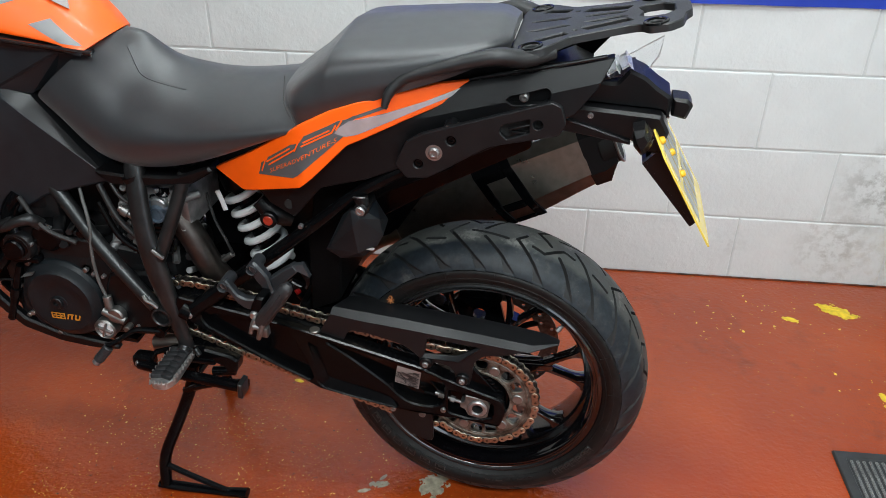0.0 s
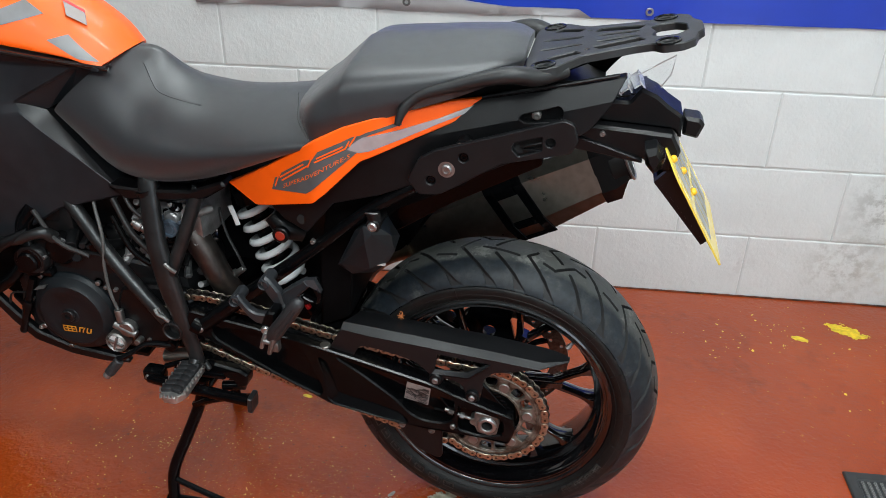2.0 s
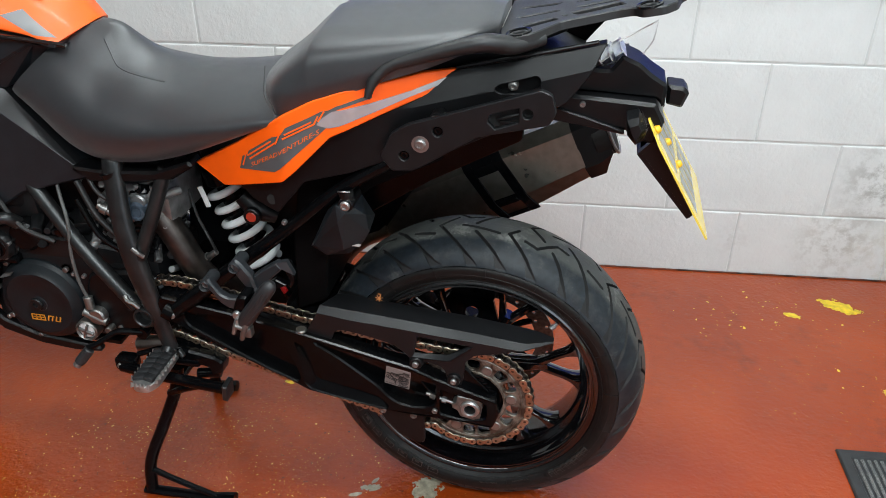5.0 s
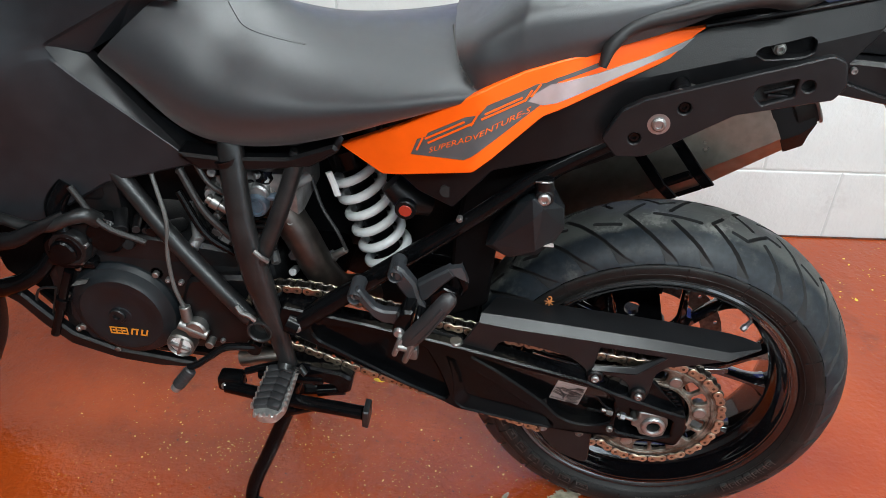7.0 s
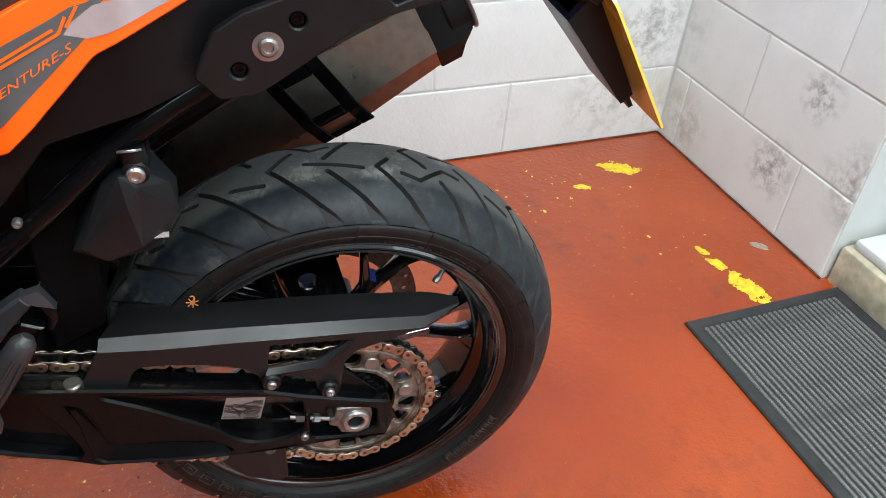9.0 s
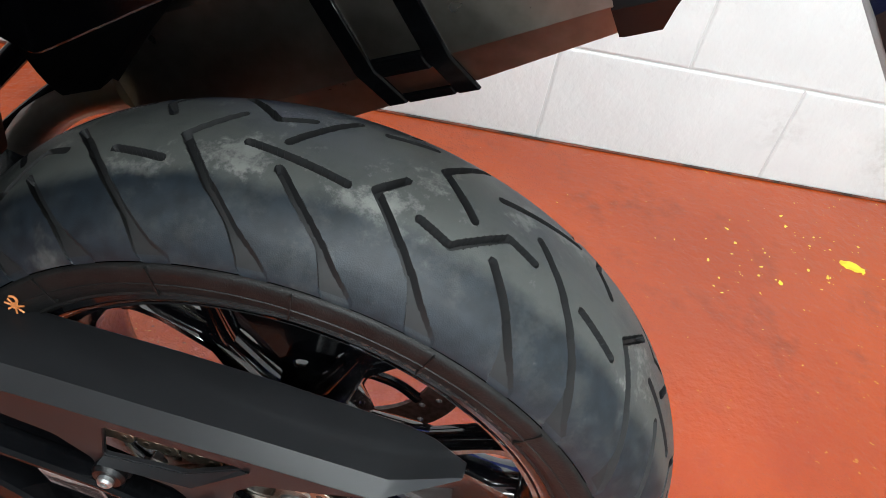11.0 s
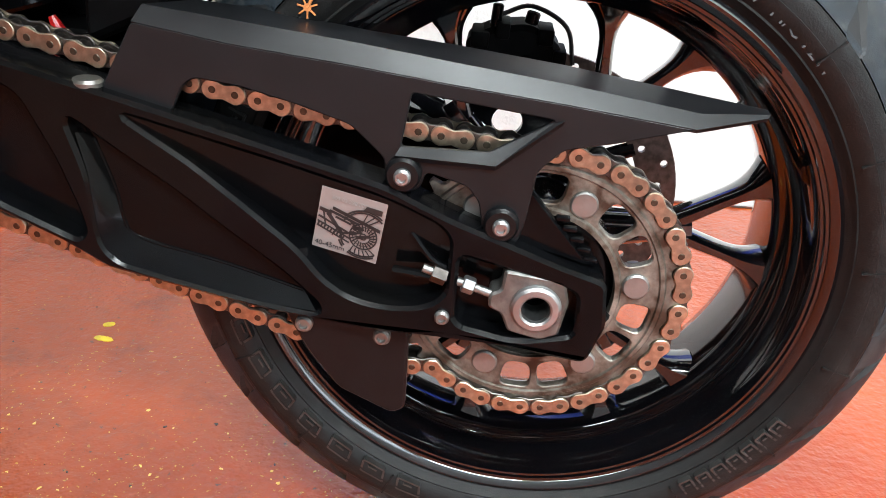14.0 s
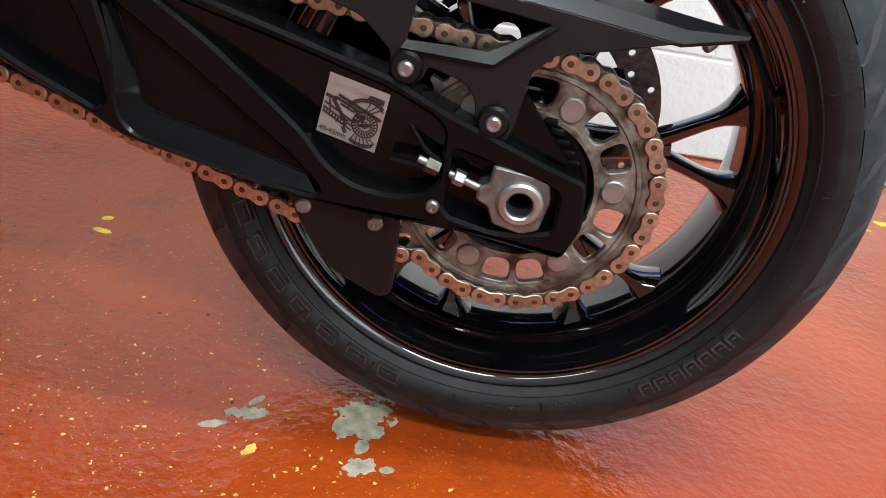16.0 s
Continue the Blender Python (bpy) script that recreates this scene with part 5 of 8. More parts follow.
def drawing():
    """The sticker's small drawing: two rings, a line body and a box for the maker's mark."""
    bms = []

    def ringlet(x, y, r, w):
        bm = revolve([(r, 0.0), (r + w, 0.0)], (x, 0, 0), "y", 28)
        bmesh.ops.transform(bm, matrix=Matrix.Translation((0, 0, y)), verts=bm.verts)
        return bm

    def stroke(x0, y0, x1, y1, w=0.0006):
        w *= 1.5
        d = (Vector((x1, y1)) - Vector((x0, y0))).normalized() * w
        return sheet([(x0 - d.y, 0, y0 + d.x), (x1 - d.y, 0, y1 + d.x), (x1 + d.y, 0, y1 - d.x), (x0 + d.y, 0, y0 - d.x)], 0.0001)

    for r, w in ((0.0094, 0.0011), (0.0074, 0.0005), (0.0048, 0.0005), (0.0018, 0.0010)):
        bms.append(ringlet(0.0350, 0.0188, r, w))
    for k in range(22):
        a = 2 * math.pi * k / 22
        bms.append(stroke(0.0350 + 0.0050 * math.cos(a), 0.0188 + 0.0050 * math.sin(a), 0.0350 + 0.0094 * math.cos(a + 0.12), 0.0188 + 0.0094 * math.sin(a + 0.12), 0.0003))
    for r in (0.0188, 0.0172):
        for k in range(64):
            a, c = 2 * math.pi * k / 64, 2 * math.pi * (k + 1) / 64
            q = [0.0350 + r * math.cos(a), 0.0200 + r * math.sin(a), 0.0350 + r * math.cos(c), 0.0200 + r * math.sin(c)]
            if max(q[0], q[2]) < 0.0465 and min(q[1], q[3]) > 0.0008 and not (min(q[0], q[2]) < 0.026 and 0.0 < q[1] < 0.008) and not (q[0] < 0.0195 and q[1] > 0.012):
                bms.append(stroke(*q, 0.00042))
    for k in range(12):
        a = radians(200 + 13 * k)
        q = (0.0350 + 0.0110 * math.cos(a), 0.0188 + 0.0110 * math.sin(a), 0.0350 + 0.0172 * math.cos(a + 0.10), 0.0200 + 0.0172 * math.sin(a + 0.10))
        if q[2] > 0.026 and q[2] < 0.0465:
            bms.append(stroke(*q, 0.0003))
    for k in range(9):
        bms.append(stroke(0.0015 + 0.0024 * k, 0.0200 - 0.0007 * k, 0.0027 + 0.0024 * k, 0.0197 - 0.0007 * k, 0.0010))
    for x0, y0, x1, y1, w in ((0.001, 0.0215, 0.027, 0.0140, 0.0004), (0.001, 0.0180, 0.026, 0.0110, 0.0004), (0.001, 0.0255, 0.026, 0.0180, 0.0005), (0.001, 0.0310, 0.010, 0.0300, 0.0009), (0.008, 0.0315, 0.031, 0.0270, 0.0006), (0.010, 0.0345, 0.046, 0.0270, 0.0005), (0.010, 0.0335, 0.046, 0.0258, 0.0004),
                            (0.004, 0.0300, 0.007, 0.0200, 0.0004), (0.007, 0.0290, 0.019, 0.0165, 0.0007), (0.009, 0.0290, 0.021, 0.0165, 0.0003), (0.024, 0.0280, 0.033, 0.0215, 0.0005), (0.020, 0.0170, 0.034, 0.0215, 0.0005), (0.018, 0.0200, 0.020, 0.0130, 0.0005), (0.026, 0.0240, 0.034, 0.0240, 0.0009), (0.013, 0.0280, 0.025, 0.0255, 0.0005), (0.030, 0.0165, 0.040, 0.0205, 0.0008), (0.034, 0.0290, 0.040, 0.0360, 0.0003), (0.037, 0.0290, 0.044, 0.0350, 0.0003), (0.033, 0.0300, 0.035, 0.0375, 0.0003), (0.013, 0.0130, 0.016, 0.0200, 0.0004)):
        bms.append(stroke(x0, y0, x1, y1, w))
    bms.append(sheet([(0.031, 0, 0.0385), (0.0445, 0, 0.0385), (0.0445, 0, 0.0425), (0.033, 0, 0.0425)], 0.0001))
    bm = joined(*bms)
    bmesh.ops.transform(bm, matrix=STK @ pose(0, 0, 0.0002, -90, 0, 0), verts=bm.verts)
    return bm


tagged(part("line_drawing", drawing(), INK, stick), kind="stuff")

# chain guard
GUARD_SIDE = [(-0.3108, 0.4461), (-0.2846, 0.4969), (-0.2224, 0.4892), (-0.1413, 0.4836), (-0.0753, 0.4779), (-0.0015, 0.4728), (0.0869, 0.4651), (0.0386, 0.4502), (0.0036, 0.4414), (-0.0118, 0.4245), (-0.0154, 0.3854), (-0.0190, 0.3700), (-0.0313, 0.3654), (-0.0436, 0.3721), (-0.0488, 0.3978), (-0.0580, 0.4086), (-0.0868, 0.4157), (-0.0899, 0.4039), (-0.1022, 0.3962), (-0.1140, 0.4050), (-0.1161, 0.4224), (-0.1402, 0.4435), (-0.1783, 0.4538), (-0.2153, 0.4615), (-0.2451, 0.4640), (-0.2528, 0.4584), (-0.2615, 0.4384)]
GUARD_WIN = [(-0.1002, 0.4697), (-0.0046, 0.4610), (-0.0457, 0.4342), (-0.1053, 0.4317)]
CG = part("chain_guard", prism([[tuple(p) for p in rounded(GUARD_SIDE, 0.004, 3)], [tuple(p) for p in rounded(GUARD_WIN, 0.003, 3)]], -0.0980, -0.0940, 0.001), GUARD, BIKE, "satin black chain guard with a bevelled top", 30)
# lower edge, upper edge and far edge of the bevelled top, from the front to the tip
GUARD_TOP = [((-0.2846, -0.0980, 0.4969), (-0.2815, -0.0862, 0.5062), (-0.2610, -0.0420, 0.5041)),
             ((-0.2224, -0.0980, 0.4892), (-0.2194, -0.0862, 0.5018), (-0.2132, -0.0400, 0.5021)),
             ((-0.1413, -0.0980, 0.4836), (-0.1382, -0.0862, 0.4956), (-0.1382, -0.0400, 0.4949)),
             ((-0.0753, -0.0980, 0.4779), (-0.0722, -0.0862, 0.4892), (-0.0722, -0.0400, 0.4908)),
             ((-0.0015, -0.0980, 0.4728), (0.0016, -0.0862, 0.4828), (0.0016, -0.0410, 0.4851)),
             ((0.0869, -0.0980, 0.4651), (0.0910, -0.0857, 0.4726), (0.0951, -0.0430, 0.4748)),
             ((0.1030, -0.0895, 0.4668), (0.1065, -0.0815, 0.4730), (0.1165, -0.0480, 0.4735)),
             ((0.1385, -0.0720, 0.4708), (0.1395, -0.0710, 0.4730), (0.1400, -0.0600, 0.4735))]
DOWN = Vector((0, 0.002, -0.003))
part("guard_bevel", loft([[Vector(p), Vector(q), Vector(q) + DOWN, Vector(p) + DOWN] for p, q, r in GUARD_TOP]), GUARD, CG, "", 25)
part("guard_top", loft([[Vector(q), Vector(r), Vector(r) + DOWN, Vector(q) + DOWN] for p, q, r in GUARD_TOP]), GUARD, CG, "", 25)
part("wing", sheet([(-0.1053, -0.0987, 0.4322), (-0.0457, -0.0987, 0.4348), (-0.0066, -0.0983, 0.4589), (0.0005, -0.1005, 0.4622), (-0.0405, -0.1040, 0.4275), (-0.1085, -0.1040, 0.4275)], 0.005, (0, 0.6, -0.8)), GUARD, CG, "", 20)
for bx, bz in ((-0.102, 0.4140), (-0.032, 0.3850)):
    part("bushing", revolve([(0, 0.0), (0.0105, 0.0), (0.0125, 0.003), (0.0125, 0.012)], (bx, -0.1065, bz), "y", 28), PLASTIC, CG, "black rubber bushing")
    bolt("guard_bolt", CG, bx, -0.1065, bz, 0.0060, STEEL, washer=0.0)
part("toothed_insert", prism([[(-0.024, 0.416), (-0.017, 0.413), (0.0335, 0.357), (-0.012, 0.366), (-0.024, 0.372)]], -0.0935, -0.086, 0.002), SATIN, BIKE, "black ribbed chain cover insert")
part("guide_teeth", joined(*[box((0.006 + 0.006 * k, -0.0925, 0.388 - 0.0075 * k), (0.016 + 0.006 * k, -0.088, 0.392 - 0.0075 * k), 0.001) for k in range(5)]), SATIN, bpy.data.objects["toothed_insert"])
part("fin", prism([[tuple(p) for p in rounded([(-0.186, 0.292), (-0.090, 0.286), (-0.0885, 0.213), (-0.099, 0.207), (-0.142, 0.226), (-0.166, 0.256)], 0.006)]], -0.094, -0.088, 0.002), PLASTIC, BIKE, "black plastic sprocket fin")
for bx, bz in ((-0.110, 0.2795), (-0.1695, 0.2835)):
    bolt("fin_screw", bpy.data.objects["fin"], bx, -0.0945, bz, 0.0068, RAWALU)
part("arm_end_bar", joined(tube([(0.035, -0.100, 0.334), (0.052, -0.098, 0.318)], 0.0045, 8, 2), box((-0.02, -0.104, 0.2885), (0.04, -0.094, 0.2945), 0.001)), SATIN, ARM)

# frame and subframe
FR = part("frame", tube([(-0.6445, -0.060, 0.760), (-0.6426, -0.075, 0.7372), (-0.634, -0.094, 0.6365), (-0.6206, -0.100, 0.5571), (-0.6080, -0.102, 0.4941), (-0.5945, -0.102, 0.4264), (-0.5839, -0.100, 0.3620)], [0.0185, 0.0190, 0.0200, 0.0225, 0.0200, 0.0165, 0.0150], 18, 5, 0.70), FRAME, BIKE, "dark grey tubular trellis frame")
part("frame_tube", tube([(-0.845, -0.045, 0.695), (-0.745, -0.075, 0.572), (-0.640, -0.097, 0.462)], 0.0140, 18, 3), FRAME, FR)
part("frame_tube", tube([(-0.548, -0.064, 0.745), (-0.5762, -0.085, 0.6614), (-0.612, -0.098, 0.575)], 0.0128, 16, 3), FRAME, FR)
part("frame_tube", tube([(-0.545, 0.098, 0.750), (-0.588, 0.140, 0.590), (-0.58, 0.14, 0.40)], 0.015, 12, 3), FRAME, FR)
part("frame_tube", tube([(-0.835, 0.085, 0.735), (-0.622, 0.143, 0.492)], 0.0160, 12, 3), FRAME, FR)
part("weld", tube([(-0.655, -0.107, 0.492), (-0.648, -0.112, 0.484), (-0.636, -0.113, 0.480), (-0.628, -0.111, 0.470)], 0.0042, 8, 3), RAWALU, FR)
part("weld", tube([(-0.614, -0.112, 0.602), (-0.604, -0.114, 0.594), (-0.596, -0.110, 0.585)], 0.0042, 8, 3), RAWALU, FR)
part("pivot_ring", revolve([(0.0150, -0.088), (0.0155, -0.114), (0.0175, -0.1165), (0.0200, -0.1160), (0.0215, -0.100), (0.0215, -0.080)], (-0.622, 0, 0.449), "y", 36), FRAME, FR)
# Flat near-black disc stands for the dark inside the ring.
part("pivot_hole", revolve([(0, -0.098), (0.0155, -0.098)], (-0.622, 0, 0.449), "y", 24), HOLE_DIRT, FR)
part("pivot_nut", joined(rod((-0.617, -0.104, 0.453), (-0.617, -0.09, 0.453), 0.007, seg=12, edge=0.001)), FRAME, FR)
SUB = part("subframe", tube([(-0.563, -0.1000, 0.465), (-0.43, -0.103, 0.577), (-0.30, -0.105, 0.687), (-0.20, -0.10, 0.770), (-0.06, -0.085, 0.85)], [0.0165, 0.0140, 0.0118, 0.0118, 0.0118], 16, 4), SATIN, BIKE, "black tubular rear subframe")
part("lug", tube([(-0.578, -0.104, 0.470), (-0.560, -0.105, 0.462)], 0.018, 14, 2), SATIN, SUB)
bolt("subframe_bolt", SUB, -0.563, -0.1135, 0.4655, 0.0085, STEEL)
part("subframe_tube", tube([(-0.563, 0.14, 0.465), (-0.30, 0.145, 0.687), (-0.06, 0.125, 0.85)], 0.0122, 12, 4), SATIN, SUB)
bolt("subframe_screw", SUB, -0.318, -0.1165, 0.690, 0.0045, STEEL)


# seats
def eased(bm, rounds):
    """Evens out the swells of a lofted skin."""
    for k in range(rounds):
        bmesh.ops.smooth_vert(bm, verts=[v for v in bm.verts if not v.is_boundary], factor=0.5, use_axis_x=True, use_axis_y=True, use_axis_z=True)
    return bm


def rider_seat():
    return eased(mirror_loft([
        [(-0.858, -0.028, 0.842), (-0.806, -0.054, 0.888), (-0.742, -0.036, 0.941), (-0.706, -0.004, 0.961), (-0.672, YC, 0.972)],
        [(-0.800, -0.048, 0.798), (-0.735, -0.080, 0.860), (-0.685, -0.056, 0.914), (-0.655, -0.006, 0.944), (-0.632, YC, 0.971)],
        [(-0.735, -0.055, 0.738), (-0.675, -0.103, 0.820), (-0.640, -0.076, 0.876), (-0.617, -0.028, 0.910), (-0.602, YC, 0.944)],
        [(-0.655, -0.076, 0.724), (-0.610, -0.118, 0.814), (-0.588, -0.092, 0.866), (-0.574, -0.036, 0.898), (-0.560, YC, 0.915)],
        [(-0.570, -0.082, 0.733), (-0.545, -0.126, 0.820), (-0.528, -0.099, 0.860), (-0.518, -0.045, 0.888), (-0.512, YC, 0.904)],
        [(-0.490, -0.088, 0.762), (-0.475, -0.132, 0.833), (-0.460, -0.106, 0.866), (-0.452, -0.040, 0.892), (-0.450, YC, 0.906)],
        [(-0.400, -0.113, 0.812), (-0.395, -0.141, 0.854), (-0.388, -0.114, 0.877), (-0.385, -0.040, 0.900), (-0.385, YC, 0.912)],
        [(-0.300, -0.136, 0.866), (-0.300, -0.140, 0.880), (-0.305, -0.112, 0.895), (-0.310, -0.040, 0.914), (-0.310, YC, 0.922)],
        [(-0.270, -0.125, 0.868), (-0.270, -0.128, 0.878), (-0.275, -0.105, 0.888), (-0.280, -0.035, 0.900), (-0.280, YC, 0.902)],
    ], 6, 6), 10)


RS = part("rider_seat", rider_seat(), SEAT, BIKE, "dark grey moulded vinyl rider's seat", 50)


def crease():
    """A narrow raised fold that follows the seat's top."""
    from mathutils.bvhtree import BVHTree
    skin = rider_seat()
    tree = BVHTree.FromBMesh(skin)
    line = catmull([(-0.652, -0.004, 0), (-0.643, -0.012, 0), (-0.630, -0.024, 0), (-0.619, -0.032, 0), (-0.602, -0.036, 0), (-0.572, -0.039, 0), (-0.535, -0.041, 0)], 6)
    rows = []
    for i, p in enumerate(line):
        f = i / (len(line) - 1)
        side = Vector((0.55, 0.83, 0)) * (0.012 * (1 - f) + 0.002)
        ring = []
        for q, up in ((p, 0.0020 * (1 - f) + 0.0004), (p + side, 0.0012), (p + side, -0.004), (p - side * 0.15, -0.004)):
            hit = tree.ray_cast(Vector((q.x, q.y, 1.2)), Vector((0, 0, -1)))[0]
            ring.append(Vector((q.x, q.y, (hit.z if hit else 0.9) + up)))
        rows.append(ring)
    skin.free()
    return loft(rows)


part("crease", crease(), SEAT, RS, "", 20)


def pillion_seat():
    return mirror_loft([
        [(-0.316, -0.118, 0.896), (-0.326, -0.112, 0.912), (-0.335, -0.076, 0.930), (-0.344, YC, 0.932)],
        [(-0.300, -0.132, 0.884), (-0.302, -0.134, 0.925), (-0.302, -0.100, 0.952), (-0.302, YC, 0.963)],
        [(-0.258, -0.131, 0.898), (-0.260, -0.137, 0.938), (-0.260, -0.110, 0.982), (-0.258, YC, 1.003)],
        [(-0.236, -0.130, 0.907), (-0.238, -0.136, 0.946), (-0.238, -0.110, 0.994), (-0.236, YC, 1.017)],
        [(-0.160, -0.122, 0.938), (-0.160, -0.130, 0.965), (-0.160, -0.106, 1.004), (-0.160, YC, 1.026)],
        [(-0.070, -0.106, 0.968), (-0.070, -0.115, 0.990), (-0.070, -0.096, 1.015), (-0.070, YC, 1.034)],
        [(-0.010, -0.080, 0.990), (-0.010, -0.086, 1.004), (-0.010, -0.074, 1.022), (-0.010, YC, 1.036)],
        [(0.018, -0.045, 1.000), (0.020, -0.048, 1.008), (0.020, -0.040, 1.020), (0.020, YC, 1.028)],
    ], 5, 5)


PIL = part("pillion_seat", pillion_seat(), SEAT, BIKE, "dark grey stepped vinyl pillion seat", 50)
STITCH = finish(rod((0, 0, -0.0016), (0, 0, 0.0016), 0.0007, seg=6), "stitch", HOSE)
for i, p in enumerate(catmull([(-0.338, -0.078, 0.942), (-0.334, -0.094, 0.931), (-0.325, -0.122, 0.911), (-0.300, -0.144, 0.885)], 8)):
    shared("stitch", STITCH, PIL, Matrix.Translation(p) @ pose(0, 0, 0, 0, 15, 0))


# tank and side fairing
def tank():
    return eased(mirror_loft([
        [(-0.712, -0.046, 0.938), (-0.710, -0.050, 0.942), (-0.690, -0.020, 0.954), (-0.668, YC, 0.968)],
        [(-0.750, -0.060, 0.956), (-0.745, -0.058, 0.966), (-0.722, -0.026, 0.992), (-0.702, YC, 1.006)],
        [(-0.800, -0.073, 0.966), (-0.795, -0.069, 0.984), (-0.772, -0.033, 1.024), (-0.753, YC, 1.046)],
        [(-0.900, -0.098, 0.984), (-0.895, -0.092, 1.012), (-0.870, -0.050, 1.072), (-0.855, YC, 1.102)],
        [(-1.100, -0.140, 1.020), (-1.095, -0.130, 1.070), (-1.080, -0.080, 1.140), (-1.060, YC, 1.160)],
        [(-1.350, -0.120, 1.030), (-1.345, -0.115, 1.080), (-1.330, -0.060, 1.140), (-1.320, YC, 1.155)],
    ], 5, 5), 5)


TANK = part("fuel_tank", tank(), ORANGE, BIKE, "orange painted fuel tank with grey stripes", 40)


def drape(loop, out=0.0012):
    """A thin printed patch that follows the tank's near side."""
    from mathutils.bvhtree import BVHTree
    skin = tank()
    tree = BVHTree.FromBMesh(skin)
    bm = prism([loop], 0.0, 0.003, 0.0)
    for axis, no in ((0, (1, 0, 0)), (2, (0, 0, 1))):
        lo, hi = (min(v.co[axis] for v in bm.verts), max(v.co[axis] for v in bm.verts))
        for k in range(1, int((hi - lo) / 0.006)):
            bmesh.ops.bisect_plane(bm, geom=bm.verts[:] + bm.edges[:] + bm.faces[:], plane_co=Vector(no) * (lo + 0.006 * k), plane_no=no)
    for v in bm.verts:
        hit = tree.ray_cast(Vector((v.co.x, -0.5, v.co.z)), Vector((0, 1, 0)))[0]
        v.co.y += (hit.y if hit else YC) - out
    skin.free()
    return bm


part("tank_stripe", drape([(-0.790, 0.993), (-0.760, 1.000), (-0.712, 0.955), (-0.742, 0.962)]), GREYDECAL, TANK)
part("tank_stripe", drape([(-0.872, 1.014), (-0.866, 1.040), (-0.830, 1.054), (-0.800, 1.032)]), GREYDECAL, TANK)
part("warning_sticker", sheet([(-0.765, -0.032, 1.029), (-0.735, -0.024, 1.012), (-0.747, -0.006, 1.028), (-0.778, -0.014, 1.048)], 0.002, (0.2, 0.6, -0.7)), PAPER, TANK, "white warning sticker with a red head")
part("sticker_head", sheet([(-0.778, -0.0145, 1.0485), (-0.747, -0.0065, 1.0285), (-0.750, -0.002, 1.0325), (-0.781, -0.010, 1.0525)], 0.0025, (0.2, 0.6, -0.7)), REDLABEL, bpy.data.objects["warning_sticker"])
part("tank_seam", tube([(-0.692, -0.052, 0.945), (-0.80, -0.077, 0.964), (-0.90, -0.102, 0.983), (-1.10, -0.142, 1.014)], 0.0045, 10, 4), GLOSS, TANK)


def fairing_y(x, z):
    ahead = max(0.0, min(1.0, (-0.88 - x) / 0.09))
    return -0.07 * max(0.0, -0.90 - x) - 0.050 * ahead * math.exp(-((z - 0.85) / 0.10) ** 2) - 0.02 * max(0.0, min(1.0, (z - 0.95) / 0.03))


def side_fairing():
    """The side panel, cut into strips so that its face swells outwards ahead of the seat."""
    loop = [tuple(p) for p in rounded([(-0.700, 0.946), (-0.755, 0.944), (-0.885, 0.873), (-0.877, 0.855), (-0.846, 0.828), (-0.716, 0.728), (-0.684, 0.714), (-0.757, 0.692), (-0.846, 0.664), (-0.905, 0.625), (-0.960, 0.590), (-1.05, 0.575), (-1.30, 0.60), (-1.35, 1.02), (-1.10, 1.012), (-0.90, 0.980)], 0.006, 3)]
    bm = prism([dense(loop, 0.03)], -0.062, -0.020, 0.004)
    for k in range(1, 18):
        bmesh.ops.bisect_plane(bm, geom=bm.verts[:] + bm.edges[:] + bm.faces[:], plane_co=(-1.35 + k * 0.036, 0, 0), plane_no=(1, 0, 0))
    for k in range(1, 23):
        bmesh.ops.bisect_plane(bm, geom=bm.verts[:] + bm.edges[:] + bm.faces[:], plane_co=(0, 0, 0.575 + k * 0.02), plane_no=(0, 0, 1))
    for v in bm.verts:
        v.co.y += fairing_y(v.co.x, v.co.z)
    return bm


FAIR = part("side_fairing", side_fairing(), FAIRP, BIKE, "matt black side fairing below the tank", 30)
part("fairing_recess", sheet([(-0.885, -0.061, 0.873), (-0.755, -0.045, 0.944), (-0.700, -0.040, 0.944), (-0.800, -0.020, 0.880), (-0.840, -0.034, 0.857)], 0.02), FAIRP, FAIR, "", 15)
part("inner_panel", box((-0.90, 0.0, 0.76), (-0.70, 0.015, 0.945)), PLASTIC, FAIR)
part("fairing_bevel", loft([[(-0.886, -0.0615, 0.8735), (-0.884, -0.060, 0.875), (-0.884, -0.04, 0.875)], [(-0.875, -0.0620, 0.855), (-0.842, -0.038, 0.856), (-0.842, -0.02, 0.856)], [(-0.846, -0.0625, 0.829), (-0.823, -0.038, 0.831), (-0.823, -0.015, 0.831)],
                            [(-0.783, -0.0625, 0.778), (-0.769, -0.048, 0.778), (-0.769, -0.03, 0.778)], [(-0.716, -0.0625, 0.727), (-0.714, -0.060, 0.727), (-0.714, -0.04, 0.727)]]), GUARD, FAIR, "", 25)
part("seat_skirt", prism([[tuple(p) for p in rounded([(-0.720, 0.738), (-0.655, 0.735), (-0.560, 0.742), (-0.495, 0.768), (-0.487, 0.758), (-0.530, 0.730), (-0.620, 0.716), (-0.690, 0.712)], 0.004)]], -0.082, -0.045, 0.004), PLASTIC, BIKE, "black plastic skirt below the seat")
part("tube_boot", tube([(-0.648, -0.070, 0.735), (-0.640, -0.068, 0.712)], [0.023, 0.0215], 16, 2), PLASTIC, bpy.data.objects["seat_skirt"])
part("lower_fairing", tube([(-1.25, -0.11, 0.56), (-1.02, -0.11, 0.575), (-0.955, -0.10, 0.598), (-0.91, -0.085, 0.618)], [0.02, 0.015, 0.011, 0.009], 12, 4, 0.7), PLASTIC, FAIR)

# orange tail panel and the black panel below it
TX = (-0.75, -0.49, -0.40, -0.30, -0.20, -0.10, -0.036, 0.20)
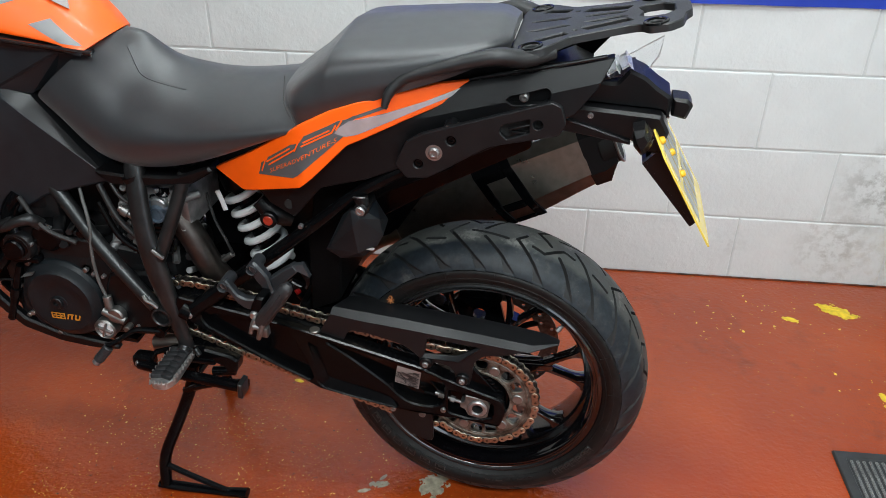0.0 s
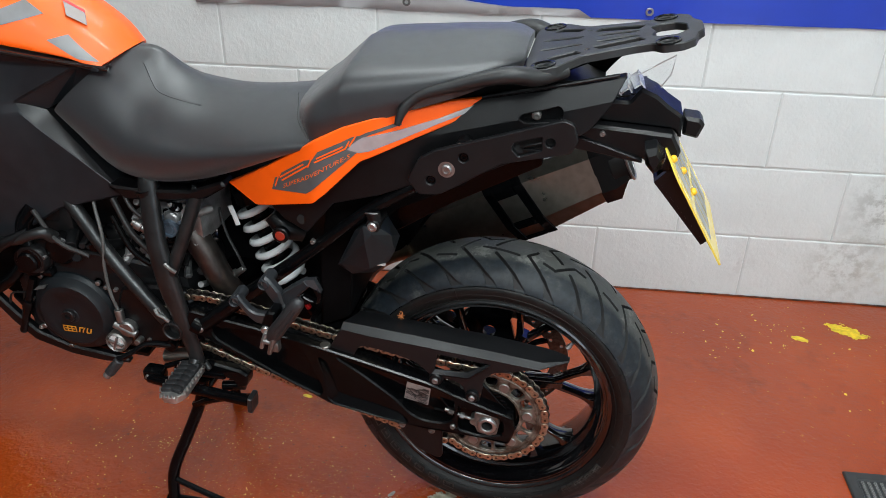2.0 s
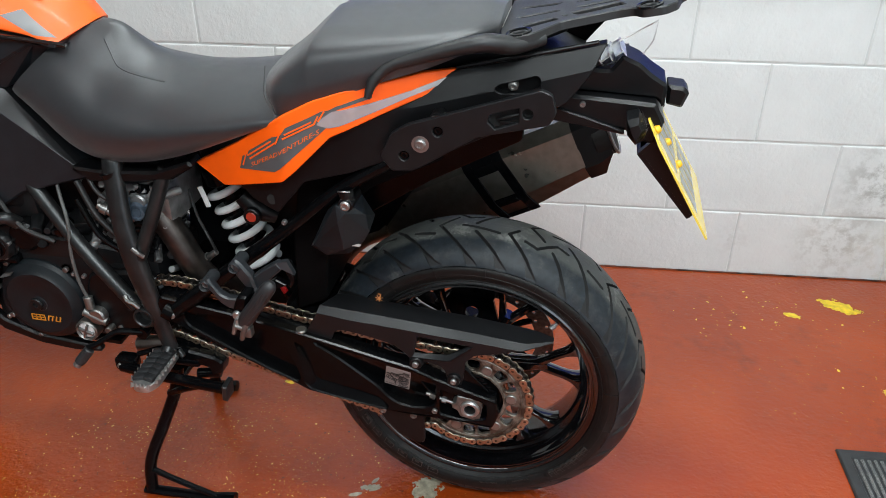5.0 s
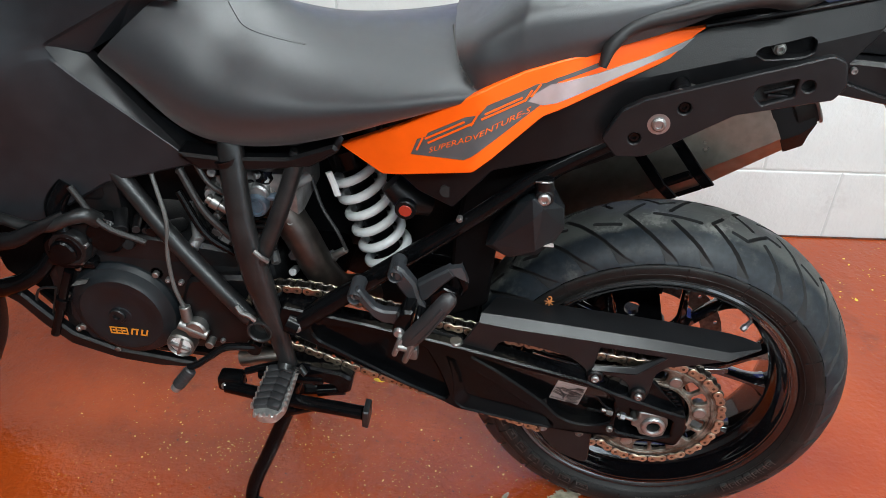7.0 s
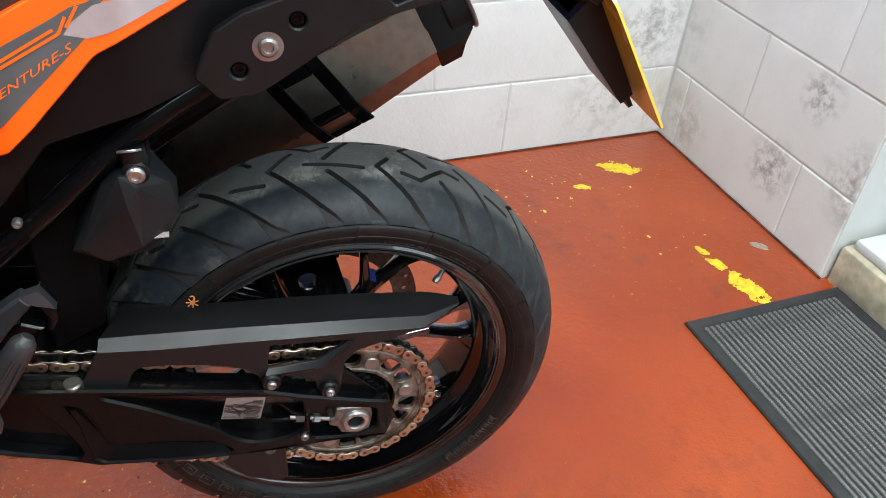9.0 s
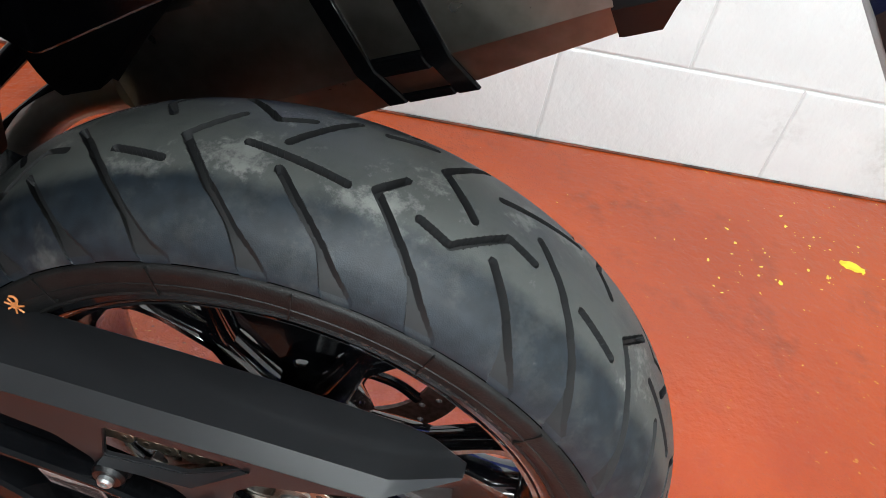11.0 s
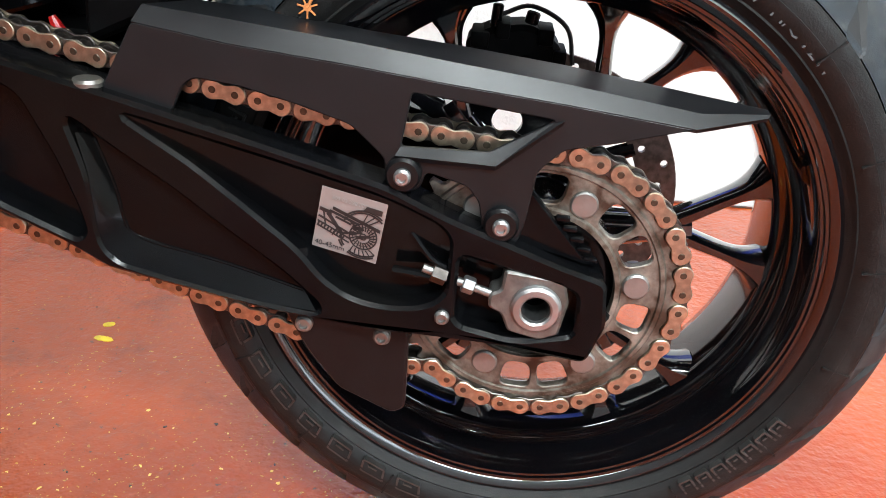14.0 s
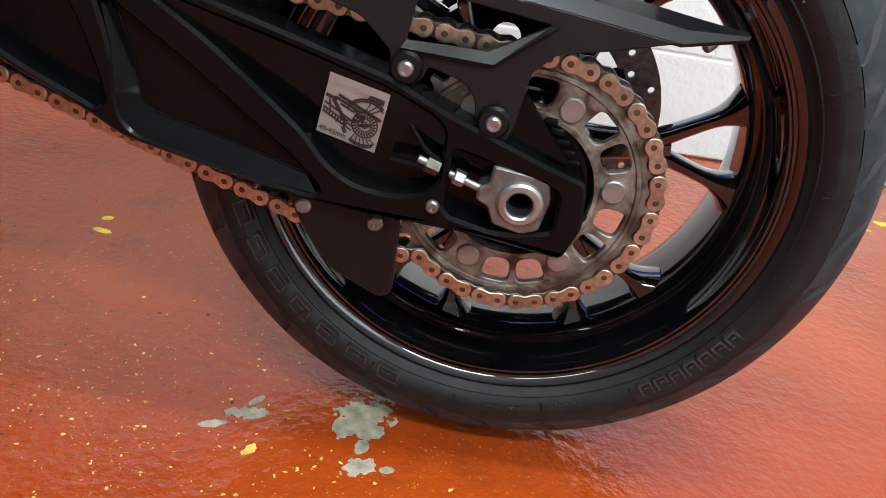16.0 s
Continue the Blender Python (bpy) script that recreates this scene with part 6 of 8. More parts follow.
TY = (-0.050, -0.060, -0.105, -0.142, -0.128, -0.092, -0.062, -0.050)


def tail_y(x, z):
    return float(np.interp(x, TX, TY))


def curved_plate(loop, y0, y1, yf, step=0.015, chamfer=0.0015):
    """A plate cut across into strips, so that its face follows yf."""
    bm = prism([dense(loop, step)], y0, y1, chamfer)
    lo, hi = min(p[0] for p in loop), max(p[0] for p in loop)
    for k in range(1, int((hi - lo) / step)):
        bmesh.ops.bisect_plane(bm, geom=bm.verts[:] + bm.edges[:] + bm.faces[:], plane_co=(lo + k * step, 0, 0), plane_no=(1, 0, 0))
    for v in bm.verts:
        v.co.y += yf(v.co.x, v.co.z)
    return bm


ORANGE_OUT = [(-0.490, 0.760), (-0.426, 0.738), (-0.303, 0.778), (-0.280, 0.798), (-0.222, 0.857), (-0.132, 0.897), (-0.045, 0.933), (-0.036, 0.955), (-0.087, 0.953), (-0.203, 0.929), (-0.247, 0.914), (-0.297, 0.888), (-0.391, 0.823)]
OP = part("tail_panel", curved_plate([tuple(p) for p in rounded(ORANGE_OUT, 0.004, 3)], -0.004, 0.006, tail_y), ORANGE, BIKE, "orange side panel below the seat", 24)
DEC = [(-0.3844, 0.7826), (-0.3759, 0.8061), (-0.3646, 0.8123), (-0.3616, 0.8187), (-0.313, 0.8529), (-0.2972, 0.8585), (-0.2885, 0.8711), (-0.2512, 0.8889), (-0.2324, 0.899), (-0.2208, 0.9013), (-0.2102, 0.907), (-0.1598, 0.9242), (-0.1572, 0.9191), (-0.2065, 0.9029), (-0.2237, 0.8899), (-0.231, 0.8834), (-0.2224, 0.8762), (-0.3037, 0.8016), (-0.3143, 0.7938)]
part("grey_decal", curved_plate(DEC, -0.0047, -0.003, tail_y, chamfer=0), DECAL, OP)
part("silver_decal", curved_plate([(-0.2404, 0.8775), (-0.2345, 0.8862), (-0.216, 0.8992), (-0.1999, 0.9022), (-0.1613, 0.9104), (-0.1035, 0.9269), (-0.0453, 0.9468), (-0.0424, 0.9395), (-0.1021, 0.9184), (-0.1592, 0.8946), (-0.207, 0.8757), (-0.2234, 0.8726)], -0.0050, -0.003, tail_y, chamfer=0), SILVER_DECAL, OP)


def on_panel(u, v, out):
    """A place on the decal: u along the writing, v up, in metres."""
    x = -0.364 + 0.861 * u - 0.30 * v
    z = 0.7895 + 0.508 * u + 0.95 * v
    return Vector((x, tail_y(x, z) - out, z))


def panel_words(text, size, u0, v0, length, name):
    cu = bpy.data.curves.new("words", "FONT")
    cu.body, cu.size, cu.shear, cu.resolution_u = text, size, 0.35, 2
    tmp = new("words", cu)
    me = bpy.data.meshes.new_from_object(tmp)
    bpy.data.objects.remove(tmp)
    bm = bmesh.new()
    bm.from_mesh(me)
    width = max(v.co.x for v in bm.verts)
    for v in bm.verts:
        v.co = on_panel(u0 + v.co.x / width * length, v0 + v.co.y, 0.0054)
    return part(name, bm, ORANGEINK, OP)


panel_words("SUPERADVENTURE-S", 0.0095, 0.004, -0.0003, 0.146, "writing")
for (x0, z0), (x1, z1) in [[(-0.3766, 0.7905), (-0.3683, 0.8105)], [(-0.3653, 0.8098), (-0.3148, 0.8464)], [(-0.3615, 0.8052), (-0.3036, 0.8479)], [(-0.3069, 0.8432), (-0.2961, 0.8652)], [(-0.2942, 0.8534), (-0.2439, 0.8789)], [(-0.2906, 0.8601), (-0.2474, 0.8824)], [(-0.2439, 0.8789), (-0.237, 0.8919)], [(-0.2376, 0.8833), (-0.2272, 0.8998)]]:
    d = Vector((x1 - x0, z1 - z0)).normalized() * 0.0012
    line = [(x0 - d.y, z0 + d.x), (x1 - d.y, z1 + d.x), (x1 + d.y, z1 - d.x), (x0 + d.y, z0 - d.x)]
    part("numeral_stroke", sheet([(x, tail_y(x, z) - 0.0056, z) for x, z in line], 0.0006), ORANGE, OP)


def under_y(x, z):
    lean = 0.5 * max(0.0, z - (0.925 + 0.25 * x)) if x > -0.12 else 0.0
    return float(np.interp(x, (-0.43, -0.33, -0.20, -0.10, 0.0, 0.05, 0.15, 0.20), (-0.068, -0.113, -0.114, -0.096, -0.085, -0.083, -0.066, -0.055))) + lean


COVER = [tuple(p) for p in rounded([(-0.427, 0.745), (-0.378, 0.714), (-0.328, 0.705), (-0.278, 0.766), (-0.198, 0.790), (-0.140, 0.812), (-0.06, 0.822), (0.05, 0.875), (0.126, 0.913), (0.155, 0.952), (0.178, 1.000), (0.075, 0.978), (-0.036, 0.956), (-0.222, 0.866), (-0.303, 0.795)], 0.004, 3)]
SLOT = [tuple(p) for p in rounded([(0.020, 0.932), (0.026, 0.938), (0.080, 0.953), (0.0865, 0.949), (0.0865, 0.936), (0.075, 0.930), (0.03, 0.926)], 0.003)]


def cover_plate():
    """The cover with its long slot cut through, cut into strips so that its face follows the tail's curve."""
    bm = prism([dense(COVER, 0.015), SLOT], 0.0, 0.02, 0.0015)
    for k in range(1, 40):
        bmesh.ops.bisect_plane(bm, geom=bm.verts[:] + bm.edges[:] + bm.faces[:], plane_co=(-0.427 + k * 0.015, 0, 0), plane_no=(1, 0, 0))
    for k in range(3):
        bmesh.ops.bisect_plane(bm, geom=bm.verts[:] + bm.edges[:] + bm.faces[:], plane_co=(0, 0, 0.925 + 0.012 * k), plane_no=(-0.25, 0, 1))
    for v in bm.verts:
        v.co.y += under_y(v.co.x, v.co.z)
    return bm


TP = part("tail_side_cover", cover_plate(), COVERP, BIKE, "matt black tail side cover", 26)
# Near-black disc on the cover, standing for a shaded hole.
part("cover_hole", revolve([(0, 0.0), (0.0085, 0.0), (0.0095, 0.003)], (-0.338, under_y(-0.338, 0.727) - 0.0012, 0.727), "y", 24), HOLE_DIRT, TP)
part("slot_floor", box((0.010, -0.066, 0.918), (0.098, -0.058, 0.960)), PLASTIC, TP)
bolt("cover_screw", TP, 0.047, -0.077, 0.9375, 0.0060, RAWALU, washer=0.0075)
part("screw_boss", rod((0.047, -0.077, 0.9375), (0.047, -0.060, 0.9375), 0.0075), RAWALU, TP)
part("tail_edge", tube([(-0.040, -0.066, 0.956), (0.06, -0.066, 0.980), (0.165, -0.050, 1.002)], 0.0030, 8, 4), PLASTIC, TP)

# far side of the tail, and the tail's inside
part("tail_core", loft([[(x, YC - w, z0), (x, YC - w, z1), (x, YC + w, z1), (x, YC + w, z0)] for x, w, z0, z1 in ((-0.42, 0.055, 0.75, 0.83), (-0.25, 0.09, 0.80, 0.88), (-0.05, 0.07, 0.87, 0.965), (0.10, 0.055, 0.905, 0.980), (0.145, 0.045, 0.925, 0.965))]), PLASTIC, BIKE)
part("tail_side_cover", curved_plate([(-0.427, 0.745), (-0.328, 0.705), (-0.278, 0.766), (-0.140, 0.812), (0.05, 0.875), (0.126, 0.925), (0.178, 1.000), (-0.036, 0.956), (-0.303, 0.86)], 0.04, 0.05, lambda x, z: 2 * YC - under_y(x, z) - 0.05, chamfer=0), PLASTIC, BIKE)

# pannier bracket
PB = part("pannier_bracket", prism([[tuple(p) for p in rounded([(-0.148, 0.829), (-0.129, 0.868), (-0.104, 0.884), (0.092, 0.951), (0.108, 0.945), (0.116, 0.918), (0.106, 0.899), (0.002, 0.872), (-0.072, 0.823), (-0.095, 0.809), (-0.128, 0.806)], 0.004, 3)],
          [tuple(p) for p in rounded([(0.017, 0.898), (0.020, 0.909), (0.062, 0.922), (0.062, 0.900), (0.028, 0.887)], 0.002)], ring_points(0.0745, 0.914, 0.0072, 20), ring_points(-0.109, 0.833, 0.0075, 20), ring_points(-0.057, 0.8765, 0.0075, 20)], -0.1265, -0.1165, 0.0015), GUARD, BIKE, "black pannier mounting bracket")
# Near-black sheet behind the slot stands for the shade there.
part("bracket_back", prism([[tuple(p) for p in rounded([(-0.06, 0.84), (0.0, 0.90), (0.10, 0.93), (0.10, 0.91), (0.0, 0.878)], 0.004)]], -0.112, -0.09, 0.0), HOLE_DIRT, PB)
part("catch", joined(tube([(0.030, -0.118, 0.900), (0.045, -0.120, 0.906), (0.061, -0.118, 0.910)], 0.0025, 8, 3), box((0.034, -0.120, 0.893), (0.058, -0.114, 0.899), 0.001)), PLASTIC, PB)
bolt("bracket_bolt", PB, -0.0835, -0.1265, 0.8545, 0.0088, STEEL, washer=0.0135)
for bx, bz in ((-0.109, 0.833), (-0.057, 0.8765)):
    part("socket_head", revolve([(0, -0.1195), (0.003, -0.1195), (0.003, -0.1225), (0.0058, -0.1225), (0.0066, -0.121), (0.0066, -0.115)], (bx, 0, bz), "y", 22), SATIN, PB)
part("spacer", rod((-0.0835, -0.118, 0.8545), (-0.0835, -0.09, 0.8545), 0.014), PLASTIC, PB)
part("bracket_rest", rod((-0.06, -0.117, 0.89), (-0.06, -0.09, 0.89), 0.012), PLASTIC, PB)
part("bracket_top_screw", rod((-0.055, -0.112, 0.893), (-0.055, -0.112, 0.898), 0.014, edge=0.002), RAWALU, PB)

# grab handles and luggage rack
GRAB = [(-0.160, -0.136, 0.925), (-0.152, -0.128, 0.948), (-0.128, -0.118, 0.970), (-0.080, -0.115, 0.986), (-0.025, -0.112, 1.002), (0.010, -0.106, 1.008), (0.045, -0.088, 1.002), (0.085, -0.066, 1.008)]
for side, nm in ((1, "near"), (-1, "far")):
    pts = [p if side == 1 else (p[0], 2 * YC - p[1], p[2]) for p in GRAB]
    part("grab_handle", tube(pts, [0.005, 0.008, 0.0095, 0.0100, 0.0115, 0.0135, 0.0140, 0.0110], 14, 5, 1.4), RACKP, BIKE, "black moulded grab handle", 45)


def rack():
    half = [(0.024, 0.088), (0.030, 0.120), (0.048, 0.132), (0.074, 0.126), (0.112, 0.086), (0.190, 0.070), (0.214, 0.070), (0.226, 0.088), (0.256, 0.088), (0.274, 0.072), (0.280, 0.040), (0.290, 0.026)]
    outer = [(x, -w) for x, w in half] + [(x, w) for x, w in half[::-1]]
    holes = [[(0.212, -0.024), (0.226, -0.034), (0.250, -0.034), (0.266, -0.018), (0.266, 0.018), (0.250, 0.034), (0.226, 0.034), (0.212, 0.024), (0.220, 0.0)]]
    for s in (-1, 1):
        for x0, w0, x1, w1, h in ((0.056, 0.083, 0.108, 0.064, 0.0068), (0.124, 0.053, 0.204, 0.034, 0.0088), (0.040, 0.028, 0.108, 0.020, 0.004), (0.128, 0.018, 0.196, 0.012, 0.004)):
            holes.append([(x0, s * (w0 - h)), (x1 - 0.010, s * (w1 - h)), (x1, s * (w1 + h)), (x0 + 0.012, s * (w0 + h))])
        holes.append(ring_points(0.054, s * 0.110, 0.0085, 16))
        holes.append(ring_points(0.236, s * 0.070, 0.0085, 16))
        holes.append(ring_points(0.116, s * 0.055, 0.0040, 12, 0.8))
    bm = prism([[tuple(p) for p in rounded(outer, 0.006, 3)]] + [[tuple(p) for p in rounded(h, 0.003, 2)] if len(h) < 10 else h for h in holes], -0.006, 0.006, 0.0015)
    tilt = math.degrees(math.atan2(0.038, 0.180))
    m = Matrix.Translation((0, YC, 1.0005)) @ pose(0, 0, 0, 0, -tilt, 0) @ Matrix(((1, 0, 0, 0), (0, 0, 1, 0), (0, -1, 0, 0), (0, 0, 0, 1)))
    bmesh.ops.transform(bm, matrix=m, verts=bm.verts)
    return bm, m


rack_bm, RACK_M = rack()
RACK = part("luggage_rack", rack_bm, RACKP, BIKE, "black plastic luggage rack with slots", 30)
for rx in (0.054, 0.236):
    for s in (-1, 1):
        bm = revolve([(0, 0.002), (0.004, 0.002), (0.004, -0.001), (0.0068, -0.001), (0.0080, 0.003), (0.0120, 0.003), (0.0130, -0.007), (0.0150, -0.0085), (0.0185, -0.0080), (0.0195, -0.0055)], (rx, 0, s * (0.110 if rx < 0.1 else 0.070)), "y", 24)
        bmesh.ops.transform(bm, matrix=RACK_M, verts=bm.verts)
        part("rack_bolt", bm, SATIN, RACK)
part("rack_riser", loft([[(x, YC - w, z0), (x, YC - w, z1), (x, YC + w, z1), (x, YC + w, z0)] for x, w, z0, z1 in ((0.02, 0.018, 0.965, 0.998), (0.07, 0.016, 0.975, 1.006), (0.116, 0.010, 0.995, 1.014))]), PLASTIC, RACK)

# tail light, indicator arm, plate holder and plate
LENS = part("tail_light", prism([[tuple(p) for p in rounded([(0.154, 0.953), (0.178, 0.983), (0.194, 0.994), (0.247, 1.028), (0.243, 0.997), (0.231, 0.976), (0.211, 0.967), (0.184, 0.953)], 0.004, 2)]], YC - 0.046, YC - 0.0435, 0.0008), CLEAR, BIKE, "clear tail light lens", 30)
for k, (rx, rz, turn) in enumerate(((0.166, 0.9600, 50), (0.176, 0.9645, -40), (0.185, 0.9690, 55), (0.193, 0.9740, -35), (0.201, 0.9770, 48))):
    part("reflector", box((-0.0075, -0.03, -0.0012), (0.0075, 0.03, 0.0012), 0.0006, pose(rx, YC - 0.012 + 0.002 * (k % 2), rz, 0, turn, 8 - 5 * (k % 3)), 1), REFL, LENS)
part("lens_rim", tube([(0.194, YC - 0.044, 0.9935), (0.2465, YC - 0.044, 1.0275), (0.243, YC - 0.044, 0.997), (0.231, YC - 0.044, 0.9765)], 0.0012, 6, 1), REFL, LENS)
part("lamp_floor", sheet([(0.158, YC - 0.043, 0.953), (0.212, YC - 0.043, 0.968), (0.212, YC + 0.036, 0.968), (0.158, YC + 0.036, 0.953)], 0.002, (0, 0, -1)), PLASTIC, LENS)
TAIL = part("tail_fairing", prism([[tuple(p) for p in rounded([(0.150, 0.951), (0.186, 0.951), (0.202, 0.974), (0.229, 0.963), (0.248, 0.948), (0.271, 0.934), (0.272, 0.896), (0.258, 0.910), (0.198, 0.912), (0.127, 0.915)], 0.003, 2)]], YC - 0.050, YC + 0.018, 0.005), PLASTIC, BIKE, "black angular tail fairing", 20)
part("tail_tip", prism([[tuple(p) for p in rounded([(0.2735, 0.932), (0.298, 0.930), (0.306, 0.921), (0.298, 0.897), (0.2735, 0.902)], 0.003, 2)]], YC - 0.047, YC - 0.005, 0.005), PLASTIC, TAIL, "", 20)
part("plate_arm", prism([[tuple(p) for p in rounded([(0.095, 0.925), (0.127, 0.917), (0.198, 0.914), (0.258, 0.911), (0.274, 0.884), (0.262, 0.846), (0.240, 0.850), (0.217, 0.866), (0.095, 0.880)], 0.004, 2)]], YC - 0.074, YC + 0.074, 0.005), PLASTIC, TAIL, "", 20)
part("arm_edge", prism([[tuple(p) for p in rounded([(0.085, 0.905), (0.150, 0.888), (0.216, 0.868), (0.216, 0.862), (0.150, 0.872), (0.085, 0.880)], 0.002, 2)]], YC - 0.082, YC - 0.070, 0.002), PLASTIC, TAIL)
bolt("arm_screw", TAIL, 0.150, YC - 0.074, 0.904, 0.0048, STEEL)
IND = part("indicator", loft([[(0.214 + dx, y, 0.912 - dz), (0.231, y, 0.917 - dz), (0.243 - dx, y, 0.898), (0.238 - dx, y, 0.876 + dz), (0.231, y, 0.870 + dz), (0.217 + dx, y, 0.884 + dz)] for y, dx, dz in ((-0.042, 0.008, 0.014), (-0.070, 0.008, 0.014), (-0.078, 0.0, 0.0), (-0.108, 0.001, 0.002), (-0.118, 0.006, 0.010))]), PLASTIC, BIKE, "small black indicator with a clear lens", 35)
part("indicator_lens", loft([[(0.236 + dx, y, 0.914 - dz), (0.247 + dx, y, 0.900), (0.242 + dx, y, 0.878 + dz), (0.234 + dx, y, 0.872 + dz)] for y, dx, dz in ((-0.079, 0.0, 0.0), (-0.106, 0.0, 0.002), (-0.115, -0.006, 0.010))]), CLEAR, IND, "clear lens", 40)
part("indicator", loft([[(0.214 + dx, y, 0.912 - dz), (0.231, y, 0.917 - dz), (0.243 - dx, y, 0.898), (0.238 - dx, y, 0.876 + dz), (0.231, y, 0.870 + dz), (0.217 + dx, y, 0.884 + dz)] for y, dx, dz in ((0.106, 0.008, 0.014), (0.134, 0.008, 0.014), (0.142, 0.0, 0.0), (0.172, 0.001, 0.002), (0.182, 0.006, 0.010))]), PLASTIC, BIKE, "", 35)
PD = Vector((0.524, 0, -0.852))   # down the plate
PN = Vector((0.852, 0, 0.524))    # out of the plate


def on_plate(y, d, out=0.0):
    return Vector((0.253, YC + y, 0.882)) + PD * d + PN * out


plate_pts = rounded([(-0.084, -0.008), (0.084, -0.008), (0.114, 0.028), (0.114, 0.202), (-0.114, 0.202), (-0.114, 0.028)], 0.006, 3)


def plate_body():
    bm = bmesh.new()
    a = [bm.verts.new(on_plate(p.x, p.y, 0.0)) for p in plate_pts]
    b = [bm.verts.new(on_plate(p.x, p.y, 0.003)) for p in plate_pts]
    bm.faces.new(a)
    bm.faces.new(b)
    for i in range(len(a)):
        j = (i + 1) % len(a)
        bm.faces.new((a[i], a[j], b[j], b[i]))
    return bm


PLATE = part("number_plate", plate_body(), YELLOW, BIKE, "yellow rear number plate with dark bars", 30)


def bar_on_plate(y0, y1, d0, d1):
    return sheet([on_plate(y0, d0, 0.0036), on_plate(y1, d0, 0.0036), on_plate(y1, d1, 0.0036), on_plate(y0, d1, 0.0036)], 0.0005, (-0.85, 0, -0.52))


for k in range(4):
    for d in (0.025, 0.103):
        part("dark_bar", bar_on_plate(-0.088 + 0.046 * k, -0.088 + 0.046 * k + 0.036, d, d + 0.062), GREYINK, PLATE)
for y, d in ((-0.075, 0.014), (-0.035, 0.056), (0.035, 0.014), (-0.035, 0.098)):
    part("screw_cap", rod(on_plate(y, d, 0.003), on_plate(y, d, 0.010), 0.0068, 0.005, 14, 0.001), YCAP, PLATE)
HOLD = part("plate_holder", sheet([on_plate(-0.058, 0.0, -0.004), on_plate(0.058, 0.0, -0.004), on_plate(0.045, 0.205, -0.004), on_plate(-0.045, 0.205, -0.004)], 0.006, (-0.85, 0, -0.52)), PLASTIC, BIKE, "black plastic plate holder", 25)
part("side_plate", sheet([(0.240, -0.036, 0.826), (0.268, -0.036, 0.858), (0.345, -0.026, 0.728), (0.332, -0.026, 0.716)], 0.012), PLASTIC, HOLD)
part("side_plate", sheet([(0.240, 0.064, 0.826), (0.268, 0.064, 0.858), (0.345, 0.056, 0.728), (0.332, 0.056, 0.716)], 0.012), PLASTIC, HOLD)
part("back_plate", sheet([(0.240, -0.036, 0.826), (0.240, 0.066, 0.826), (0.332, 0.056, 0.716), (0.332, -0.026, 0.716)], 0.008, (0.7, 0, 0.5)), PLASTIC, HOLD)

# silencer and exhaust: s runs along its axis, n up across it
SIL_D, SIL_N = Vector((0.891, 0, 0.454)), Vector((-0.454, 0, 0.891))
SIL_RING = [(0.186, 0.089), (0.176, 0.0075), (0.192, -0.029), (0.225, -0.034), (0.262, -0.015), (0.275, 0.030), (0.262, 0.085), (0.245, 0.110), (0.205, 0.112)]


def at_silencer(s, y, n):
    return Vector((0, y + 0.012, 0.588)) + SIL_D * s + SIL_N * n


def silencer_ring(s, k=1.0, lift=0.0, slant=0.0):
    """One cross-section; lift raises its underside, slant moves its foot back along the axis."""
    out = []
    for y, n in SIL_RING:
        low = max(0.0, min(1.0, (0.06 - n) / 0.09))
        nn = 0.045 + (n - 0.045) * k + lift * low
        out.append(at_silencer(s - slant * max(0.0, (0.02 - n) / 0.05), 0.205 + (y - 0.205) * k - 0.4 * lift * low, nn))
    return out


SIL = part("silencer", loft([silencer_ring(-0.258, 0.70, -0.022), silencer_ring(-0.240, 0.93, -0.036), silencer_ring(-0.20, 0.98, -0.038), silencer_ring(0.08, 1.0, 0.002), silencer_ring(0.196, 1.0, 0.024)]), SILENCER, BIKE, "brushed steel silencer reflecting the red floor", 18)
part("end_cap", loft([silencer_ring(0.194, 1.02, 0.021), silencer_ring(0.197, 1.03, 0.021), silencer_ring(0.225, 1.02, 0.020), silencer_ring(0.258, 0.93, 0.030, 0.022)]), PLASTIC, SIL, "black silencer end cap", 18)
# Solid near-black end stands for the dark inside the outlet.
part("outlet", rod(at_silencer(0.225, 0.205, 0.050), at_silencer(0.261, 0.205, 0.050), 0.034, edge=0.003), HOLE_DIRT, SIL)
part("outlet_ring", tube([at_silencer(0.260, 0.205 + 0.035 * math.cos(a), 0.050 + 0.035 * math.sin(a)) for a in (2 * math.pi * k / 16 for k in range(16))], 0.003, 8, 2, closed=True), STEEL, SIL)


def clamp_strip(s0, s1, n0, n1, out=0.003):
    """A flat strap on the near faces between two heights n."""
    def near_y(n):
        return float(np.interp(n, (-0.031, 0.0075, 0.089, 0.112), (0.192, 0.176, 0.186, 0.205)))
    ns = sorted({n0, n1} | {v for v in (0.0075, 0.089) if n0 < v < n1})
    rows = [[at_silencer(s - 0.22 * (n + 0.03), near_y(n) - o, n - 0.3 * o) for s, o in ((s0, 0.0), (s0, out - 0.0015), (s0 + 0.0015, out), (s1 - 0.0015, out), (s1, out - 0.0015), (s1, 0.0))] for n in ns]
    return loft(rows)


